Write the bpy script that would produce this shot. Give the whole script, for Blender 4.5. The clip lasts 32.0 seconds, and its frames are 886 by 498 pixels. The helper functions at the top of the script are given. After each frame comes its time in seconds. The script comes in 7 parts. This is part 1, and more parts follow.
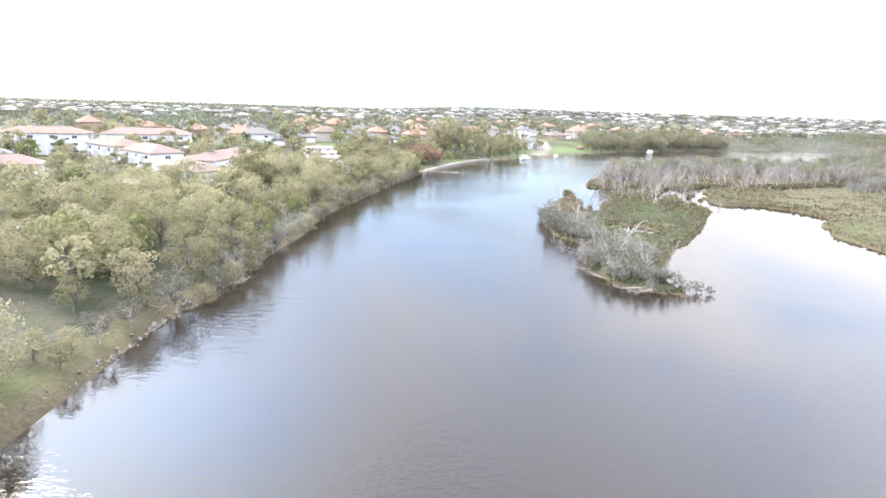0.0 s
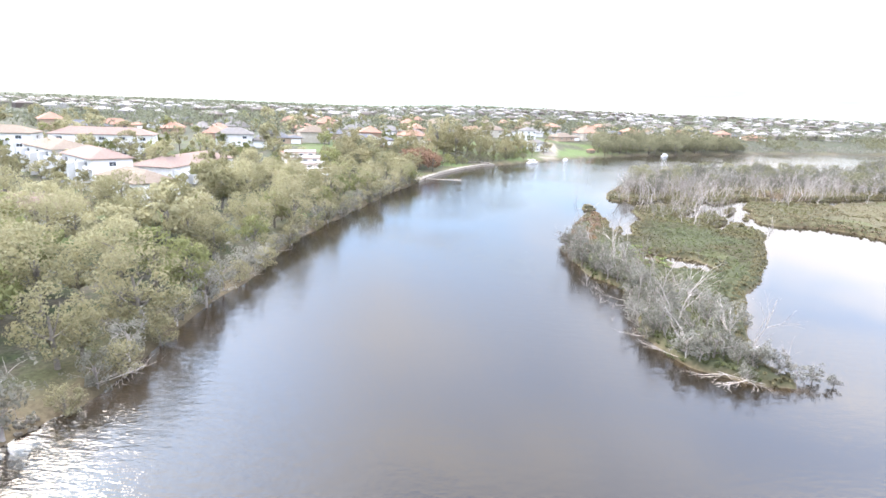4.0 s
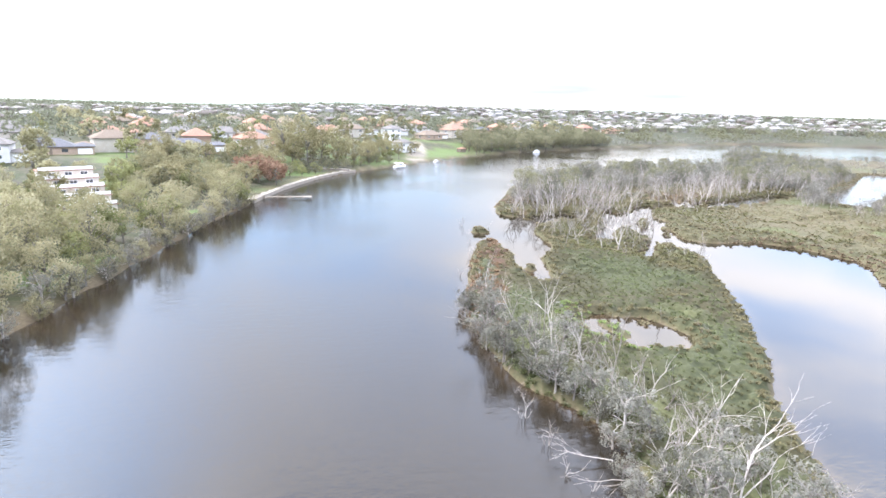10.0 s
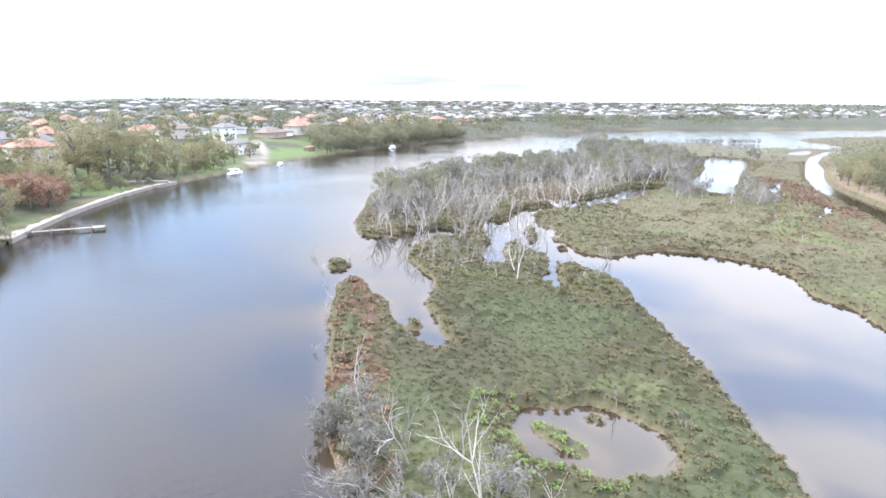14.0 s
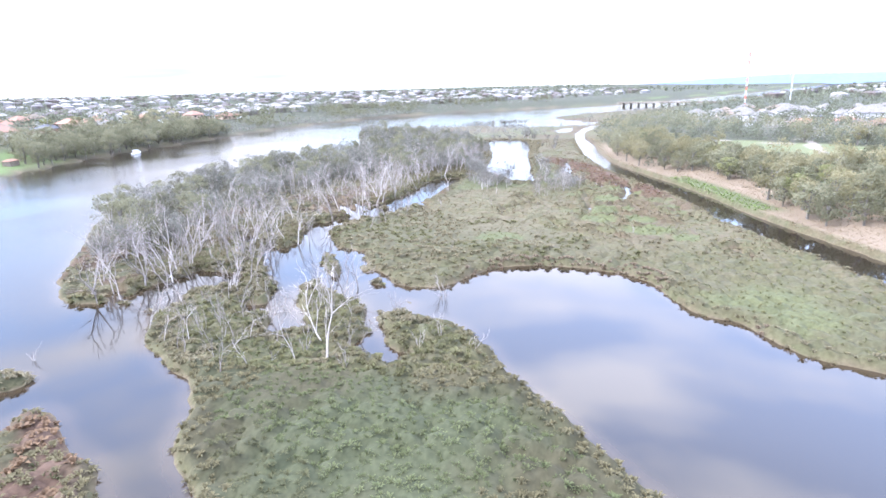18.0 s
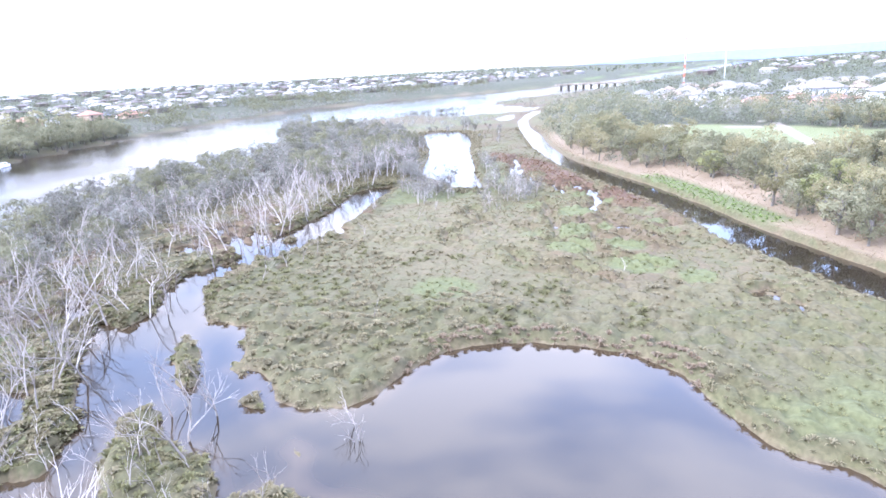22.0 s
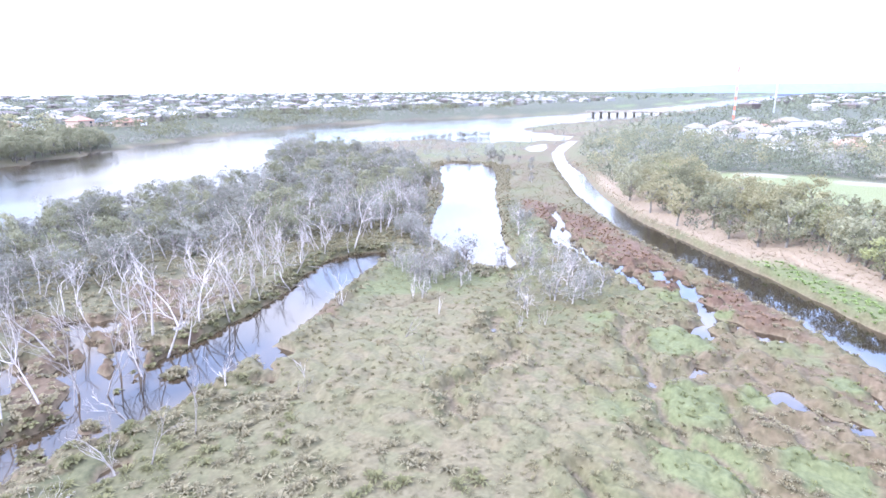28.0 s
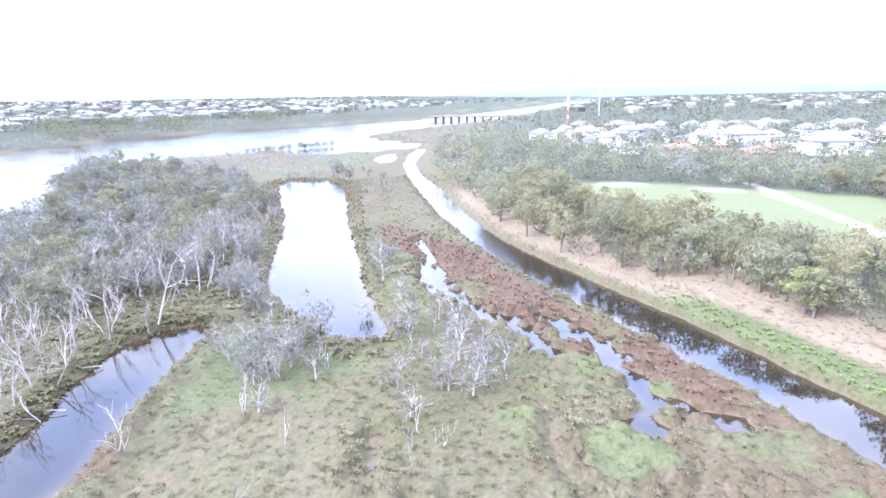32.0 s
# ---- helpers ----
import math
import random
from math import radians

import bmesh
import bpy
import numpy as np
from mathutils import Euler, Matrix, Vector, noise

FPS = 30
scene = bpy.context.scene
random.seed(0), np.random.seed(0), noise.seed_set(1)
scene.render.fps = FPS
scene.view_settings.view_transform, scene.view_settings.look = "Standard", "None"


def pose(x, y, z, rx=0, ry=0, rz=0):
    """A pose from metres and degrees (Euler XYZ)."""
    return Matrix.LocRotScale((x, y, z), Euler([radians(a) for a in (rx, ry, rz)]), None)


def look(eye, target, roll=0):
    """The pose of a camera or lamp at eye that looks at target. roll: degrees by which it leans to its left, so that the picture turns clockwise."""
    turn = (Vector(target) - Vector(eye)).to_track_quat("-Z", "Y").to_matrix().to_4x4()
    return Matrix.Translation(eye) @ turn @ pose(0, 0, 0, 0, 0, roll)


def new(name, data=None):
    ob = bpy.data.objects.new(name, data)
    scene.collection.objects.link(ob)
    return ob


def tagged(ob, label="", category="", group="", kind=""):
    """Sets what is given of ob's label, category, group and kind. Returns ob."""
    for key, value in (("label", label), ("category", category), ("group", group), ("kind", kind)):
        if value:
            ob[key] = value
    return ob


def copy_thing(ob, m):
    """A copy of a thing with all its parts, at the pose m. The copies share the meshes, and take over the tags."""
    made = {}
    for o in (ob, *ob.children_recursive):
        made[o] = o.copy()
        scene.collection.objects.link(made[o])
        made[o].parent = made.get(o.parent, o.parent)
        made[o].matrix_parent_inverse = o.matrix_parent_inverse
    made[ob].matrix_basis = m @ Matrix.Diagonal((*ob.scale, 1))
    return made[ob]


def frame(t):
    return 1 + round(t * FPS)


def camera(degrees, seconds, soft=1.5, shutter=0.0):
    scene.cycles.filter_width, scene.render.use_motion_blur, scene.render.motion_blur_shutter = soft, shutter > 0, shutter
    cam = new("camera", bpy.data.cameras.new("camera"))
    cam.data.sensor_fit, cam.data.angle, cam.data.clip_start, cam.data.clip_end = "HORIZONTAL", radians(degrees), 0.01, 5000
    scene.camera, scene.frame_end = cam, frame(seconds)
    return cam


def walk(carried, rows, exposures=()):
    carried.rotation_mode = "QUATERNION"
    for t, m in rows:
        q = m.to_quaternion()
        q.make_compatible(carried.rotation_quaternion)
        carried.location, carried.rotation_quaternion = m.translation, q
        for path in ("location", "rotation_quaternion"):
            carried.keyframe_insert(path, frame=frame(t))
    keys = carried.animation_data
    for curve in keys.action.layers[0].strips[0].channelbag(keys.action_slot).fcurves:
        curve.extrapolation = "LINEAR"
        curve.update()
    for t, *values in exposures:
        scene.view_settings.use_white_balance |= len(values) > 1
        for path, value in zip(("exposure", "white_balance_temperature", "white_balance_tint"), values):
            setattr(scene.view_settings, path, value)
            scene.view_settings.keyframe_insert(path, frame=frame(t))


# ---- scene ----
cam = camera(75.7, 32.0, soft=1.6)
PATH = [
    (0, (-14.173, -63.393, 30.056), (-14.056, -61.454, 29.579), 1.90),
    (1, (-13.601, -55.366, 29.948), (-13.487, -53.427, 29.469), 2.16),
    (2, (-12.997, -46.876, 30.08), (-12.882, -44.938, 29.598), 2.21),
    (2.5, (-12.78, -42.658, 30.161), (-12.665, -40.721, 29.678), 2.14),
    (4.5, (-12.176, -26.17, 30.443), (-12.054, -24.232, 29.961), 2.46),
    (5, (-11.926, -22.032, 30.432), (-11.803, -20.095, 29.951), 2.49),
    (5.5, (-11.693, -17.891, 30.404), (-11.455, -15.963, 29.927), 2.41),
    (6, (-11.476, -13.703, 30.41), (-11.074, -11.801, 29.937), 2.14),
    (6.5, (-11.124, -9.442, 30.422), (-10.627, -7.563, 29.951), 1.87),
    (7, (-10.524, -5.109, 30.398), (-10.008, -3.235, 29.927), 1.80),
    (8, (-8.448, 3.653, 30.228), (-7.916, 5.522, 29.752), 1.76),
    (9, (-5.86, 12.018, 29.994), (-5.313, 13.882, 29.518), 1.41),
    (10, (-3.391, 20.128, 29.862), (-2.826, 21.987, 29.385), 1.67),
    (11, (-0.937, 28.054, 30.175), (-0.365, 29.91, 29.695), 1.83),
    (12, (1.831, 35.975, 30.496), (2.434, 37.818, 30.01), 1.49),
    (12.5, (3.358, 39.898, 30.516), (4.058, 41.707, 30.029), 1.21),
    (13, (4.967, 43.768, 30.495), (5.784, 45.528, 30.009), 0.84),
    (13.5, (6.713, 47.63, 30.454), (7.643, 49.332, 29.964), 0.57),
    (15.5, (15.596, 63.257, 29.694), (16.692, 64.851, 29.188), 0.20),
    (16, (18.271, 66.742, 29.654), (19.405, 68.308, 29.144), -0.10),
    (16.5, (21.1, 70.095, 29.662), (22.345, 71.573, 29.146), -0.50),
    (17, (23.986, 73.368, 29.656), (25.362, 74.721, 29.132), -0.90),
    (17.5, (26.935, 76.54, 29.643), (28.417, 77.774, 29.112), -1.30),
    (18, (30.01, 79.602, 29.663), (31.548, 80.763, 29.127), -1.60),
    (19, (36.755, 85.286, 29.84), (38.358, 86.347, 29.29), -1.70),
    (20, (44.412, 89.897, 29.962), (46.042, 90.911, 29.399), -2.60),
    (21, (52.476, 93.821, 30.086), (54.113, 94.815, 29.507), -3.20),
    (22, (60.674, 97.616, 30.214), (62.308, 98.61, 29.626), -3.40),
    (23, (69.185, 101.469, 30.139), (70.812, 102.476, 29.554), -2.90),
    (24, (77.599, 105.416, 30.112), (79.217, 106.44, 29.536), -2.60),
    (25, (85.191, 109.141, 30.313), (86.806, 110.179, 29.75), -2.10),
    (25.5, (88.89, 111.123, 30.4), (90.499, 112.172, 29.843), -2.00),
    (27.5, (103.219, 121.204, 30.406), (104.835, 122.255, 29.873), -0.80),
    (28, (106.269, 123.282, 30.413), (107.887, 124.333, 29.888), -0.70),
    (28.5, (109.159, 125.241, 30.447), (110.785, 126.283, 29.926), -0.60),
    (29, (112.122, 127.154, 30.54), (113.81, 128.093, 30.021), -0.60),
    (29.5, (115.182, 128.996, 30.673), (116.92, 129.838, 30.154), -0.70),
    (30, (118.281, 130.755, 30.835), (120.067, 131.491, 30.315), -0.90),
    (31, (124.349, 133.979, 31.217), (126.177, 134.602, 30.696), -1.30),
    (31.5, (126.945, 135.307, 31.371), (128.777, 135.915, 30.851), -1.30),
    (32, (129.042, 136.356, 31.446), (130.884, 136.941, 30.928), -1.10),
]
walk(cam, [(t, look(eye, target, roll)) for t, eye, target, roll in PATH],
     exposures=[(0, 2.86, 6700, 12), (8, 2.84, 6600, 12), (13, 2.7, 6400, 12), (17, 2.82, 5950, 16), (20, 3.0, 5750, 19), (25, 3.07, 5600, 20), (32, 3.06, 5600, 20)])
# ---- world, sun, exposure ----
SUN_AZ, SUN_EL = 48.0, 40.0      # degrees left of +y, degrees above the horizon
world = bpy.data.worlds.new("overcast_sky")
scene.world = world
world.use_nodes = True
wn, wl = world.node_tree.nodes, world.node_tree.links
wn.clear()
w_out, w_bg = wn.new("ShaderNodeOutputWorld"), wn.new("ShaderNodeBackground")
w_sky = wn.new("ShaderNodeTexSky")
w_sky.sky_type, w_sky.sun_disc = "NISHITA", False
w_sky.sun_elevation, w_sky.sun_rotation = radians(SUN_EL), radians(-SUN_AZ)
w_sky.air_density, w_sky.dust_density, w_sky.ozone_density = 1.0, 0.8, 1.5
w_tc, w_map, w_noise, w_ramp = (wn.new("ShaderNode" + k) for k in ("TexCoord", "Mapping", "TexNoise", "ValToRGB"))
w_map.inputs["Scale"].default_value = (1.6, 1.6, 7.0)
w_map.inputs["Rotation"].default_value = (0, 0, radians(170))
w_noise.inputs["Scale"].default_value, w_noise.inputs["Detail"].default_value = 1.5, 5.0
w_ramp.color_ramp.elements[0].color, w_ramp.color_ramp.elements[1].color = (0.42, 0.42, 0.42, 1), (0.95, 0.95, 0.95, 1)
w_ramp.color_ramp.elements[0].position, w_ramp.color_ramp.elements[1].position = 0.42, 0.62
w_cloud = wn.new("ShaderNodeMix")
w_cloud.data_type, w_cloud.blend_type = "RGBA", "MIX"
CLOUD = 7.5
w_cloud.inputs["B"].default_value = (CLOUD, CLOUD * 1.0, CLOUD * 1.04, 1)
w_skyg = wn.new("ShaderNodeMix")
w_skyg.data_type, w_skyg.blend_type = "RGBA", "MULTIPLY"
w_skyg.inputs["Factor"].default_value = 1.0
w_skyg.inputs["B"].default_value = (0.79, 1.32, 1.75, 1)
wl.new(w_tc.outputs["Generated"], w_map.inputs["Vector"])
wl.new(w_map.outputs["Vector"], w_noise.inputs["Vector"])
wl.new(w_noise.outputs["Fac"], w_ramp.inputs["Fac"])
wl.new(w_sky.outputs["Color"], w_skyg.inputs["A"])
wl.new(w_skyg.outputs["Result"], w_cloud.inputs["A"])
wl.new(w_ramp.outputs["Color"], w_cloud.inputs["Factor"])
# an overcast sky is dimmest at the horizon and brightens upwards
w_sep, w_grade, w_dim = wn.new("ShaderNodeSeparateXYZ"), wn.new("ShaderNodeValToRGB"), wn.new("ShaderNodeMix")
w_dim.data_type, w_dim.blend_type = "RGBA", "MULTIPLY"
w_dim.inputs["Factor"].default_value = 1.0
ramp_el = w_grade.color_ramp.elements
ramp_el[0].position, ramp_el[0].color = 0.0, (0.22, 0.22, 0.22, 1)
ramp_el[1].position, ramp_el[1].color = 1.0, (0.95, 0.95, 0.95, 1)
for at, v in ((0.17, 0.31), (0.34, 0.54), (0.50, 0.88), (0.66, 1.05)):
    e = ramp_el.new(at)
    e.color = (v, v, v, 1)
wl.new(w_tc.outputs["Generated"], w_sep.inputs["Vector"])
wl.new(w_sep.outputs["Z"], w_grade.inputs["Fac"])
wl.new(w_cloud.outputs["Result"], w_dim.inputs["A"])
# the cloud cover is thinner towards the east, and glows where the sun stands behind it
w_east, w_mul, w_dot, w_glow, w_add = wn.new("ShaderNodeMapRange"), wn.new("ShaderNodeVectorMath"), wn.new("ShaderNodeVectorMath"), wn.new("ShaderNodeMapRange"), wn.new("ShaderNodeMath")
w_east.inputs["From Min"].default_value, w_east.inputs["From Max"].default_value = 0.25, 0.95
w_east.inputs["To Min"].default_value, w_east.inputs["To Max"].default_value = 0.86, 1.42
w_mul.operation, w_dot.operation, w_add.operation = "SCALE", "DOT_PRODUCT", "ADD"
w_dot.inputs[1].default_value = (-math.sin(radians(52)) * math.cos(radians(32)), math.cos(radians(52)) * math.cos(radians(32)), math.sin(radians(32)))
w_glow.interpolation_type = "SMOOTHSTEP"
w_glow.inputs["From Min"].default_value, w_glow.inputs["From Max"].default_value = 0.70, 1.0
w_glow.inputs["To Min"].default_value, w_glow.inputs["To Max"].default_value = 0.0, 0.75
wl.new(w_sep.outputs["X"], w_east.inputs["Value"])
wl.new(w_tc.outputs["Generated"], w_dot.inputs[0])
wl.new(w_dot.outputs["Value"], w_glow.inputs["Value"])
wl.new(w_east.outputs["Result"], w_add.inputs[0])
wl.new(w_glow.outputs["Result"], w_add.inputs[1])
wl.new(w_grade.outputs["Color"], w_mul.inputs[0])
wl.new(w_add.outputs[0], w_mul.inputs["Scale"])
# thin blue-grey cloud streaks low over the horizon
w_smap, w_sn, w_sr, w_band, w_sm, w_streak = (wn.new("ShaderNode" + k) for k in ("Mapping", "TexNoise", "MapRange", "ValToRGB", "Math", "Mix"))
w_smap.inputs["Scale"].default_value = (1.5, 1.5, 17.0)
w_sn.inputs["Scale"].default_value, w_sn.inputs["Detail"].default_value = 1.3, 4.0
w_sr.inputs["From Min"].default_value, w_sr.inputs["From Max"].default_value = 0.36, 0.66
bands = w_band.color_ramp.elements
bands[0].position, bands[0].color = 0.012, (0, 0, 0, 1)
bands[1].position, bands[1].color = 0.14, (0, 0, 0, 1)
for at, v in ((0.03, 0.9), (0.085, 0.75)):
    bands.new(at).color = (v, v, v, 1)
w_sm.operation = "MULTIPLY"
w_streak.data_type, w_streak.blend_type = "RGBA", "MULTIPLY"
w_streak.inputs["B"].default_value = (0.36, 0.325, 0.305, 1)
w_side, w_sm2 = wn.new("ShaderNodeMapRange"), wn.new("ShaderNodeMath")
w_side.inputs["From Min"].default_value, w_side.inputs["From Max"].default_value = 0.2, 0.5
w_sm2.operation = "MULTIPLY"
wl.new(w_sep.outputs["X"], w_side.inputs["Value"])
wl.new(w_side.outputs["Result"], w_sm2.inputs[1])
wl.new(w_tc.outputs["Generated"], w_smap.inputs["Vector"])
wl.new(w_smap.outputs["Vector"], w_sn.inputs["Vector"])
wl.new(w_sn.outputs["Fac"], w_sr.inputs["Value"])
wl.new(w_sep.outputs["Z"], w_band.inputs["Fac"])
wl.new(w_sr.outputs["Result"], w_sm.inputs[0])
wl.new(w_band.outputs["Color"], w_sm.inputs[1])
wl.new(w_sm.outputs[0], w_sm2.inputs[0])
wl.new(w_sm2.outputs[0], w_streak.inputs["Factor"])
wl.new(w_mul.outputs["Vector"], w_streak.inputs["A"])
wl.new(w_streak.outputs["Result"], w_dim.inputs["B"])
wl.new(w_dim.outputs["Result"], w_bg.inputs["Color"])
w_bg.inputs["Strength"].default_value = 0.15
wl.new(w_bg.outputs["Background"], w_out.inputs["Surface"])

sun = new("sun", bpy.data.lights.new("sun", "SUN"))
sun.data.energy, sun.data.angle, sun.data.color = 1.15, radians(24), (1.0, 0.89, 0.74)
sun.matrix_world = look((0, 0, 400), (400 * math.sin(radians(SUN_AZ)), -400 * math.cos(radians(SUN_AZ)), 400 - 400 * math.tan(radians(SUN_EL))))


# ---- tools ----
def vnoise(x, y, seed=0):
    xi, yi = np.floor(x).astype(np.int64), np.floor(y).astype(np.int64)
    u, v = x - xi, y - yi
    u, v = u * u * (3 - 2 * u), v * v * (3 - 2 * v)

    def h(a, b):
        n = (a * 374761393 + b * 668265263 + seed * 974711) & 0x7FFFFFFF
        n = ((n ^ (n >> 13)) * 1274126177) & 0x7FFFFFFF
        return ((n ^ (n >> 16)) & 0xFFFF) / 65535.0

    a, b = h(xi, yi) * (1 - u) + h(xi + 1, yi) * u, h(xi, yi + 1) * (1 - u) + h(xi + 1, yi + 1) * u
    return a * (1 - v) + b * v


def fbm(x, y, seed=0, octaves=4):
    out, amp, tot = 0.0, 1.0, 0.0
    for o in range(octaves):
        out = out + amp * vnoise(x * 2**o, y * 2**o, seed + 31 * o)
        tot, amp = tot + amp, amp * 0.5
    return out / tot


def mounds(x, y, seed=0):
    """Rounded hummocks a unit apart: 1 on their tops, 0 in the gaps between."""
    xi, yi = np.floor(x).astype(np.int64), np.floor(y).astype(np.int64)
    best = np.full(np.shape(x), 9.0)
    for dx in (-1, 0, 1):
        for dy in (-1, 0, 1):
            a, b = xi + dx, yi + dy
            n = (a * 374761393 + b * 668265263 + seed * 974711) & 0x7FFFFFFF
            n = ((n ^ (n >> 13)) * 1274126177) & 0x7FFFFFFF
            jx, jy, js = (n & 255) / 255.0, ((n >> 8) & 255) / 255.0, ((n >> 16) & 255) / 255.0
            best = np.minimum(best, np.hypot(x - a - jx, y - b - jy) / (0.5 + 0.32 * js))
    return np.clip(1 - best * best, 0, 1)


def step(a, b, x):
    t = np.clip((x - a) / (b - a), 0, 1)
    return t * t * (3 - 2 * t)


def rounded(points):
    """One round of corner cutting of a closed outline."""
    p = np.array(points, float)
    q = np.roll(p, -1, 0)
    return np.stack([0.75 * p + 0.25 * q, 0.25 * p + 0.75 * q], 1).reshape(-1, 2)


def line_dist(points, x, y, closed=True):
    p = np.array(points, float)
    q = np.roll(p, -1, 0)
    if not closed:
        p, q = p[:-1], q[:-1]
    best = np.full(np.shape(x), 1e18)
    for (ax, ay), (bx, by) in zip(p, q):
        dx, dy = bx - ax, by - ay
        t = np.clip(((x - ax) * dx + (y - ay) * dy) / (dx * dx + dy * dy + 1e-9), 0, 1)
        best = np.minimum(best, (x - ax - t * dx) ** 2 + (y - ay - t * dy) ** 2)
    return np.sqrt(best)


def inside(points, x, y):
    p = np.array(points, float)
    odd = np.zeros(np.shape(x), bool)
    for (ax, ay), (bx, by) in zip(p, np.roll(p, -1, 0)):
        if ay == by:
            continue
        odd ^= ((ay > y) != (by > y)) & (x < (bx - ax) * (y - ay) / (by - ay) + ax)
    return odd


def depth_in(points, x, y):
    """Metres inside an outline; negative outside."""
    d = line_dist(points, x, y)
    return np.where(inside(points, x, y), d, -d)


def fast_mesh(name, verts, faces, mat, smooth=False):
    """A mesh of faces with equal counts of corners, from arrays."""
    me = bpy.data.meshes.new(name)
    verts, faces = np.asarray(verts, np.float32), np.asarray(faces, np.int32)
    me.vertices.add(len(verts))
    me.vertices.foreach_set("co", verts.ravel())
    me.loops.add(faces.size)
    me.loops.foreach_set("vertex_index", faces.ravel())
    me.polygons.add(len(faces))
    me.polygons.foreach_set("loop_start", np.arange(0, faces.size, faces.shape[1], dtype=np.int32))
    if smooth:
        me.polygons.foreach_set("use_smooth", np.ones(len(faces), bool))
    me.materials.append(mat)
    me.update(calc_edges=True)
    me.validate()
    return me


def part(name, data, material, parent, label=""):
    """A bmesh or a mesh as one object under a thing or part."""
    if isinstance(data, bmesh.types.BMesh):
        me = bpy.data.meshes.new(name)
        data.to_mesh(me)
        data.free()
        me.materials.append(material)
        data = me
    ob = new(name, data)
    ob.parent = parent
    if label:
        ob["label"] = label
    return ob


def thing(name, m, label, category, group="", kind=""):
    ob = new(name)
    ob.matrix_basis = m
    ob.empty_display_size = 0.3
    return tagged(ob, label, category, group, kind)


def box(bm, x0, y0, z0, x1, y1, z1, bevel=0.0):
    """Adds a box with slightly bevelled edges to bm."""
    r = bmesh.ops.create_cube(bm, size=1.0, matrix=Matrix.LocRotScale(((x0 + x1) / 2, (y0 + y1) / 2, (z0 + z1) / 2), None, (x1 - x0, y1 - y0, z1 - z0)))
    if bevel:
        es = list({e for v in r["verts"] for e in v.link_edges})
        bmesh.ops.bevel(bm, geom=es, offset=bevel, segments=1, affect="EDGES")
    return bm


def boxes(*rows, bevel=0.0):
    bm = bmesh.new()
    for r in rows:
        box(bm, *r, bevel=bevel)
    return bm


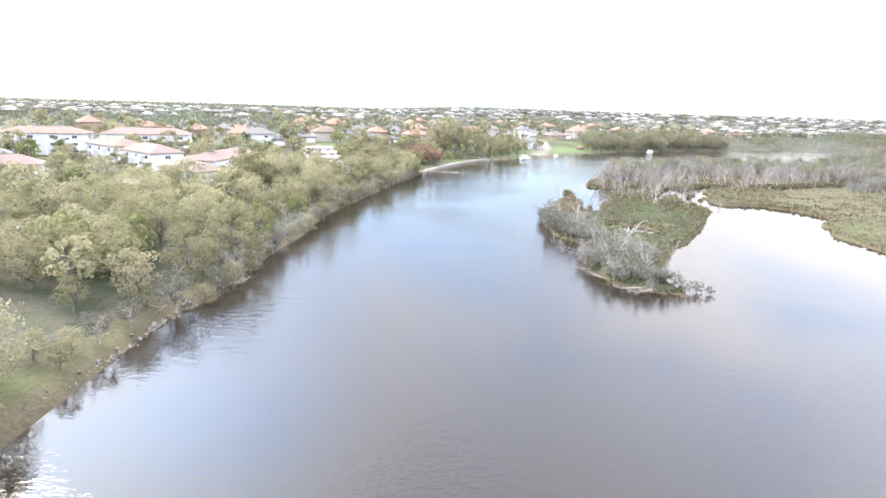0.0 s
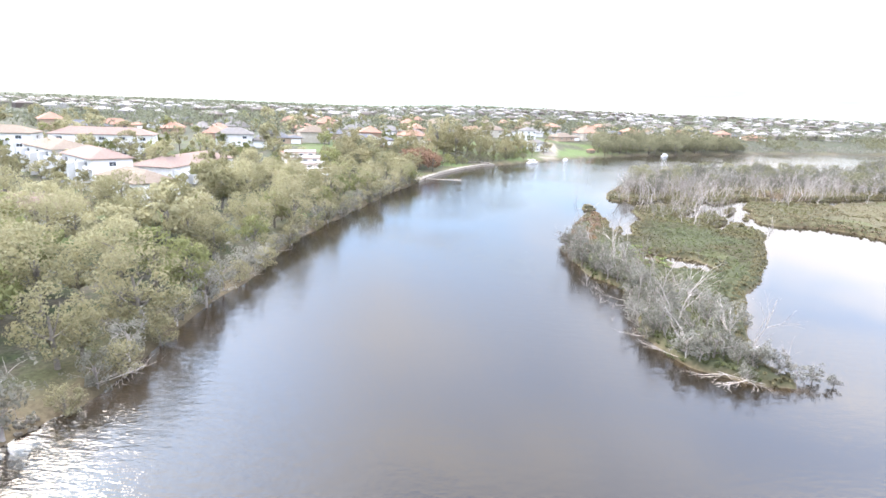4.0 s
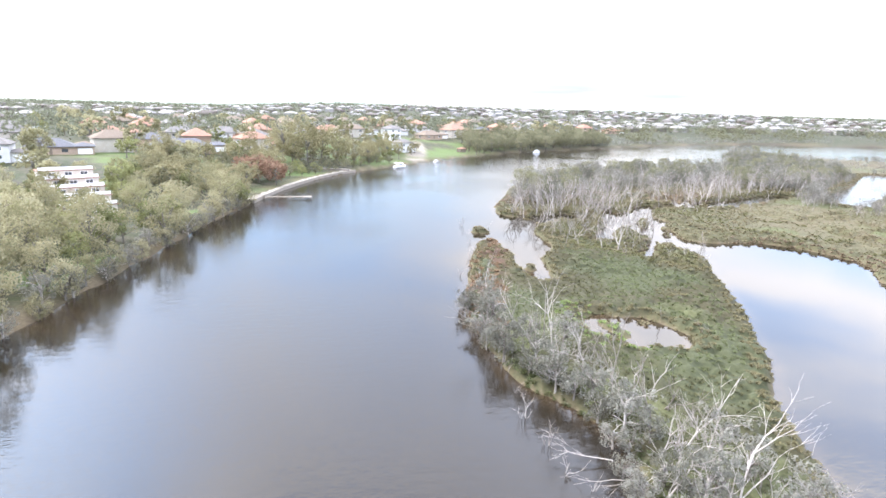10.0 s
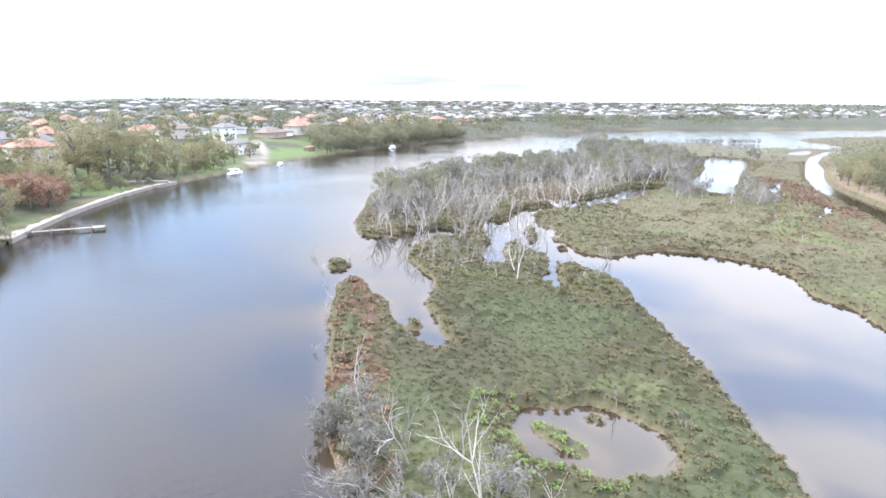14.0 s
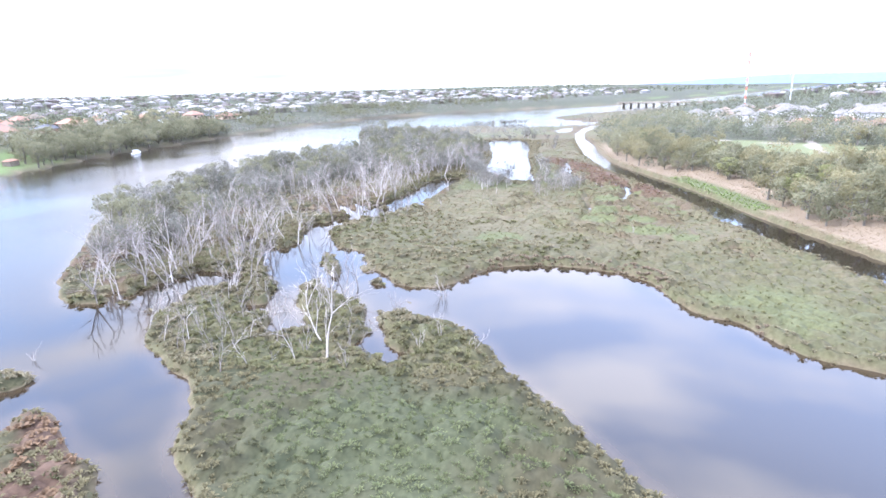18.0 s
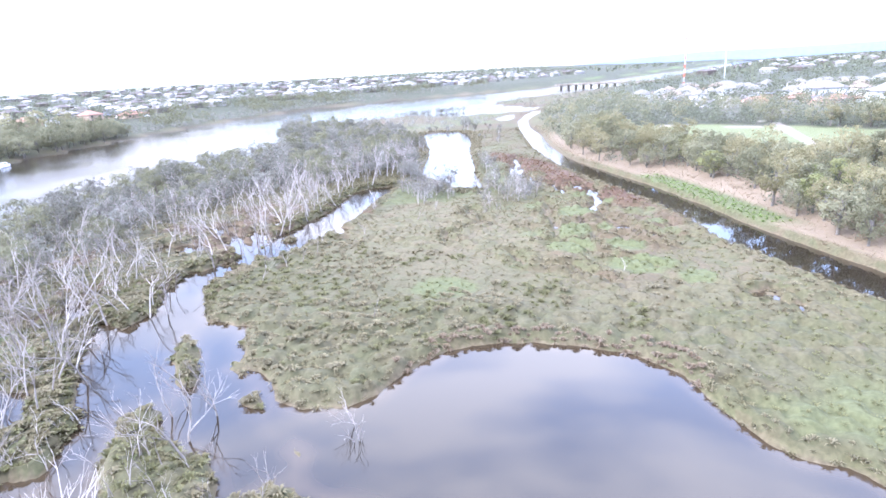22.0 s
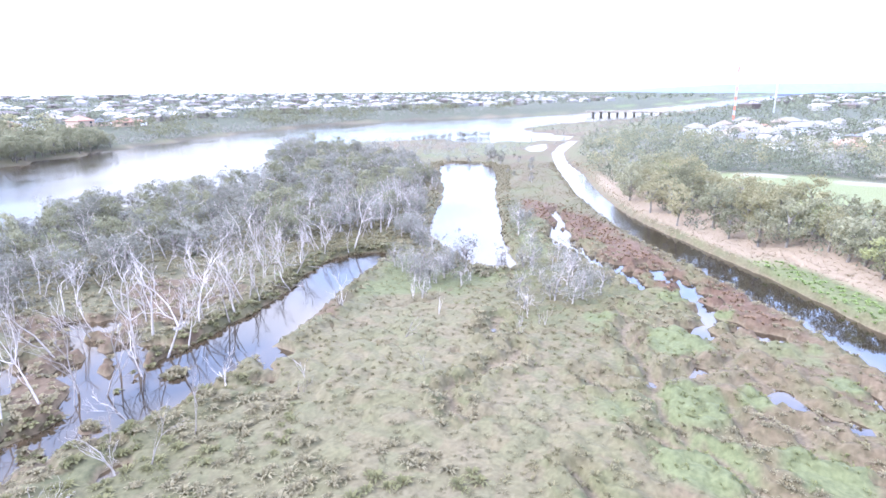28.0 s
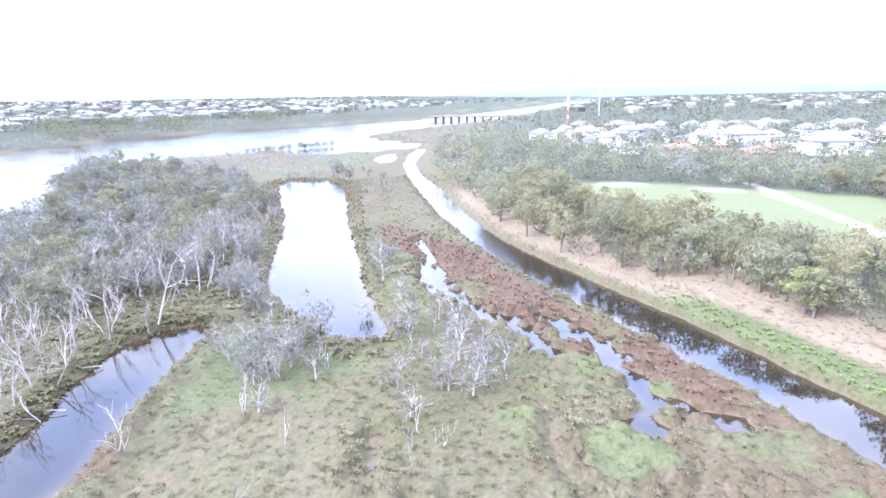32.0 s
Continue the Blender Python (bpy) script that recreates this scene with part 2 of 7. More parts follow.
# ---- materials ----
def surface(name, low, high, scale=1.0, rough=0.8, bump=0.3, fine=9.0, metal=0.0, per="", spread=0.25, stain=None, spec=0.3, leaf=0.0):
    """A procedural surface: broad and fine variation between two colours, relief, and a shade of its own for each object or island."""
    m = bpy.data.materials.new(name)
    m.use_nodes = True
    if leaf:
        low, high, spec = tuple(0.52 * c for c in low), tuple(0.52 * c for c in high), 0.06
    nt = m.node_tree
    n, l = nt.nodes, nt.links
    bsdf = n["Principled BSDF"]
    bsdf.inputs["Roughness"].default_value, bsdf.inputs["Metallic"].default_value = rough, metal
    bsdf.inputs["Specular IOR Level"].default_value = spec
    tc = n.new("ShaderNodeTexCoord")
    broad, small = n.new("ShaderNodeTexNoise"), n.new("ShaderNodeTexNoise")
    broad.inputs["Scale"].default_value, broad.inputs["Detail"].default_value = scale, 4
    small.inputs["Scale"].default_value, small.inputs["Detail"].default_value = scale * fine, 6
    for k in (broad, small):
        l.new(tc.outputs["Object"], k.inputs["Vector"])
    mixf = n.new("ShaderNodeMath")
    mixf.operation = "MULTIPLY_ADD"
    mixf.inputs[1].default_value = 0.5
    l.new(small.outputs["Fac"], mixf.inputs[0])
    half = n.new("ShaderNodeMath")
    half.operation = "MULTIPLY"
    half.inputs[1].default_value = 0.5
    l.new(broad.outputs["Fac"], half.inputs[0])
    l.new(half.outputs[0], mixf.inputs[2])
    last = mixf.outputs[0]
    if per:
        src = n.new("ShaderNodeObjectInfo").outputs["Random"] if per == "object" else n.new("ShaderNodeNewGeometry").outputs["Random Per Island"]
        add = n.new("ShaderNodeMath")
        add.operation = "MULTIPLY_ADD"
        add.inputs[1].default_value = spread * 2
        l.new(src, add.inputs[0])
        sub = n.new("ShaderNodeMath")
        sub.operation = "SUBTRACT"
        sub.inputs[1].default_value = spread
        l.new(last, sub.inputs[0])
        l.new(sub.outputs[0], add.inputs[2])
        last = add.outputs[0]
    ramp = n.new("ShaderNodeValToRGB")
    ramp.color_ramp.elements[0].position, ramp.color_ramp.elements[1].position = (0.36, 0.64) if leaf else (0.3, 0.7)
    ramp.color_ramp.elements[0].color, ramp.color_ramp.elements[1].color = (*low, 1), (*high, 1)
    l.new(last, ramp.inputs["Fac"])
    colour = ramp.outputs["Color"]
    if stain:
        st, sr, mx = n.new("ShaderNodeTexNoise"), n.new("ShaderNodeValToRGB"), n.new("ShaderNodeMix")
        st.inputs["Scale"].default_value, st.inputs["Detail"].default_value = scale * 0.35, 5
        l.new(tc.outputs["Object"], st.inputs["Vector"])
        sr.color_ramp.elements[0].position, sr.color_ramp.elements[1].position = 0.5, 0.68
        l.new(st.outputs["Fac"], sr.inputs["Fac"])
        mx.data_type = "RGBA"
        mx.inputs["B"].default_value = (*stain, 1)
        l.new(sr.outputs["Color"], mx.inputs["Factor"])
        l.new(colour, mx.inputs["A"])
        colour = mx.outputs["Result"]
    l.new(colour, bsdf.inputs["Base Color"])
    if leaf:
        tr, ms = n.new("ShaderNodeBsdfTranslucent"), n.new("ShaderNodeMixShader")
        ms.inputs["Fac"].default_value = leaf
        l.new(colour, tr.inputs["Color"])
        l.new(bsdf.outputs["BSDF"], ms.inputs[1])
        l.new(tr.outputs["BSDF"], ms.inputs[2])
        l.new(ms.outputs["Shader"], n["Material Output"].inputs["Surface"])
    if bump:
        b = n.new("ShaderNodeBump")
        b.inputs["Strength"].default_value, b.inputs["Distance"].default_value = bump, 0.3 / scale
        l.new(small.outputs["Fac"], b.inputs["Height"])
        l.new(b.outputs["Normal"], bsdf.inputs["Normal"])
    return m


def ground_material():
    """Marsh, lawn, reed litter, sand and suburb soil, blended by what grows where."""
    m = bpy.data.materials.new("ground_cover")
    m.use_nodes = True
    n, l = m.node_tree.nodes, m.node_tree.links
    bsdf = n["Principled BSDF"]
    bsdf.inputs["Roughness"].default_value, bsdf.inputs["Specular IOR Level"].default_value = 0.9, 0.15
    tc = n.new("ShaderNodeTexCoord")

    def noise_at(scale, detail=5):
        k = n.new("ShaderNodeTexNoise")
        k.inputs["Scale"].default_value, k.inputs["Detail"].default_value = scale, detail
        l.new(tc.outputs["Object"], k.inputs["Vector"])
        return k.outputs["Fac"]

    def ramp(fac, a, b, p=0.35, q=0.65):
        r = n.new("ShaderNodeValToRGB")
        r.color_ramp.elements[0].position, r.color_ramp.elements[1].position = p, q
        k = 0.40 if fac is fine else 1.0
        r.color_ramp.elements[0].color, r.color_ramp.elements[1].color = (*(k * c for c in a), 1), (*(k * c for c in b), 1)
        l.new(fac, r.inputs["Fac"])
        return r.outputs["Color"]

    def mix(fac, a, b):
        k = n.new("ShaderNodeMix")
        k.data_type = "RGBA"
        l.new(fac, k.inputs["Factor"])
        l.new(a, k.inputs["A"])
        l.new(b, k.inputs["B"])
        return k.outputs["Result"]

    big, mid, fine = noise_at(0.05), noise_at(0.35), noise_at(2.2, 8)
    marsh = mix(ramp(mid, (0, 0, 0), (1, 1, 1), 0.4, 0.6), ramp(fine, (0.125, 0.112, 0.054), (0.201, 0.178, 0.095)), ramp(fine, (0.142, 0.12, 0.068), (0.228, 0.19, 0.113)))
    marsh = mix(ramp(big, (0, 0, 0), (0.6, 0.6, 0.6), 0.45, 0.6), marsh, ramp(fine, (0.111, 0.115, 0.047), (0.184, 0.182, 0.081)))
    clump = n.new("ShaderNodeTexVoronoi")
    clump.inputs["Scale"].default_value = 0.5
    l.new(tc.outputs["Object"], clump.inputs["Vector"])
    pick = n.new("ShaderNodeSeparateColor")
    l.new(clump.outputs["Color"], pick.inputs["Color"])
    marsh = mix(ramp(pick.outputs[0], (0, 0, 0), (0.55, 0.55, 0.55), 0.55, 0.8), marsh, ramp(fine, (0.161, 0.128, 0.071), (0.217, 0.175, 0.104)))
    marsh = mix(ramp(pick.outputs[1], (0, 0, 0), (0.5, 0.5, 0.5), 0.6, 0.85), marsh, ramp(fine, (0.111, 0.118, 0.054), (0.167, 0.168, 0.081)))
    lawn = ramp(fine, (0.135, 0.19, 0.058), (0.2, 0.268, 0.095))
    reed = mix(ramp(mid, (0, 0, 0), (1, 1, 1), 0.42, 0.58), ramp(fine, (0.348, 0.265, 0.178), (0.383, 0.296, 0.204)), ramp(fine, (0.326, 0.25, 0.167), (0.361, 0.278, 0.191)))
    sand = ramp(fine, (0.36, 0.31, 0.245), (0.52, 0.46, 0.38))
    town = mix(ramp(mid, (0, 0, 0), (1, 1, 1), 0.4, 0.6), ramp(fine, (0.045, 0.062, 0.027), (0.10, 0.122, 0.052)), ramp(fine, (0.09, 0.083, 0.055), (0.18, 0.16, 0.118)))
    red = ramp(fine, (0.12, 0.074, 0.047), (0.195, 0.124, 0.084))
    green = ramp(fine, (0.132, 0.142, 0.062), (0.198, 0.21, 0.098))
    mud = ramp(fine, (0.16, 0.122, 0.076), (0.27, 0.21, 0.135))
    silt = ramp(fine, (0.03, 0.023, 0.015), (0.045, 0.034, 0.022))
    isle = mix(ramp(big, (0, 0, 0), (1, 1, 1), 0.44, 0.58), ramp(fine, (0.08, 0.088, 0.042), (0.12, 0.13, 0.066)), ramp(fine, (0.08, 0.072, 0.037), (0.115, 0.105, 0.057)))
    colour = marsh
    for layer, names in (("cover_a", (lawn, reed, sand, town)), ("cover_c", (isle, None, None, None)), ("cover_b", (red, green, mud, silt))):
        at = n.new("ShaderNodeAttribute")
        at.attribute_name = layer
        sep = n.new("ShaderNodeSeparateColor")
        l.new(at.outputs["Color"], sep.inputs["Color"])
        for out, c in zip((sep.outputs[0], sep.outputs[1], sep.outputs[2], at.outputs["Alpha"]), names):
            if c is not None:
                colour = mix(out, colour, c)
    l.new(colour, bsdf.inputs["Base Color"])
    b = n.new("ShaderNodeBump")
    b.inputs["Strength"].default_value, b.inputs["Distance"].default_value = 0.45, 0.2
    l.new(fine, b.inputs["Height"])
    l.new(b.outputs["Normal"], bsdf.inputs["Normal"])
    return m


def water_material():
    m = bpy.data.materials.new("river_water")
    m.use_nodes = True
    n, l = m.node_tree.nodes, m.node_tree.links
    bsdf = n["Principled BSDF"]
    bsdf.inputs["Roughness"].default_value, bsdf.inputs["IOR"].default_value = 0.04, 1.333
    depth, murk = n.new("ShaderNodeAttribute"), n.new("ShaderNodeMix")
    depth.attribute_name = "shallow"
    murk.data_type = "RGBA"
    murk.inputs["A"].default_value, murk.inputs["B"].default_value = (0.013, 0.010, 0.0065, 1), (0.034, 0.024, 0.014, 1)
    l.new(depth.outputs["Fac"], murk.inputs["Factor"])
    l.new(murk.outputs["Result"], bsdf.inputs["Base Color"])
    tc, mp, a, c, calm = (n.new("ShaderNode" + k) for k in ("TexCoord", "Mapping", "TexNoise", "TexNoise", "TexNoise"))
    mp.inputs["Rotation"].default_value, mp.inputs["Scale"].default_value = (0, 0, radians(20)), (1.0, 2.4, 1)
    l.new(tc.outputs["Object"], mp.inputs["Vector"])
    for k, s, d in ((a, 0.42, 3), (c, 1.5, 2)):
        k.inputs["Scale"].default_value, k.inputs["Detail"].default_value = s, d
        l.new(mp.outputs["Vector"], k.inputs["Vector"])
    calm.inputs["Scale"].default_value = 0.018
    l.new(tc.outputs["Object"], calm.inputs["Vector"])
    r = n.new("ShaderNodeMapRange")
    r.inputs["From Min"].default_value, r.inputs["From Max"].default_value = 0.42, 0.62
    r.inputs["To Min"].default_value, r.inputs["To Max"].default_value = 0.14, 0.46
    l.new(calm.outputs["Fac"], r.inputs["Value"])
    mx = n.new("ShaderNodeMix")
    mx.inputs["Factor"].default_value = 0.35
    l.new(a.outputs["Fac"], mx.inputs["A"])
    l.new(c.outputs["Fac"], mx.inputs["B"])
    b = n.new("ShaderNodeBump")
    b.inputs["Distance"].default_value = 0.35
    # the sheltered lake and creeks lie calmer than the open river
    sx, shelter, mu = n.new("ShaderNodeVectorMath"), n.new("ShaderNodeMapRange"), n.new("ShaderNodeMath")
    sx.operation = "DISTANCE"
    sx.inputs[1].default_value = (122, 112, 0)
    shelter.inputs["From Min"].default_value, shelter.inputs["From Max"].default_value = 84, 112
    shelter.inputs["To Min"].default_value, shelter.inputs["To Max"].default_value = 0.03, 0.75
    mu.operation = "MULTIPLY"
    l.new(tc.outputs["Object"], sx.inputs[0])
    l.new(sx.outputs["Value"], shelter.inputs["Value"])
    l.new(shelter.outputs["Result"], mu.inputs[0])
    l.new(r.outputs["Result"], mu.inputs[1])
    l.new(mu.outputs[0], b.inputs["Strength"])
    l.new(mx.outputs["Result"], b.inputs["Height"])
    l.new(b.outputs["Normal"], bsdf.inputs["Normal"])
    return m


M_GROUND, M_WATER = ground_material(), water_material()
M_BARK = surface("grey_bark", (0.07, 0.06, 0.048), (0.18, 0.16, 0.135), 3.0)
M_DEAD = surface("bleached_wood", (0.185, 0.162, 0.143), (0.37, 0.332, 0.30), 2.5, per="object", spread=0.3)
M_LEAF = {
    # oak and gum are lightened to carry haze and sun glow in the colour
    "oak": surface("glow_lightened_oak_foliage", (0.33, 0.305, 0.174), (0.537, 0.492, 0.305), 0.4, 0.8, 0, per="object", spread=0.2, leaf=0.45),
    "gum": surface("glow_lightened_gum_foliage", (0.348, 0.325, 0.18), (0.569, 0.526, 0.315), 0.4, 0.75, 0, per="object", spread=0.22, leaf=0.4),
    "grey": surface("paperbark_foliage", (0.237, 0.228, 0.182), (0.396, 0.383, 0.324), 0.5, 0.85, 0, per="object", spread=0.2, leaf=0.4),
    "lime": surface("fresh_green_foliage", (0.242, 0.257, 0.11), (0.407, 0.415, 0.189), 0.4, 0.75, 0, per="object", spread=0.22, leaf=0.4),
    # darker gum and oak colours, without the added glow
    "wood_gum": surface("woodland_gum_foliage", (0.318, 0.287, 0.157), (0.482, 0.434, 0.252), 0.4, 0.8, 0, per="object", spread=0.25, leaf=0.4),
    "wood_oak": surface("woodland_oak_foliage", (0.254, 0.247, 0.151), (0.395, 0.38, 0.239), 0.4, 0.8, 0, per="object", spread=0.22, leaf=0.4),
    "wisp": surface("pale_feathery_foliage", (0.224, 0.214, 0.177), (0.37, 0.356, 0.31), 0.5, 0.85, 0, per="object", spread=0.2, leaf=0.4),
    "rust": surface("rust_red_foliage", (0.30, 0.18, 0.12), (0.46, 0.295, 0.205), 0.5, 0.8, 0, per="object", spread=0.1, leaf=0.4),
    # green shifted a little to blue-grey, distance haze put into the leaf colour
    "far": surface("haze_tinted_foliage", (0.173, 0.182, 0.124), (0.303, 0.314, 0.216), 0.05, 0.85, 0, per="island", spread=0.2, leaf=0.4),
}
M_TUSS = surface("sedge_blades", (0.175, 0.171, 0.078), (0.288, 0.271, 0.139), 0.10, 0.85, 0, per="island", spread=0.05, leaf=0.4)
M_STRAW = surface("straw_tussock_blades", (0.211, 0.181, 0.106), (0.384, 0.337, 0.212), 0.12, 0.85, 0, per="island", spread=0.05, leaf=0.4)
M_RED = surface("samphire_stems", (0.203, 0.131, 0.078), (0.335, 0.225, 0.138), 0.3, 0.85, 0, per="island", spread=0.08, leaf=0.3)
M_RUSH = surface("brown_rush_blades", (0.263, 0.195, 0.13), (0.403, 0.315, 0.222), 0.2, 0.85, 0, per="island", spread=0.08, leaf=0.4)
M_REED = surface("dry_reed", (0.35, 0.274, 0.176), (0.412, 0.331, 0.224), 0.2, 0.85, 0, per="island", spread=0.03, leaf=0.4)
M_WEED = surface("bright_green_weeds", (0.23, 0.30, 0.10), (0.36, 0.45, 0.17), 0.3, 0.8, 0, per="island", spread=0.08, leaf=0.4)
M_ISLE = surface("dark_green_sedge_blades", (0.119, 0.138, 0.06), (0.225, 0.246, 0.119), 0.12, 0.85, 0, per="island", spread=0.05, leaf=0.4)
M_DARK = surface("dark_brown_sedge_blades", (0.107, 0.107, 0.056), (0.209, 0.208, 0.109), 0.12, 0.85, 0, per="island", spread=0.05, leaf=0.4)
M_BEIGE = surface("beige_sedge_blades", (0.171, 0.153, 0.088), (0.275, 0.241, 0.146), 0.12, 0.85, 0, per="island", spread=0.05, leaf=0.4)
M_BROWN = surface("brown_sedge_blades", (0.185, 0.165, 0.09), (0.302, 0.265, 0.149), 0.12, 0.85, 0, per="island", spread=0.05, leaf=0.4)
M_FRESH = surface("fresh_green_blades", (0.147, 0.155, 0.063), (0.254, 0.249, 0.108), 0.3, 0.8, 0, per="island", spread=0.06, leaf=0.4)

# ---- plan of the land ----
LEFT = [(-54, -400), (-52, -60), (-50, -10), (-49, 2), (-48, 13), (-44, 28), (-43, 45), (-40, 69), (-37.5, 100), (-32.5, 120), (-27.5, 140), (-20, 172),
        (-10, 203), (-6, 214), (6, 246), (25, 279), (56, 311), (83, 342), (130, 385), (190, 425), (275, 468), (350, 505), (425, 530), (552, 560),
        (720, 512), (900, 414), (1180, 392), (1700, 370), (6000, 330), (6000, 6000), (-6000, 6000), (-6000, -400)]
LAKE_SHORE = [(130, -400), (112, -60), (102, 20), (99, 60), (100, 77), (100, 84), (107, 90), (106, 95), (110, 99), (115, 103), (118, 108), (118, 114),
              (116, 122), (112, 128), (106, 130), (98, 130), (93, 137), (98, 144), (97, 148), (105, 156), (105, 162), (111, 169), (115, 175), (123, 176),
              (134, 174), (147, 177), (158, 179), (170, 184), (180, 188), (192, 190)]
CREEK_SHORE = [(192, 194), (186, 199), (176, 197), (164, 191), (152, 188), (142, 186), (128, 181), (117, 182), (110, 177), (105, 170), (100, 169),
               (98, 175), (92, 166), (87, 158), (81, 156), (76, 160), (81, 166), (86, 172), (79, 174), (70, 170), (61, 170)]
RIVER_SHORE = [(61, 182), (77, 210), (92, 238), (118, 256), (140, 270), (174, 290), (206, 290), (243, 292), (279, 330), (335, 386), (360, 400), (400, 384),
               (423, 364), (450, 348), (430, 318), (445, 290), (470, 264), (490, 262), (510, 285), (553, 338), (620, 350), (716, 335), (800, 312),
               (1000, 290), (1180, 300), (1700, 280), (6000, 200), (6000, -6000), (130, -6000)]
ISLAND = [(35, 28), (33, 37), (38, 46), (44, 57), (50, 66), (56, 72), (62, 81), (68, 89), (76, 103), (81, 111), (86, 118), (86, 124), (84, 129), (79, 130),
          (76, 137), (78, 143), (76, 149), (71, 154), (65, 156), (60, 151), (58, 141), (58, 135),
          (54, 129), (50, 125), (47, 116), (45, 109)]
ISLAND_WEST = [(43, 109), (42, 115), (43, 121), (45, 128), (45, 134), (47, 140), (45, 145), (40, 138), (34, 124), (29, 111), (25, 101), (23, 92), (22, 80),
               (22, 74), (25, 67.5), (27.5, 63), (26.5, 57), (23.5, 52), (21.5, 46), (21, 41), (22.5, 35.5), (25, 32.5), (29.5, 29.2)]
ISLET = [(91, 151), (95, 147), (91, 141), (88, 135), (84, 133), (80, 137), (82, 144), (86, 148)]
INNER_POND = [(40, 91), (44, 93), (46, 90), (49, 90), (51, 86), (52, 80), (47, 77), (42, 79), (40, 83), (38, 87)]
POND = [(325, 267), (329, 242), (298, 223), (260, 204), (231, 187), (208, 174), (195, 164), (191, 170), (196, 178), (206, 191), (212, 196), (230, 206),
        (256, 220), (291, 244)]
FAR_POND = [(392, 246), (425, 256), (432, 266), (402, 262)]
CHANNEL = [(470, 260), (400, 243), (352, 222), (311, 202), (276, 184), (247, 167), (226, 152), (208, 136), (193, 123), (180, 113), (168, 107), (157, 98), (145, 87),
           (132, 75), (104, 50), (114, 44), (142, 71), (159, 86), (175, 100), (190, 110), (206, 122), (215, 130), (226, 140), (240, 152), (251, 161), (266, 170),
           (284, 180), (318, 196), (352, 216), (400, 236), (470, 254)]
SIDE_CREEK = ([(247, 179), (235, 173.4), (226, 169.7), (217.4, 165.5), (213.3, 161.7), (208.2, 155.6), (204, 150), (200.5, 147), (197, 144)],
              [(205, 150), (207, 147), (205, 144), (202, 141), (199.5, 137.5), (195, 136.2), (191.5, 134.4), (188.6, 132.3), (186, 129), (183.6, 124.6)],
              [(182.5, 133.2), (181.6, 131.4)], [(141.5, 98.5), (138.5, 95)], [(169.2, 123), (167.4, 121.6)], [(167, 120), (165.4, 117)])
EAST_BANK = [(114, 44), (142, 71), (159, 86), (175, 100), (190, 110), (206, 122), (215, 130), (226, 140), (240, 152), (251, 161), (266, 170), (284, 180),
             (318, 196), (352, 216), (400, 236), (470, 250), (560, 255), (700, 280), (1000, 270), (6000, 150), (6000, -6000), (114, -6000)]
WOODS_EDGE = [(158, 82), (168.5, 93.5), (175, 97), (181.5, 101), (190, 104.5), (203, 109.5), (208.5, 114), (213.6, 120), (219.6, 127), (227, 136), (231, 145), (240, 152), (252, 161), (285, 179), (350, 214), (420, 234), (520, 245), (700, 215), (820, 190),
              (820, -200), (400, -250), (180, -60)]
PARK = [(309, 150), (311, 136), (306, 121), (304, 106), (300, 92), (290, 70), (262, 60), (230, 82), (240, 97), (252, 106), (261, 120), (280, 136), (296, 150)]
PARK_LOOP = [(301, 149), (305, 137), (301, 122), (299, 110), (294, 100), (282, 97)]
PARK_PATH = [(318, 106), (312, 101), (296, 98), (276, 95), (250, 90), (228, 82)]
EAST_SUBURB = [(388, 70), (390, 130), (430, 165), (486, 192), (590, 182), (600, 60), (560, -40), (470, 10), (400, 30)]
# trees are sized low here to fit the camera's view of the park lawn
PARK_SIGHTLINE = [(236, 84), (248, 97), (262, 101), (268, 114), (286, 129), (309, 147), (292, 156), (266, 142), (248, 124), (234, 110), (222, 94), (222, 76)]
RED_BED = [(256, 192), (252, 178), (236, 163), (220, 151), (206, 140), (200, 131), (187, 122), (176, 115), (166, 108), (163, 111), (174, 120), (184, 127), (194, 138),
           (205, 151), (219, 164), (231, 174), (237, 184)]
MOUNDS = ((46, 152, 2.2), (44, 117.5, 1.1), (88, 131, 1.5), (94, 151, 1.6), (98, 159, 1.9), (80, 152, 1.8), (77, 157, 1.4), (91, 158, 1.6), (84, 162, 1.9), (72, 163, 2.2), (67, 167, 1.8),
          (102, 166, 1.5), (87, 143, 1.8), (83, 147, 1.5), (116, 178, 1.2), (128, 178, 1.3), (139, 181, 1.1), (123, 178, 0.9), (48, 87, 0.8))
GREEN_BEDS = ((162, 130, 4.0), (166, 124.5, 2.6), (152, 127.3, 3.6), (156.3, 119, 3.6), (176.3, 134, 4.2), (192.3, 138.3, 2.4), (173.6, 117.2, 2.8), (188.5, 131.6, 2.4),
              (147, 114.4, 4.6), (127, 138, 4.2), (144.3, 106.4, 2.6), (179, 145, 2.2))
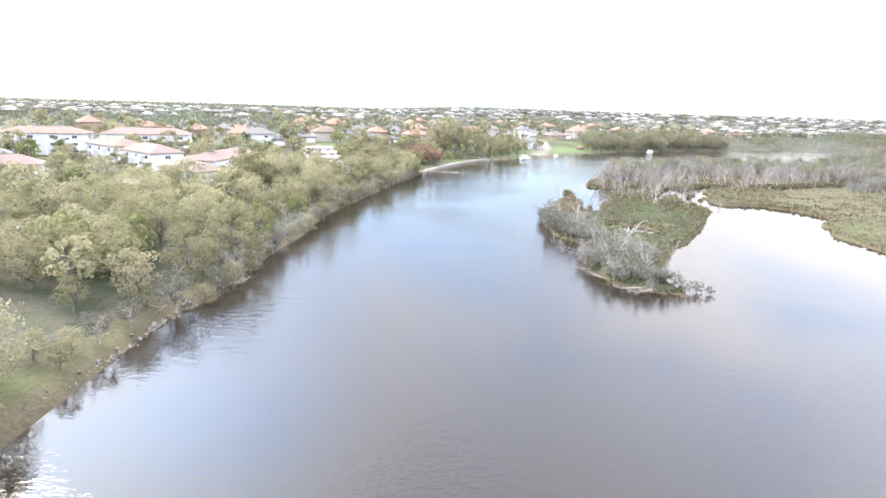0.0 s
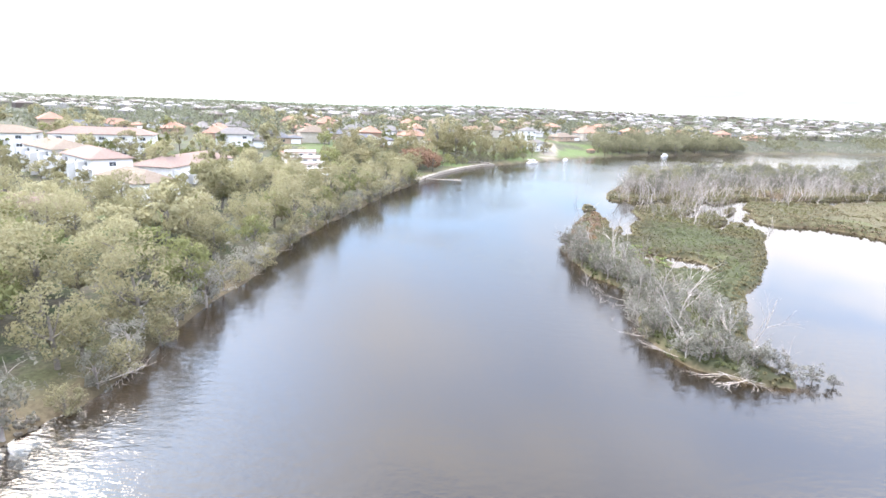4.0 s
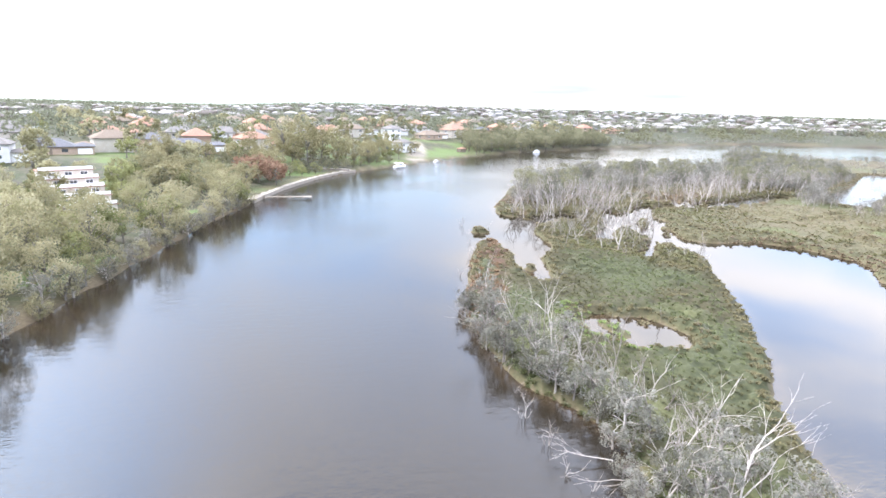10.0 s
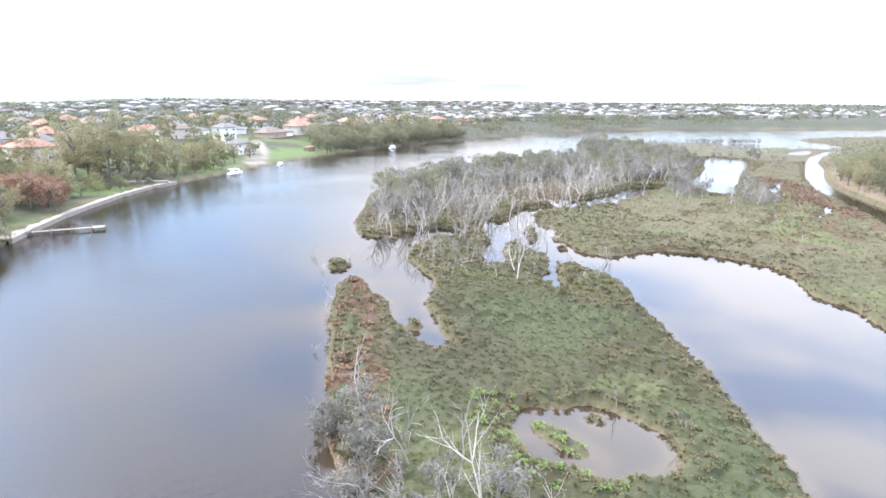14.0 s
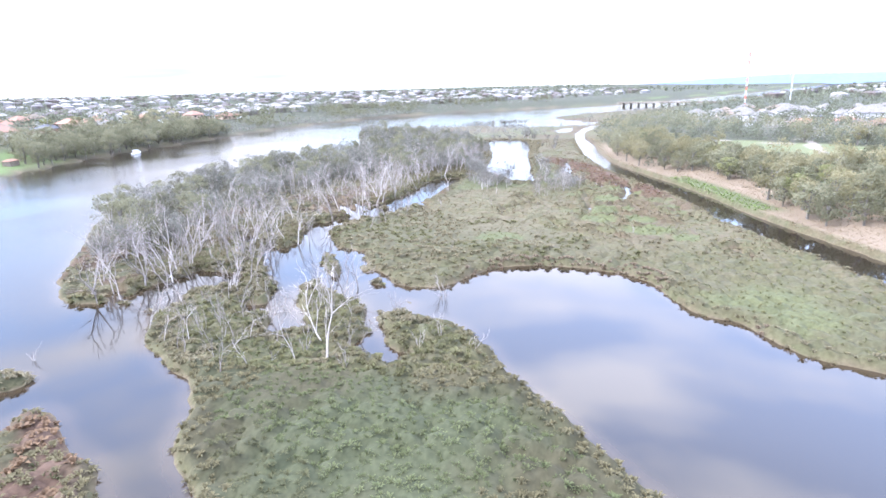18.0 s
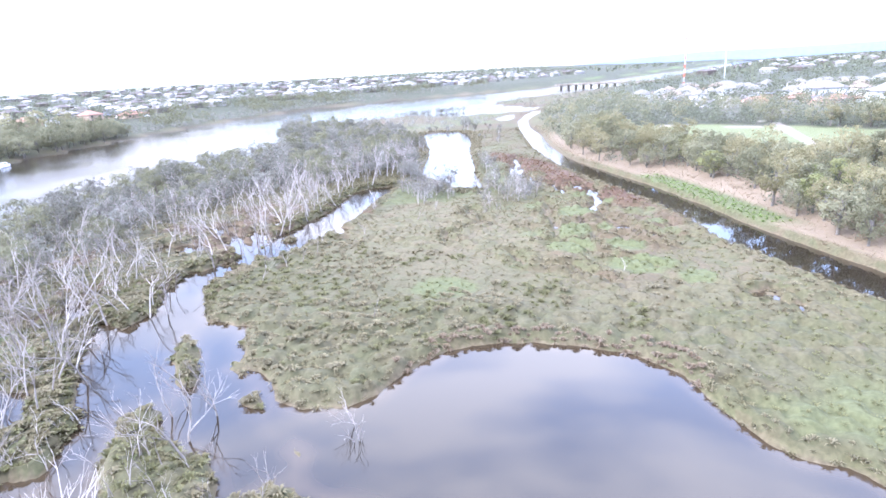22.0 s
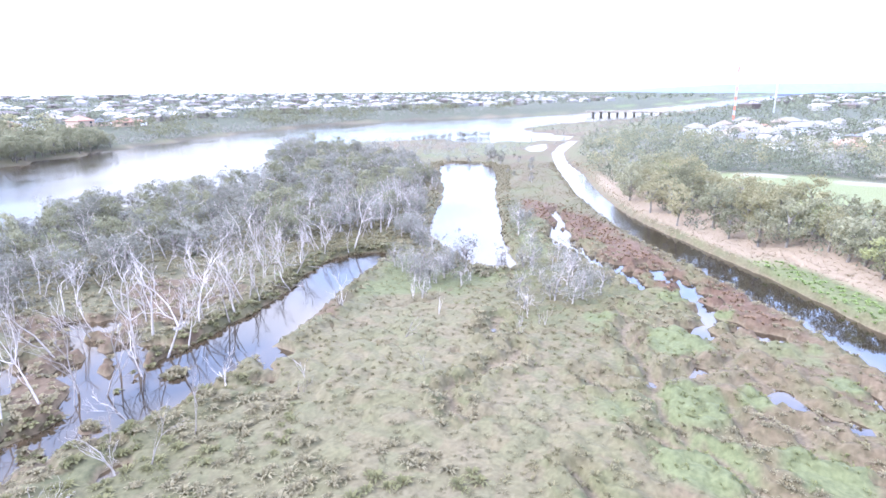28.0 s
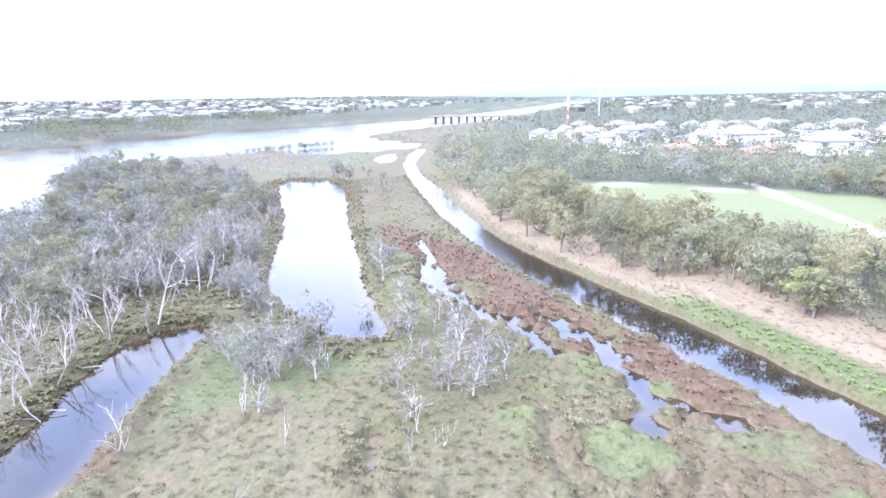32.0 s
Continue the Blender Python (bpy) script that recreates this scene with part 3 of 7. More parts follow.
CRACKS = ([(184.5, 144.5), (181.8, 140.2), (177.5, 141.3), (173.1, 140.2), (170.8, 138.2), (168.1, 135.8), (163.5, 133.5), (160.2, 132.5), (157.5, 131.1), (155.3, 128.8)],
          [(181.6, 135), (182.6, 132.3), (180, 130.6), (177.4, 129.1), (174.1, 128.7), (172.1, 129.3), (169.3, 131.2), (166.7, 133)],
          [(162.5, 141), (161.6, 138.9), (160.8, 136.8), (161.1, 135.2), (162.6, 132.7)], [(154.1, 132.4), (154, 130.9), (154, 129), (155.3, 127.4), (150, 121), (147, 112)],
          [(163.8, 126.6), (159.7, 125.9), (157.6, 125), (158, 122.8)], [(174.9, 127.3), (171.8, 124.8), (170.5, 122.1), (168.5, 120.1)],
          [(162.5, 121.3), (160, 120.4), (159.1, 118.7), (158.8, 116.4), (158.8, 113)], [(168.9, 122.5), (168.5, 120.1), (166.9, 117.8), (165.2, 117), (164.5, 113)],
          [(173.3, 157.2), (166.8, 156.1)], [(165.4, 151.8), (161.1, 150), (157.9, 151.2), (152.1, 152.1), (148, 149)], [(139, 118), (143, 124), (141, 131), (146, 136)])
RIGHT = LAKE_SHORE + CREEK_SHORE + RIVER_SHORE
L_LEFT, L_RIGHT, L_ISLE, L_INNER, L_POND, L_CHAN = (rounded(p) for p in (LEFT, RIGHT, ISLAND + ISLAND_WEST, INNER_POND, POND, CHANNEL))


INLET_LAND = [(86, 211), (105, 199), (117, 187), (110, 175), (116, 174), (107, 164), (104, 153), (99, 150), (95, 142), (92, 138), (85, 133), (86, 128), (84, 123), (83, 117), (80, 112), (75, 109), (66, 125), (58, 140)]
INLET_POOLS = (
    [(113, 181), (118, 184), (118.5, 179), (112, 172), (105, 162), (106, 155.5), (100, 150), (97, 148.5), (97, 143.5), (93, 141), (92.5, 136.5), (86.5, 127), (84.7, 129.5), (82.5, 131), (80, 130.5), (84.5, 135.5), (86, 144),
     (88, 149), (85.5, 151), (77, 140), (75.5, 137), (74, 135.5), (72, 137), (70, 136.7), (70.6, 138.6), (77, 148), (82, 152), (86, 159.5), (90.5, 167), (98.5, 177.5), (98, 171), (103, 172)],
    [(82.5, 131), (80, 130.5), (78.5, 128), (74, 127.6), (72.4, 125.4), (72.8, 122), (72.8, 120), (75.8, 118.3), (77, 120.7), (76, 121.3), (76.7, 124), (79.3, 126.4), (80.7, 129)],
    [(66, 168), (70, 171), (74.6, 171), (81, 173), (84, 163), (80, 157.5), (78, 160), (73, 162), (68.5, 157.5), (65, 161)],
    [(99.8, 188.5), (102.5, 185.5), (97, 177.5), (94.8, 180.5)],
    [(75, 150.5), (77.5, 148), (75.2, 145), (73, 146.7)])
INLET_CLUMP = [(97.6, 160), (102, 162.5), (99.4, 156), (93, 148.5), (90.7, 149), (93.3, 154)]


def fields(x, y):
    """Depth inside the left land, all land, the east bank."""
    left = depth_in(L_LEFT, x, y)
    right = depth_in(L_RIGHT, x, y)
    for hole in (L_POND, L_CHAN, FAR_POND):
        right = np.minimum(right, -depth_in(hole, x, y))
    near = (x > -20) & (x < 300) & (y > 0) & (y < 320)
    sd = np.full(np.shape(x), 1e3)
    wx, wy = x[near] + 3 * (fbm(x[near] / 4, y[near] / 4, 6, 3) - 0.5), y[near] + 3 * (fbm(x[near] / 4, y[near] / 4, 7, 3) - 0.5)
    for line in SIDE_CREEK:
        sd[near] = np.minimum(sd[near], line_dist(line, wx, wy, closed=False))
    wide = (1.7 + 1.0 * step(184, 200, x) - 0.7 * step(230, 245, x)) * (0.45 + 1.2 * fbm(x / 5.0, y / 5.0, 5, 3))
    wide = wide * (1.1 - 0.8 * step(0.55, 0.85, mounds(x / 2.9, y / 2.9, 9)))
    right = np.minimum(right, sd - wide + 0.1)
    isle = np.minimum(np.maximum(depth_in(L_ISLE, x, y), depth_in(ISLET, x, y)), -depth_in(L_INNER, x, y))
    isle = np.maximum(isle, 1.1 - np.hypot(x - 42.6, (y - 86) * 0.28))
    for cx, cy, r in MOUNDS:
        isle = np.maximum(isle, r - np.hypot(x - cx, y - cy))
    rough = 1.5 * (fbm(x / 4.0, y / 4.0, 3, 3) - 0.5) * step(700, 150, np.hypot(x - 130, y - 140))
    marsh = np.maximum(right, isle) + rough
    for line in CRACKS:
        cd = np.full(np.shape(x), 9.0)
        cd[near] = line_dist(line, wx, wy, closed=False)
        marsh = np.where(cd < 3.0, np.minimum(marsh, 0.02 + np.maximum(0, cd - 0.28)), marsh)
    crack = np.abs(fbm(x / 16.0, y / 16.0, 8, 3) - 0.5)
    zone = step(148, 165, x) * step(236, 215, x) * (y < 176) * (y > 100) * step(2.5, 5.0, right)
    marsh = np.where((zone > 0.5) & (crack < 0.008), -0.12 + 6 * crack, marsh)
    # flooded pools among the dead trees north of the inlet
    pools = fbm(x / 7.0, y / 7.0, 21, 3) - 0.62
    flood = (x > 62) & (x < 150) & (y > 168) & (y < 215) & (depth_in(RIGHT, x, y) > 5.0 * fbm(x / 3.0, y / 3.0, 22, 2) - 2.2) & (line_dist(CREEK_SHORE, x, y, False) < 22)
    marsh = np.where(flood & (pools > 0), np.minimum(marsh, -6 * pools), marsh)
    k = (x > 50) & (x < 125) & (y > 100) & (y < 220)
    px, py, m = x[k], y[k], marsh[k]
    ragged = 1.6 * (fbm(px / 2.5, py / 2.5, 185, 2) - 0.5)
    m = np.maximum(m, depth_in(INLET_LAND, px, py) + ragged)
    for pool in INLET_POOLS:
        m = np.minimum(m, -depth_in(pool, px, py) + ragged)
    marsh = np.array(marsh)
    marsh[k] = np.maximum(m, depth_in(INLET_CLUMP, px, py) - 0.6 + ragged)
    return left, np.maximum(marsh, left + 0.4 * rough), depth_in(EAST_BANK, x, y)


def hummocks(x, y, left, land, east):
    """Sedge hummocks of the marsh: high along the shores and in the wet west, low on the open flats."""
    z = np.zeros(np.shape(x))
    k = (land > 0.25) & (left < -12) & (east < 1) & (x > 15) & (x < 265) & (y > 20) & (y < 235)
    px, py, d = x[k], y[k], land[k]
    wx, wy = px + 1.6 * fbm(px / 3, py / 3, 140, 2), py + 1.6 * fbm(px / 3, py / 3, 141, 2)
    flat = np.maximum(step(7, 2, d), step(0.40, 0.56, fbm(px / 17, py / 17, 142, 3)) * step(175, 125, px))
    amp = 0.2 + 0.7 * flat
    z[k] = amp * step(0.25, 1.0, d) * (0.9 * mounds(wx / 2.1, wy / 2.1, 3) + 0.16 * mounds(wx / 0.95, wy / 0.95, 4))
    return z


def heights(x, y, left, land, east):
    z = np.where(land < 0, np.maximum(-1.4, 0.36 * land), 0.32 * step(0, 0.8, land) + 0.22 * fbm(x / 2.5, y / 2.5, 9, 3) * step(0.5, 3, land))
    z = z + hummocks(x, y, left, land, east)
    l = np.maximum(left, 0)
    z = z + 0.7 * step(0, 1.5, l) + 1.6 * step(4, 50, l) + 2.0 * step(40, 160, l) + 5.5 * step(8, 75, l) * step(170, 270, y)
    z = z + 21 * step(-300, 300, x) * step(120, 1500, l) * (0.75 + 0.5 * fbm(x / 260.0, y / 260.0, 12, 2))
    e = np.maximum(east, 0)
    z = z + 0.9 * step(0, 2, e) + 2.3 * step(2, 18, e) + 1.8 * step(20, 50, e) + 2.5 * step(180, 400, e) + 5 * step(600, 1600, e)
    far = np.hypot(x, y)
    return z + 5 * step(3300, 4500, far) * step(-2000, 1500, x - 1.2 * y) * (0.8 + 0.4 * fbm(x / 900.0, y / 900.0, 15, 3))


def axis(lo, hi, spacing, out_lo, out_hi, grow=1.07):
    core = list(np.arange(lo, hi, spacing))
    s, p = spacing, core[-1]
    while p < out_hi:
        s *= grow
        p += s
        core.append(p)
    s, p = spacing, core[0]
    while p > out_lo:
        s *= grow
        p -= s
        core.insert(0, p)
    return np.array(core)


def build_ground():
    gx, gy = axis(20, 216, 0.52, -3900, 4700), axis(27, 204, 0.52, -1500, 4700)
    x, y = (a.ravel() for a in np.meshgrid(gx, gy))
    left, land, east = fields(x, y)
    z = heights(x, y, left, land, east)
    nx, ny = len(gx), len(gy)
    i = (np.arange(ny - 1)[:, None] * nx + np.arange(nx - 1)).ravel()
    me = fast_mesh("ground", np.stack([x, y, z], 1), np.stack([i, i + 1, i + nx + 1, i + nx], 1), M_GROUND, True)
    n3, n4 = fbm(x / 22.0, y / 22.0, 40, 3), fbm(x / 8.0, y / 8.0, 41, 3)
    park = step(-1, 1.5, np.maximum(depth_in(PARK, x, y), depth_in(PARK_SIGHTLINE, x, y) - 4))
    lawn = np.maximum(park, step(2, 5, left) * step(0.50, 0.58, fbm(x / 18.0, y / 18.0, 43, 2)) * step(160, 90, left) * step(460, 430, y))
    lawn = np.maximum(lawn, step(1, 4, left) * step(34, 26, left) * step(40, 52, x) * step(150, 138, x))
    reed = step(0.8, 2.5, east) * step(24, 14, east + 8 * (n4 - 0.5)) * step(60, 140, x) * step(330, 290, x)
    reed = np.maximum(reed, 0.12 * step(0.46, 0.56, fbm(x / 20.0, y / 20.0, 106, 3)) * step(115, 130, x) * (left < -20) * (east < 0) * step(2, 5, land))
    reed = np.maximum(reed, 0.3 * park)
    sand = step(2.2, 1.2, np.minimum(line_dist(PARK_PATH, x, y, False), line_dist(PARK_LOOP, x, y, False))) * (east > 0)
    sand = np.maximum(sand, step(7.5, 5.0, line_dist([(74, 338), (80, 356), (86, 380), (94, 412)], x, y, False)))
    town = np.maximum(step(3, 9, left), step(14, 24, east)) * (1 - lawn) * (1 - sand)
    red = step(0.30, 0.45, n4) * step(-2.5, 1.0, depth_in(RED_BED, x, y) + 5 * (n4 - 0.5)) * np.maximum(step(178, 192, x + 16 * (n4 - 0.5)), 0.6 * step(0.55, 0.62, n4))
    red = np.maximum(red, 0.4 * step(0.42, 0.50, n4) * step(15, 8, line_dist([(148, 118), (160, 124), (172, 130)], x, y, False)) * (east < 0))
    red = np.maximum(red, step(0.45, 0.6, n4) * step(7, 3, line_dist([(24, 92), (27, 103), (36, 122), (43, 138)], x, y, False)) * (land > 0))
    red = np.maximum(red, 0.75 * step(0.5, 0.6, n4) * step(60, 66, x) * step(172, 160, x) * step(172, 176, y) * (y < 215))
    red = np.maximum(red, 0.6 * step(0.46, 0.58, n4) * step(240, 290, x) * (left < -20) * (east < 0))
    green = step(0.54, 0.66, n3) * (town < 0.1) * (reed < 0.1) * step(1.5, 4, land) * 0.8
    green = np.maximum(green, 0.75 * step(0.48, 0.56, fbm(x / 6.0, y / 6.0, 172, 3)) * step(192, 182, x) * step(158, 166, x) * step(-4, 0, depth_in(RED_BED, x, y)) * (east < 0))
    for cx, cy, r in GREEN_BEDS:
        green = np.maximum(green, step(1.15 * r, 0.8 * r, np.hypot(x - cx, y - cy) + 3 * (n4 - 0.5)))
    green = np.maximum(green, step(0.5, 1.2, east) * step(7, 5, east) * step(172, 180, x) * step(222, 212, x))
    mud = np.maximum(step(0.25, -0.05, land), 0.8 * step(1.8, 0.8, left) * (left > 0))
    isle = step(0.3, 1.0, land) * (left < -10) * step(98, 94, x) * (depth_in(L_RIGHT, x, y) < 1)
    isle = isle * (1 - 0.75 * step(-2, 3, depth_in(INLET_LAND, x, y)))
    isle = np.maximum(isle, 0.4 * step(0.3, 1.0, land) * (left < -15) * (east < 0) * step(150, 112, x + 30 * (n3 - 0.5)) * (y < 172))
    isle = np.maximum(isle, 0.45 * step(0.2, 0.8, land) * (left < -15) * step(172, 178, y) * step(262, 246, x) * (depth_in(L_POND, x, y) < 0))
    for layer, cols in (("cover_c", (isle, isle, isle, isle)), ("cover_a", (lawn, reed, sand, town)), ("cover_b", (red, green, mud, step(-0.7, -2.4, land)))):
        at = me.color_attributes.new(layer, "FLOAT_COLOR", "POINT")
        at.data.foreach_set("color", np.stack(cols, 1).astype(np.float32).ravel())
    return tagged(new("ground", me), "marshy river flats with sedge, mud and lawns", "ground", kind="structure")


ground = build_ground()


def build_water():
    """The level water, with how shallow it lies."""
    gx, gy = axis(16, 214, 1.3, -3900, 4700, 1.15), axis(24, 206, 1.3, -1500, 4700, 1.15)
    x, y = (a.ravel() for a in np.meshgrid(gx, gy))
    land = fields(x, y)[1]
    nx, ny = len(gx), len(gy)
    i = (np.arange(ny - 1)[:, None] * nx + np.arange(nx - 1)).ravel()
    me = fast_mesh("water", np.stack([x, y, 0 * x], 1), np.stack([i, i + 1, i + nx + 1, i + nx], 1), M_WATER)
    at = me.attributes.new("shallow", "FLOAT", "POINT")
    at.data.foreach_set("value", step(-2.0, -0.2, land).astype(np.float32))
    return tagged(new("water", me), "calm brown river water mirroring the cloudy sky", "water", kind="structure")


water = build_water()


def z_at(x, y):
    x, y = np.atleast_1d(np.asarray(x, float)), np.atleast_1d(np.asarray(y, float))
    return heights(x, y, *fields(x, y))


def scatter(outline, spacing, seed, low=0.5, keep=1.0):
    """Jittered places inside an outline, on land: x, y, z and the depths."""
    rng = np.random.default_rng(seed)
    p = np.array(outline, float)
    gx, gy = (a.ravel() for a in np.meshgrid(np.arange(p[:, 0].min(), p[:, 0].max(), spacing), np.arange(p[:, 1].min(), p[:, 1].max(), spacing)))
    gx, gy = gx + rng.uniform(-0.45, 0.45, len(gx)) * spacing, gy + rng.uniform(-0.45, 0.45, len(gy)) * spacing
    ok = inside(outline, gx, gy) & (rng.random(len(gx)) < keep)
    gx, gy = gx[ok], gy[ok]
    left, land, east = fields(gx, gy)
    ok = land > low
    gx, gy, left, land, east = gx[ok], gy[ok], left[ok], land[ok], east[ok]
    return np.stack([gx, gy, heights(gx, gy, left, land, east), left, land, east], 1)

# ---- trees ----
def tube(vs, fs, pts, radii, sides=5, joint=None):
    """A tapered limb along points, added to the lists; it grows out of the vertex joint of an earlier limb."""
    base = len(vs)
    pts = [Vector(p) for p in pts]
    for i, (p, r) in enumerate(zip(pts, radii)):
        d = (pts[min(i + 1, len(pts) - 1)] - pts[max(i - 1, 0)]).normalized()
        a = d.orthogonal().normalized()
        b = d.cross(a)
        for s in range(sides):
            t = 2 * math.pi * s / sides
            vs.append(p + r * (a * math.cos(t) + b * math.sin(t)))
    for i in range(len(pts) - 1):
        for s in range(sides):
            q = base + i * sides
            ring = [q + s, q + (s + 1) % sides, q + sides + (s + 1) % sides, q + sides + s]
            fs.append(tuple(joint if joint is not None and k == base else k for k in ring))
    return base


def limb(rng, vs, fs, tips, p, d, length, r, level, spread, up, sides=5, kids=(2, 4), joint=None):
    """Grows a crooked limb and its smaller limbs; tips collects the ends."""
    pts, n = [p], 3
    for i in range(n):
        d = (d + Vector(rng.normal(0, 0.16, 3)) + Vector((0, 0, up * 0.12))).normalized()
        p = p + d * length / n
        pts.append(p)
    base = tube(vs, fs, pts, [r * (1 - 0.62 * i / n) for i in range(n + 1)], sides, joint)
    tips.append((pts[-1], level))
    if level > 0:
        for _ in range(rng.integers(*kids)):
            k = int(rng.integers(1, n + 1))
            at = pts[k]
            turn = Vector(rng.normal(0, 1, 3))
            turn = (turn - turn.dot(d) * d).normalized()
            limb(rng, vs, fs, tips, at, (d + spread * turn).normalized(), length * rng.uniform(0.5, 0.8), r * 0.5, level - 1, spread, up, max(3, sides - 1), kids, base + k * sides)


def leaves(rng, centres, radius, count, size, flat=0.75):
    """Sprays of leaves round each clump centre: small bent quads turned every way."""
    c = np.repeat(np.array(centres), count, 0)
    n = len(c)
    out = rng.normal(0, 1, (n, 3))
    out /= np.linalg.norm(out, axis=1)[:, None]
    rad = radius * rng.uniform(0.55, 1.1, (n, 1)) * np.repeat(rng.uniform(0.7, 1.25, (len(centres), 1)), count, 0)
    p = c + out * rad * [1, 1, flat]
    a = rng.normal(0, 1, (n, 3))
    a -= 0.75 * (a * out).sum(1)[:, None] * out
    a /= np.linalg.norm(a, axis=1)[:, None]
    b = np.cross(out + 0.35 * rng.normal(0, 1, (n, 3)), a)
    b /= np.linalg.norm(b, axis=1)[:, None] + 1e-9
    s = size * rng.uniform(0.6, 1.3, (n, 1))
    v = np.stack([p - a * s, p - b * s * 0.45 + out * s * 0.15, p + a * s, p + b * s * 0.45 + out * s * 0.15], 1).reshape(-1, 3)
    return v, np.arange(4 * n).reshape(-1, 4)


def tree_model(seed, height, width, bark, leaf, trunk=0.3, clumps=42, count=15, size=0.5, low=0.28, level=1, open_=0.9, sparse=1.0, limbs=6):
    """Meshes of a living tree: a tapered trunk with limbs, and a crown of leaf sprays round the limb ends with gaps between."""
    rng = np.random.default_rng(seed)
    vs, fs, tips = [], [], []
    top = Vector((rng.normal(0, 0.3), rng.normal(0, 0.3), height * 0.62))
    tube(vs, fs, [(0, 0, -0.4), (0.05, 0, height * 0.15), top * 0.55, top], [trunk * 1.3, trunk, trunk * 0.8, trunk * 0.4], 6)
    for k in range(limbs):
        h = height * rng.uniform(low * 0.7, 0.6)
        t = k * 2.4 + rng.uniform(-0.4, 0.4)
        d = Vector((math.cos(t), math.sin(t), rng.uniform(0.3, 1.1))).normalized()
        limb(rng, vs, fs, tips, top * (h / (height * 0.62)), d, width * rng.uniform(0.3, 0.5), trunk * 0.45, level - 1, 0.8, 0.4, 3, joint=6 * (2 if h > height * 0.2 else 1))
    cs = []
    while len(cs) < clumps:
        u = rng.normal(0, 1, 3)
        u /= np.linalg.norm(u)
        r = rng.uniform(0.55, 1.0) ** 0.5
        z = height * (low + (1 - low) * (0.5 + 0.46 * u[2] * r))
        k = 0.5 * width * (0.86 + 0.28 * math.sin(3 * math.atan2(u[1], u[0]) + seed) * 0.6)
        cs.append((u[0] * r * k, u[1] * r * k, z))
    for p, lv in tips[:: 2]:
        if lv == 0 and len(cs) < clumps * 1.4:
            cs.append(tuple(p))
    v, f = leaves(rng, cs, width * 0.135 * open_, int(count * sparse), size)
    return fast_mesh("trunk", [tuple(q) for q in vs], fs, bark, True), fast_mesh("crown", v, f, leaf)


def dead_model(seed, height, lean=0.15, level=3, r=0.16, kids=(2, 4), stems=1):
    rng = np.random.default_rng(seed)
    vs, fs, tips = [], [], []
    for s in range(stems):
        d = Vector((rng.normal(0, lean), rng.normal(0, lean), 1)).normalized()
        foot = Vector((rng.normal(0, 0.3 * (stems > 1)), rng.normal(0, 0.3 * (stems > 1)), -0.4))
        limb(rng, vs, fs, tips, foot, d, height * 0.62, r, level, 0.5, 0.75, 6, kids, 0 if s else None)
    return fast_mesh("trunk", [tuple(q) for q in vs], fs, M_DEAD, True)


GROWN = {}


def plant(kind, name, label, category, group, x, y, z, s, turn, models):
    """Sets one tree; the first of each model is built, the rest are copies."""
    k = (kind, models % len(MODELS[kind]))
    tilt = 0.16 if kind in ("dead", "snag") else 0.04
    m = Matrix.LocRotScale((x, y, z), Euler((tilt * math.sin(37 * x), tilt * math.sin(53 * y), turn)), None)
    if len(MODELS[kind][k[1]]) == 1:
        ob = tagged(new(name, MODELS[kind][k[1]][0]), label, category, group)
        ob.matrix_basis = m
    elif k not in GROWN:
        ob = thing(name, m, label, category, group)
        for nm, me in zip(("trunk", "crown"), MODELS[kind][k[1]]):
            part(nm, me, None, ob)
        GROWN[k] = ob
    else:
        ob = copy_thing(GROWN[k], m)
        ob.name = name
    ob.scale = s
    return ob


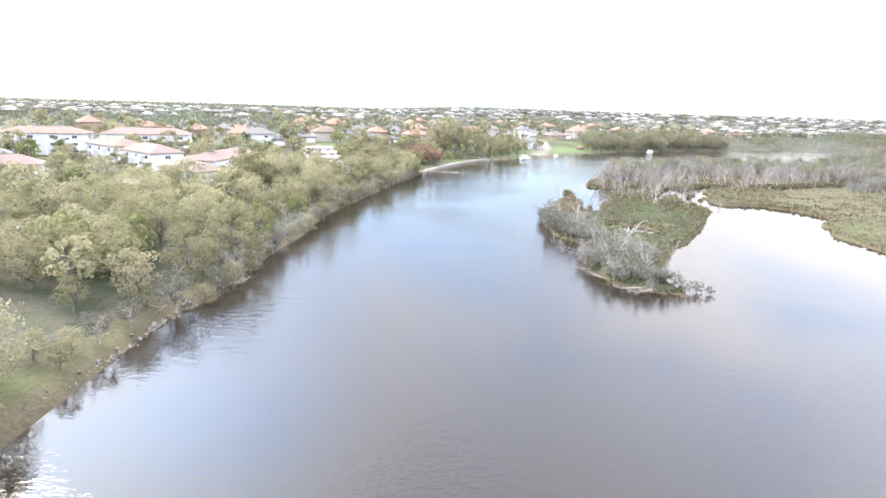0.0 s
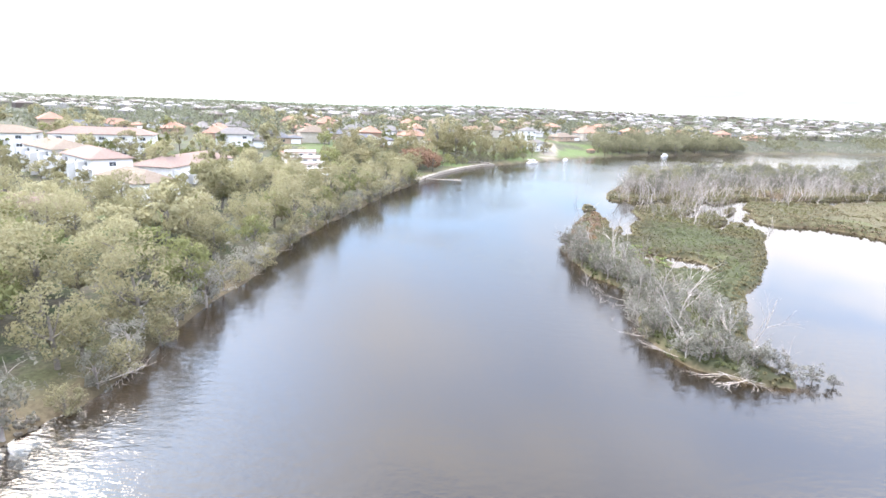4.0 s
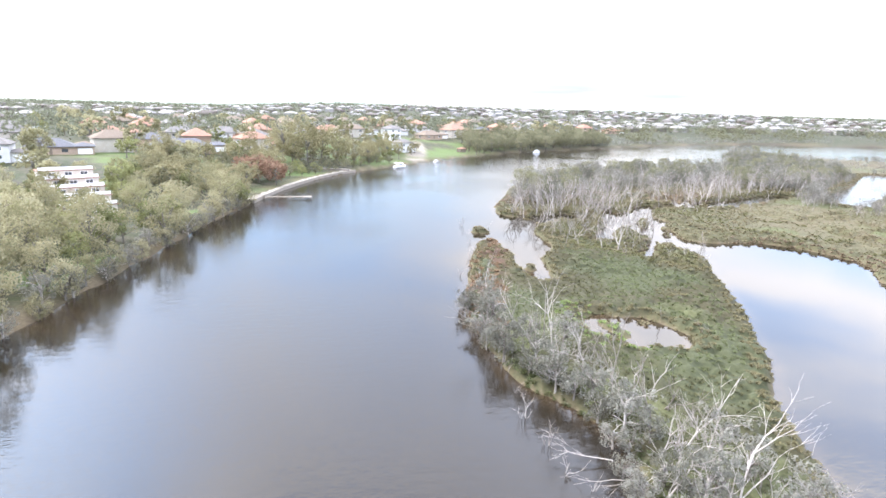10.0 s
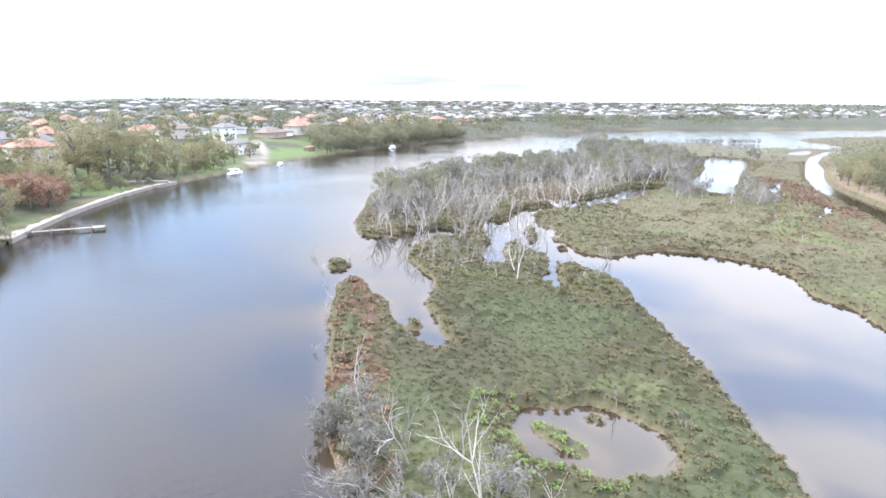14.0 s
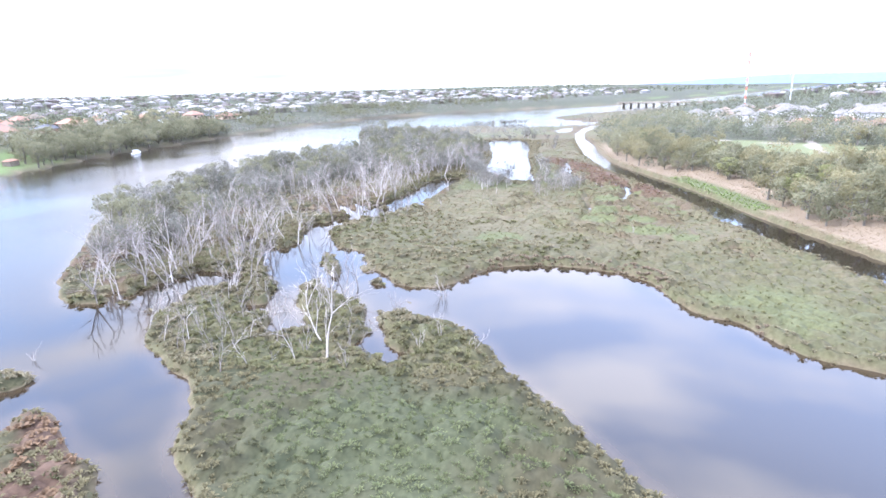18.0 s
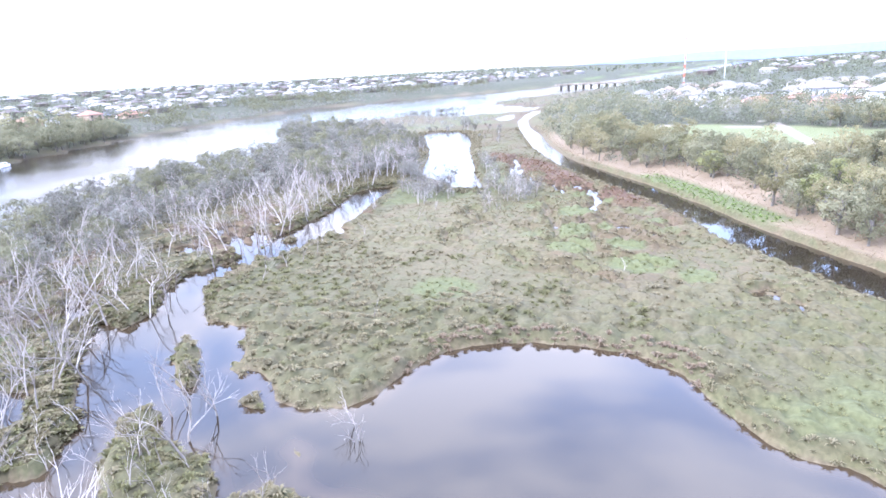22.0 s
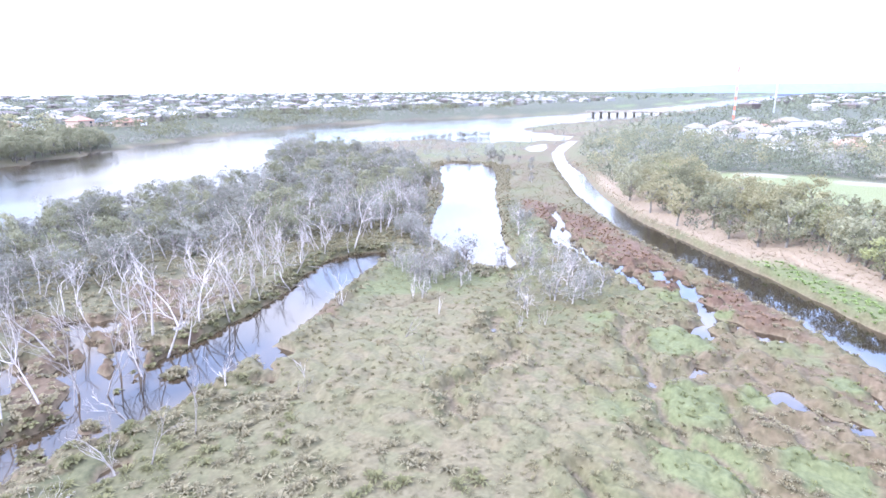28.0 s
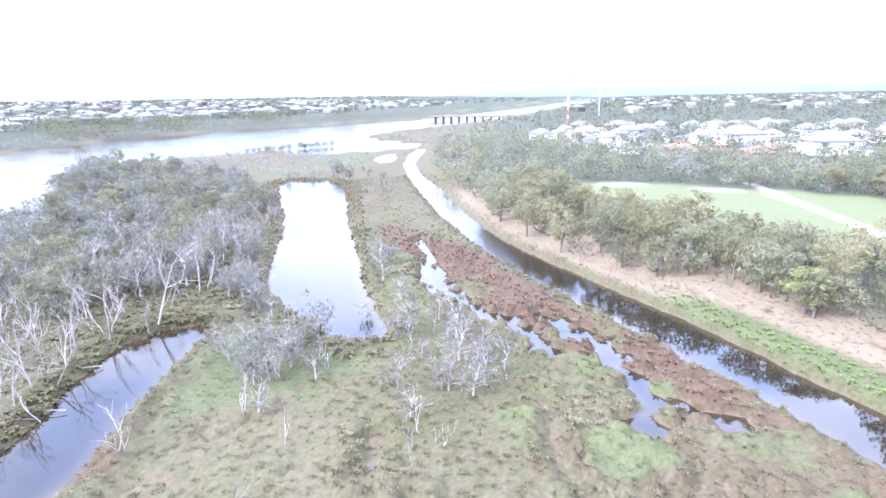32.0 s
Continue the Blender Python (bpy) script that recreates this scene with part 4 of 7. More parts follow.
MODELS = {
    "oak_near": [tree_model(15 + i, 10, 8.5, M_BARK, M_LEAF["oak"], 0.28, 46, 40, 0.24, 0.1, limbs=8, open_=1.15) for i in range(3)],
    "gum_near": [tree_model(35 + i, 11, 9, M_BARK, M_LEAF["gum"], 0.30, 42, 42, 0.24, 0.24, limbs=8, open_=1.1) for i in range(3)],
    "oak": [tree_model(11 + i, 10, 8.5, M_BARK, M_LEAF["oak"], 0.28, 38, 26, 0.34, 0.12, open_=1.15) for i in range(4)],
    "gum": [tree_model(31 + i, 11, 9, M_BARK, M_LEAF["gum"], 0.30, 36, 26, 0.34, 0.24, open_=1.1) for i in range(4)],
    "grey": [tree_model(51 + i, 6, 5.2, M_DEAD, M_LEAF["grey"], 0.16, 24, 22, 0.22, 0.18, open_=1.1, level=2, limbs=9) for i in range(4)],
    "lime": [tree_model(71 + i, 9, 8, M_BARK, M_LEAF["lime"], 0.25, 36, 26, 0.34, 0.2, open_=1.1) for i in range(2)],
    "oak_far": [tree_model(21 + i, 10, 8.5, M_BARK, M_LEAF["oak"], 0.28, 28, 24, 0.48, 0.12, limbs=3) for i in range(3)],
    "gum_far": [tree_model(41 + i, 11, 9, M_BARK, M_LEAF["gum"], 0.30, 28, 24, 0.48, 0.26, limbs=4) for i in range(3)],
    "lime_far": [tree_model(76 + i, 9, 8, M_BARK, M_LEAF["lime"], 0.25, 26, 24, 0.46, 0.22, limbs=3) for i in range(3)],
    "wood_gum": [tree_model(161 + i, 11, 9, M_BARK, M_LEAF["wood_gum"], 0.30, 36, 28, 0.33, 0.26, open_=1.1) for i in range(4)],
    "wood_oak": [tree_model(171 + i, 10, 8.5, M_BARK, M_LEAF["wood_oak"], 0.28, 38, 28, 0.32, 0.12, open_=1.15) for i in range(4)],
    "wisp": [tree_model(151 + i, 6, 5.0, M_DEAD, M_LEAF["wisp"], 0.13, 26, 9, 0.2, 0.12, open_=1.1, level=3, limbs=10) for i in range(4)],
    "rust": [tree_model(81 + i, 8, 8.5, M_BARK, M_LEAF["rust"], 0.22, 40, 15, 0.5, 0.15) for i in range(1)],
    "dead": [(dead_model(91 + i, 7.0 + (i % 3), 0.07 + 0.05 * (i % 3), 3, 0.12, (2, 5)),) for i in range(7)],
    "snag": [(dead_model(111 + i, 4.2, 0.3, 2, 0.075, (2, 4), 1 + i % 3),) for i in range(5)],
}


def shuffled(rows, seed=0):
    return rows[np.random.default_rng(seed).permutation(len(rows))]


def wood(kind, rows, name, label, category, group, seed, size=(0.8, 1.25), tall=1.0):
    rng = np.random.default_rng(seed)
    for r in rows:
        s = rng.uniform(*size)
        plant(kind, name, label, category, group, r[0], r[1], r[2] - 0.05, (s * rng.uniform(0.85, 1.15), s * rng.uniform(0.85, 1.15), s * tall * rng.uniform(0.9, 1.1)),
              rng.uniform(0, 6.28), int(rng.integers(0, 97)))


def dead_stand(name, rows, label, seed, size):
    """Dead trees too far off and too many to tell apart, joined into one mesh."""
    rng = np.random.default_rng(seed)
    vs, fs, at = [], [], 0
    shapes = []
    for (me,) in MODELS["dead"]:
        v, f = np.zeros(3 * len(me.vertices), np.float32), np.zeros(4 * len(me.polygons), np.int32)
        me.vertices.foreach_get("co", v)
        me.loops.foreach_get("vertex_index", f)
        shapes.append((v.reshape(-1, 3), f.reshape(-1, 4)))
    for r in rows:
        v, f = shapes[rng.integers(len(shapes))]
        a, k = rng.uniform(0, 6.28), rng.uniform(*size)
        turn = np.array([[math.cos(a), -math.sin(a), 0], [math.sin(a), math.cos(a), 0], [0, 0, 1]])
        vs.append(k * v @ turn.T + [r[0], r[1], r[2] - 0.05])
        fs.append(f + at)
        at += len(v)
    return tagged(new(name, fast_mesh(name, np.concatenate(vs), np.concatenate(fs), M_DEAD, True)), label, "dead trees", kind="stuff")


# west bank fringe
FRINGE = [(-62, -70), (-50, -70), (-48, -14), (-50, -6), (-62, -4), (-62, 12), (-47, 17), (-41, 45), (-38, 69), (-35, 100), (-25, 140), (-17, 172), (-7, 200), (-19, 208),
          (-36, 172), (-48, 130), (-58, 90), (-64, 45), (-66, 16)]
# kept to small trees so that the camera sees the apartment blocks
FLATS_SIGHTLINE = [(-150, 172), (-78, 112), (-60, 92), (-72, 78), (-118, 100), (-140, 140)]
rows = shuffled(scatter(FRINGE, 5.5, 1, 0.15))
rows = rows[: int(len(rows) * 0.5)]
near = (rows[:, 1] > -70) & (rows[:, 1] < 230)
wood("oak_near", rows[near][::2], "river_oak", "grey-green river oak leaning over the river bank", "tree", "river bank trees", 114, (0.65, 1.25))
wood("lime", rows[near][3::4], "bank_tree", "yellow-green leafy tree on the river bank", "tree", "river bank trees", 120, (0.6, 1.1))
wood("gum_near", rows[near][1::4], "bank_gum", "olive green gum tree on the river bank", "tree", "river bank trees", 115, (0.65, 1.25))
# taller trees between the bank and the apartment blocks
rows = scatter([(-62, 24), (-57, 60), (-54, 92), (-66, 112), (-84, 108), (-104, 84), (-124, 66), (-96, 26), (-74, 6)], 8.5, 152, 0.5, 0.8)
rows = np.concatenate([rows, scatter([(-74, 118), (-58, 112), (-44, 150), (-54, 178), (-66, 186), (-74, 150)], 8.0, 155, 0.5, 0.85)])
wood("gum_near", rows[::2], "park_gum", "tall olive gum tree in riverside parkland", "tree", "parkland trees", 153, (0.75, 1.2))
wood("oak_near", rows[1::2], "park_oak", "grey-green she-oak in riverside parkland", "tree", "parkland trees", 154, (0.7, 1.1))
rows = scatter([(-62, 15), (-58, 45), (-54, 90), (-44, 130), (-33, 172), (-40, 260), (-130, 260), (-260, 160), (-200, 30), (-90, -40)], 15, 4, 0.5, 0.85)
rows = rows[depth_in(FLATS_SIGHTLINE, rows[:, 0], rows[:, 1]) < -1]
wood("gum_far", rows[::2], "park_gum", "broad olive gum tree in parkland", "tree", "parkland trees", 5, (0.8, 1.25))
wood("lime_far", rows[1::2], "park_tree", "fresh green leafy tree on a lawn", "tree", "parkland trees", 6, (0.75, 1.2))
# low bushes that hang over the bank
rng = np.random.default_rng(26)
bank = np.array(LEFT[1:13], float)
edge_rows = []
for a, b in zip(bank[:-1], bank[1:]):
    n = max(1, int(np.hypot(*(b - a)) / 4.0))
    for k in range(n):
        p = a + (b - a) * (k + rng.random()) / n
        q = np.array([-(b - a)[1], (b - a)[0]]) / np.hypot(*(b - a))
        p = p + q * rng.uniform(-0.9, 1.0)
        if not (-12 < p[1] < 14):
            edge_rows.append((p[0], p[1], max(-0.4, float(z_at(*p)[0]) - 0.3)))
wood("oak", edge_rows[::2], "bank_bush", "low olive bush hanging over the river bank", "bush", "bank bushes", 27, (0.4, 0.62))
wood("grey", edge_rows[1::2], "bank_bush", "low grey bush hanging over the river bank", "bush", "bank bushes", 28, (0.7, 1.05))
for kind, name, label, x, y, s in (("oak", "bank_bush", "rounded green bush on the bank lawn", -53, 0, 0.34), ("grey", "bank_bush", "grey wispy shrub above the bank rocks", -51.5, 3, 0.7),
                                   ("oak", "bank_bush", "rounded green bush on the bank lawn", -52, -4, 0.36), ("oak", "bank_bush", "rounded green bush on the bank lawn", -56, -2, 0.4),
                                   ("grey", "bank_bush", "grey wispy shrub above the bank rocks", -50.5, 9, 0.6), ("gum", "bank_gum", "small gum on the bank lawn", -60, 13, 0.5),
                                   ("gum", "bank_gum", "olive gum tree on the bank lawn", -57, 21, 0.9), ("oak", "river_oak", "river oak on the bank lawn", -53, 17, 0.85),
                                   ("gum", "bank_gum", "olive gum tree on the bank lawn", -66, 22, 1.0), ("oak", "river_oak", "river oak on the bank lawn", -63, 30, 1.0),
                                   ("gum", "bank_gum", "olive gum tree on the bank lawn", -72, 34, 1.0), ("oak", "river_oak", "river oak on the bank lawn", -78, 24, 0.9)):
    plant(kind, name, label, "bush" if "bush" in name else "tree", "bank lawn plants", x, y, float(z_at(x, y)[0]), (s, s, s), x * 1.7, int(-x))
rows = scatter(FLATS_SIGHTLINE, 9, 101, 0.5, 0.8)
wood("gum_far", rows, "park_gum", "small olive tree before the apartment blocks", "tree", "parkland trees", 102, (0.5, 0.85))
# dense bush on the far bend
rows = scatter([(124, 378), (190, 421), (275, 465), (300, 488), (300, 520), (250, 515), (180, 478), (135, 440)], 8, 7, 0.2)
wood("wood_oak", rows, "bush_tree", "dark green bushland tree on the river bend", "tree", "river bend bush", 8, (0.9, 1.3))
# paperbark forest between river and creek
FOREST = [(66, 186), (80, 208), (95, 236), (120, 252), (142, 266), (176, 286), (206, 286), (245, 288), (282, 328), (337, 382), (360, 394), (345, 330), (318, 273),
          (288, 249), (254, 226), (228, 212), (214, 204), (200, 208), (184, 218), (166, 222), (140, 214), (110, 204), (86, 190)]
rows = scatter(FOREST, 5.6, 11, 0.8, 0.9)
rows = shuffled(rows)
wood("grey", rows[:235], "paperbark", "grey-green paperbark in the flooded forest", "tree", "paperbark forest", 12, (0.95, 1.45), 0.9)
wood("wood_oak", rows[290:410], "river_oak", "dull green she-oak in the flooded forest", "tree", "paperbark forest", 13, (0.55, 0.9))
DEADWOOD = [(62, 176), (76, 202), (100, 226), (140, 240), (180, 250), (230, 240), (252, 228), (226, 210), (206, 198), (188, 203), (164, 195), (140, 190), (116, 186), (96, 177), (80, 174)]
rows = scatter(DEADWOOD, 5.0, 14, -1.2, 0.9)
np.random.default_rng(14).shuffle(rows)
far_off = rows[:190, 0] + rows[:190, 1] > 335
wood("dead", rows[:190][~far_off], "dead_paperbark", "bleached dead paperbark with bare branches", "dead tree", "drowned forest", 15, (0.6, 1.15))
dead_stand("dead_forest", rows[:190][far_off], "bleached dead paperbarks standing in the far forest", 135, (0.55, 1.0))
wood("snag", rows[190:260], "dead_shrub", "bleached bare dead shrub", "dead tree", "drowned forest", 16, (0.7, 1.2))
rows = shuffled(scatter([(150, 189), (186, 202), (212, 200), (228, 213), (250, 226), (228, 236), (190, 228), (160, 212)], 4.2, 29, -0.6, 0.9))
wood("dead", rows[:70], "dead_paperbark", "bleached dead paperbark beside the creek", "dead tree", "creekside dead trees", 30, (0.6, 1.15))
wood("snag", rows[70:110], "dead_shrub", "pale bare shrub beside the creek", "dead tree", "creekside dead trees", 34, (0.7, 1.2))
rng = np.random.default_rng(81)
shore_rows = []
for (ax, ay), (bx, by) in zip(CREEK_SHORE[:-1], CREEK_SHORE[1:]):
    n = max(1, int(math.hypot(bx - ax, by - ay) / 2.3))
    for k in range(n):
        u, off = (k + rng.random()) / n, abs(rng.normal(0, 3.2)) - 0.6
        q = Vector((by - ay, ax - bx)).normalized() * off
        p = (ax + (bx - ax) * u + q.x, ay + (by - ay) * u + q.y)
        shore_rows.append((*p, max(-0.5, float(z_at(*p)[0]))))
wood("dead", [r for i, r in enumerate(shore_rows) if i % 3], "dead_paperbark", "tall bleached dead paperbark at the creek's edge", "dead tree", "creekside dead trees", 82, (0.6, 1.25))
rows = scatter([(60, 160), (66, 186), (76, 200), (100, 206), (120, 190), (100, 170), (84, 156), (72, 158)], 4.2, 83, -0.4, 0.8)
wood("dead", rows, "dead_paperbark", "bleached dead tree in flooded sedge", "dead tree", "drowned forest", 84, (0.6, 1.1))
rows = scatter([(118, 166), (126, 180), (134, 181), (142, 174), (136, 168), (124, 164)], 3.6, 85, -0.3, 0.8)
wood("dead", rows, "dead_paperbark", "bleached dead tree on the creek's marsh side", "dead tree", "creekside dead trees", 86, (0.45, 0.8))
# the island
rows = scatter([(23, 36), (33, 31), (35, 44), (35, 60), (34, 76), (31, 88), (28, 100), (24, 98), (21, 70), (20, 48)], 2.8, 17, -0.25, 0.85)
wood("grey", rows[::3], "paperbark", "grey straggly paperbark on the island shore", "tree", "island trees", 18, (0.55, 0.95))
wood("snag", rows[2::3], "dead_shrub", "pale bare shrub on the island shore", "dead tree", "island trees", 116, (0.8, 1.3))
wood("dead", rows[1::3], "dead_paperbark", "bleached dead paperbark on the island shore", "dead tree", "island trees", 19, (0.6, 1.1))
rows = scatter([(60, 132), (80, 130), (92, 134), (96, 150), (88, 154), (64, 158), (58, 145)], 3.2, 20, -0.4, 0.85)
wood("dead", rows, "dead_paperbark", "thin bleached dead tree in flooded sedge", "dead tree", "island trees", 21, (0.3, 0.62))
for i, (x, y, k) in enumerate(((143, 192, 1.5), (141, 186, 1.35), (146, 204, 1.05), (154, 190, 1.2), (139, 189, 1.3), (149, 191, 1.25), (151, 194, 1.1), (136, 187, 1.2), (158, 193, 1.1), (145, 189, 1.15), (131, 186, 1.1), (127, 185, 1.0),
                                  (72, 167, 1.2), (75, 170, 1.1), (66, 169, 1.0), (85, 179, 0.95), (80, 176, 1.1), (92, 180, 0.9), (69, 126, 1.1), (72, 130, 0.9), (86, 141, 1.05), (88, 146, 0.95), (84, 138, 1.0), (91, 147, 0.85), (90, 142, 0.9), (67, 129, 0.7), (75, 127, 0.65), (94.8, 128.8, 0.55))):
    plant("dead", "dead_paperbark", "tall bleached dead tree standing beside the inlet", "dead tree", "inlet dead trees", x, y, max(-0.4, float(z_at(x, y)[0])), (k, k, k), i * 2.3, i)
rng = np.random.default_rng(156)
for (ax, ay), (bx, by) in zip(ISLAND_WEST[10:-1], ISLAND_WEST[11:]):
    for k in range(max(1, int(math.hypot(bx - ax, by - ay) / 2.0))):
        u, off = rng.random(), rng.uniform(-0.4, 2.2)
        x, y = ax + (bx - ax) * u + off, ay + (by - ay) * u + 0.2 * off
        sc = rng.uniform(0.4, 0.75)
        kind = "grey" if rng.random() < 0.7 else "snag"
        plant(kind, "paperbark" if kind == "grey" else "dead_shrub", "low grey paperbark hanging over the river" if kind == "grey" else "bare grey shrub hanging over the river",
              "bush" if kind == "grey" else "dead tree", "island trees", x, y, max(-0.2, float(z_at(x, y)[0]) - 0.1), (sc, sc, sc * 0.9), rng.uniform(0, 6.28), int(rng.integers(0, 50)))
# drowned sticks off the island's river side, and the fallen trees at its tip
rng = np.random.default_rng(35)
for i, (x, y) in enumerate(((33, 117), (36, 123), (31, 111), (29, 116), (40, 141), (42, 150), (47, 152), (44, 160), (50, 156), (38, 133), (35, 128), (28, 106), (93, 127), (86, 138),
                            (26, 36), (20, 44), (19, 50), (20, 62), (21, 72), (22, 86), (24, 44), (22, 48), (26, 39), (20.5, 55), (19.5, 58), (29, 35), (22, 52), (20, 67), (32, 31), (35, 29.5))):
    plant("snag", "drowned_branch", "grey dead branches standing in the river", "dead tree", "drowned branches", x, y, -0.5, (0.45 + 0.3 * rng.random(),) * 3, i * 1.3, i)
for i, (x, y, a, b) in enumerate(((33, 31, 86, 160), (30, 30.5, 85, 215), (27.5, 31.5, 84, 250), (28.5, 30, 82, 300), (26, 32, 84, 20), (31, 30, 78, 120), (23, 36, 80, 265), (22, 43, 80, 285), (24, 58, 82, 275), (25, 55, 78, 240), (168, 191, 84, 200), (177, 196, 82, 240), (-46, 26, 82, 95), (-44, 31, 80, 60), (-41, 84, 82, 80))):
    ob = plant("dead", "fallen_tree", "bleached fallen tree lying in the shallows", "dead tree", "fallen trees", x, y, 0.35, (0.62, 0.62, 0.62), 0, i)
    ob.matrix_basis = pose(x, y, 0.35, a, 0, b) @ Matrix.Diagonal((0.85, 0.3, 0.78, 1))
for i, (x, y, s) in enumerate(((36.5, 30, 0.5), (38.5, 29, 0.36), (34.5, 30, 0.5), (33, 31.5, 0.55), (31, 33, 0.6), (28, 35, 0.7), (26, 37, 0.7), (24.5, 34, 0.5), (30, 36, 0.6), (33, 34.5, 0.5), (24, 56, 0.5), (25.5, 60, 0.6), (23, 53, 0.5))):
    plant("grey", "paperbark", "low grey bush at the island's tip", "bush", "island trees", x, y, max(-0.1, float(z_at(x, y)[0])), (s, s, s * 0.8), i * 1.1, i)
rng = np.random.default_rng(160)
for k in range(70):
    u = rng.uniform(0, 6.999)
    (ax, ay), (bx, by) = POND[7 + int(u)], POND[(8 + int(u)) % len(POND)]
    x, y = ax + (bx - ax) * (u % 1) - rng.uniform(0.5, 5.5), ay + (by - ay) * (u % 1) + rng.uniform(0.5, 6.5)
    if y > 183 and x < 290:
        kind = ("grey", "wisp", "dead")[k % 3]
        sc = rng.uniform(0.5, 0.9)
        plant(kind, "dead_paperbark" if kind == "dead" else "paperbark", "bleached dead paperbark beside the long pond" if kind == "dead" else "grey paperbark crowding the long pond",
              "dead tree" if kind == "dead" else "tree", "pond side trees", x, y, max(-0.2, float(z_at(x, y)[0])), (sc, sc, sc), rng.uniform(0, 6.28), k)
# shrubs at the pond's near end
for kind, pts in (("wisp", ((182.5, 172.6, 1.0), (178, 174.5, 0.9), (187, 171, 1.05), (173, 170.5, 0.6), (191, 174, 0.9), (184, 178, 0.95), (182.5, 153, 0.95), (184.5, 149.5, 0.8), (188.6, 148, 0.85),
                            (181.5, 158.5, 0.8), (190, 154, 0.95), (196, 156, 0.9), (196, 163, 0.9), (201, 160, 0.8), (176, 155, 0.6), (216, 175, 0.8), (200, 171, 0.6), (207, 168, 0.7), (224, 179, 0.9))),
                  ("grey", ((330, 238, 1.0), (338, 246, 1.1), (345, 252, 1.2), (226, 178, 0.7), (188, 175, 0.6), (192, 151, 0.55))),
                  ("snag", ((174, 153.4, 1.0), (172.8, 150.8, 0.8), (163, 177.5, 1.1), (168.8, 164.7, 0.9), (160, 164, 0.8), (154, 157, 0.7), (172.4, 172, 1.0), (167.5, 151.6, 0.6), (145, 166.5, 0.9), (139.5, 172.6, 1.0)))):
    for i, (x, y, k) in enumerate(pts):
        plant(kind, "dead_shrub" if kind == "snag" else "paperbark",
              {"wisp": "pale feathery paperbark on the marsh", "grey": "grey-green paperbark on the marsh", "snag": "bleached bare dead shrub on the marsh"}[kind],
              "dead tree" if kind == "snag" else "tree", "marsh shrubs", x, y, float(z_at(x, y)[0]), (k, k * 0.9, k), i * 1.7, i)
rows = np.concatenate([scatter([(178, 178), (186, 187), (192, 181), (190, 172), (184, 166), (178, 170)], 3.0, 87, 0.2, 0.85),
                       scatter([(180, 151), (184, 158), (196, 165), (203, 158), (194, 148), (186, 147)], 3.4, 88, 0.2, 0.85)])
wood("wisp", rows[::2], "paperbark", "pale feathery paperbark in a marsh thicket", "tree", "marsh shrubs", 89, (0.5, 0.8))
wood("snag", rows[1::2], "dead_shrub", "pale bare shrub in a marsh thicket", "dead tree", "marsh shrubs", 90, (0.6, 1.0))
rows = scatter([(320, 270), (345, 262), (362, 240), (330, 222), (300, 208), (280, 200), (300, 222), (335, 240)], 6.5, 91, 0.3, 0.5)
wood("grey", rows, "paperbark", "low grey shrub on the far marsh", "bush", "marsh shrubs", 92, (0.3, 0.6))
# trees standing in the shallows off the far point
rng = np.random.default_rng(183)
for k in range(26):
    u = k / 26
    x, y = 428 + 56 * u + rng.normal(0, 2.5), 352 - 26 * u + rng.normal(0, 3)
    s = rng.uniform(0.45, 0.85)
    plant("grey", "melaleuca", "grey tree standing in the river shallows", "tree", "shallows trees", x, y, -0.3, (s,) * 3, k * 1.7, k)
# drowned trunks standing over the inlet's tussocks
rows = shuffled(scatter(INLET_LAND, 2.6, 190, 0.0), 191)
rng = np.random.default_rng(192)
for k, r in enumerate(rows[:70]):
    s = rng.uniform(0.35, 0.8)
    plant("snag" if k % 3 else "dead", "dead_shrub" if k % 3 else "dead_sapling", "slim bleached dead trunk among inlet tussocks" if k % 3 else "pale branching dead sapling among inlet tussocks", "dead tree", "inlet trunks", r[0], r[1], r[2] - 0.1,
          ((s if k % 3 else 0.6 * s) * 1.2,) * 3, k * 1.3, k)
# lone trunks on the marsh
for i, (x, y, s) in enumerate(((114, 141, 0.5), (143, 165, 0.45), (171, 153, 0.4), (142, 116, 0.5), (93, 127, 0.5), (51, 87, 0.5), (53, 80, 0.5), (77, 119, 0.45), (83, 128, 0.45))):
    plant("snag", "dead_shrub", "slim bleached dead trunk standing alone", "dead tree", "lone trunks", x, y, float(z_at(x, y)[0]), (s * 1.3,) * 3, i * 2.1, i)
# woods behind the reed bank
rows = scatter(WOODS_EDGE, 5.5, 22, 0.5)
keep = (depth_in(PARK, rows[:, 0], rows[:, 1]) < -2) & (depth_in(EAST_SUBURB, rows[:, 0], rows[:, 1]) < -3) & (rows[:, 0] < 470) & (rows[:, 1] > -20)
rows = rows[keep & (depth_in(WOODS_EDGE, rows[:, 0], rows[:, 1]) > 2.6)]
# low trees where taller ones would hide the lawn from the camera
rim = depth_in(PARK_SIGHTLINE, rows[:, 0], rows[:, 1]) > 0
wood("gum_far", rows[rim], "verge_tree", "small olive tree kept low in the view to the park", "tree", "park verge trees", 93, (0.3, 0.52))
rows = rows[~rim]
order = np.argsort(np.hypot(rows[:, 0] - 180, rows[:, 1] - 110))
rows = rows[order]
rows[:410] = shuffled(rows[:410])
wood("lime", rows[:26], "woodland_tree", "pale yellow-green tree in dense woodland", "tree", "east woodland", 121, (0.6, 0.85))
wood("wood_gum", rows[40:210], "woodland_gum", "olive green gum tree in dense woodland", "tree", "east woodland", 23, (0.6, 0.95), 1.05)
WOODS_REST = rows[410:]
wood("wood_oak", rows[210:410], "woodland_oak", "grey-green she-oak in dense woodland", "tree", "east woodland", 24, (0.55, 0.9), 1.05)

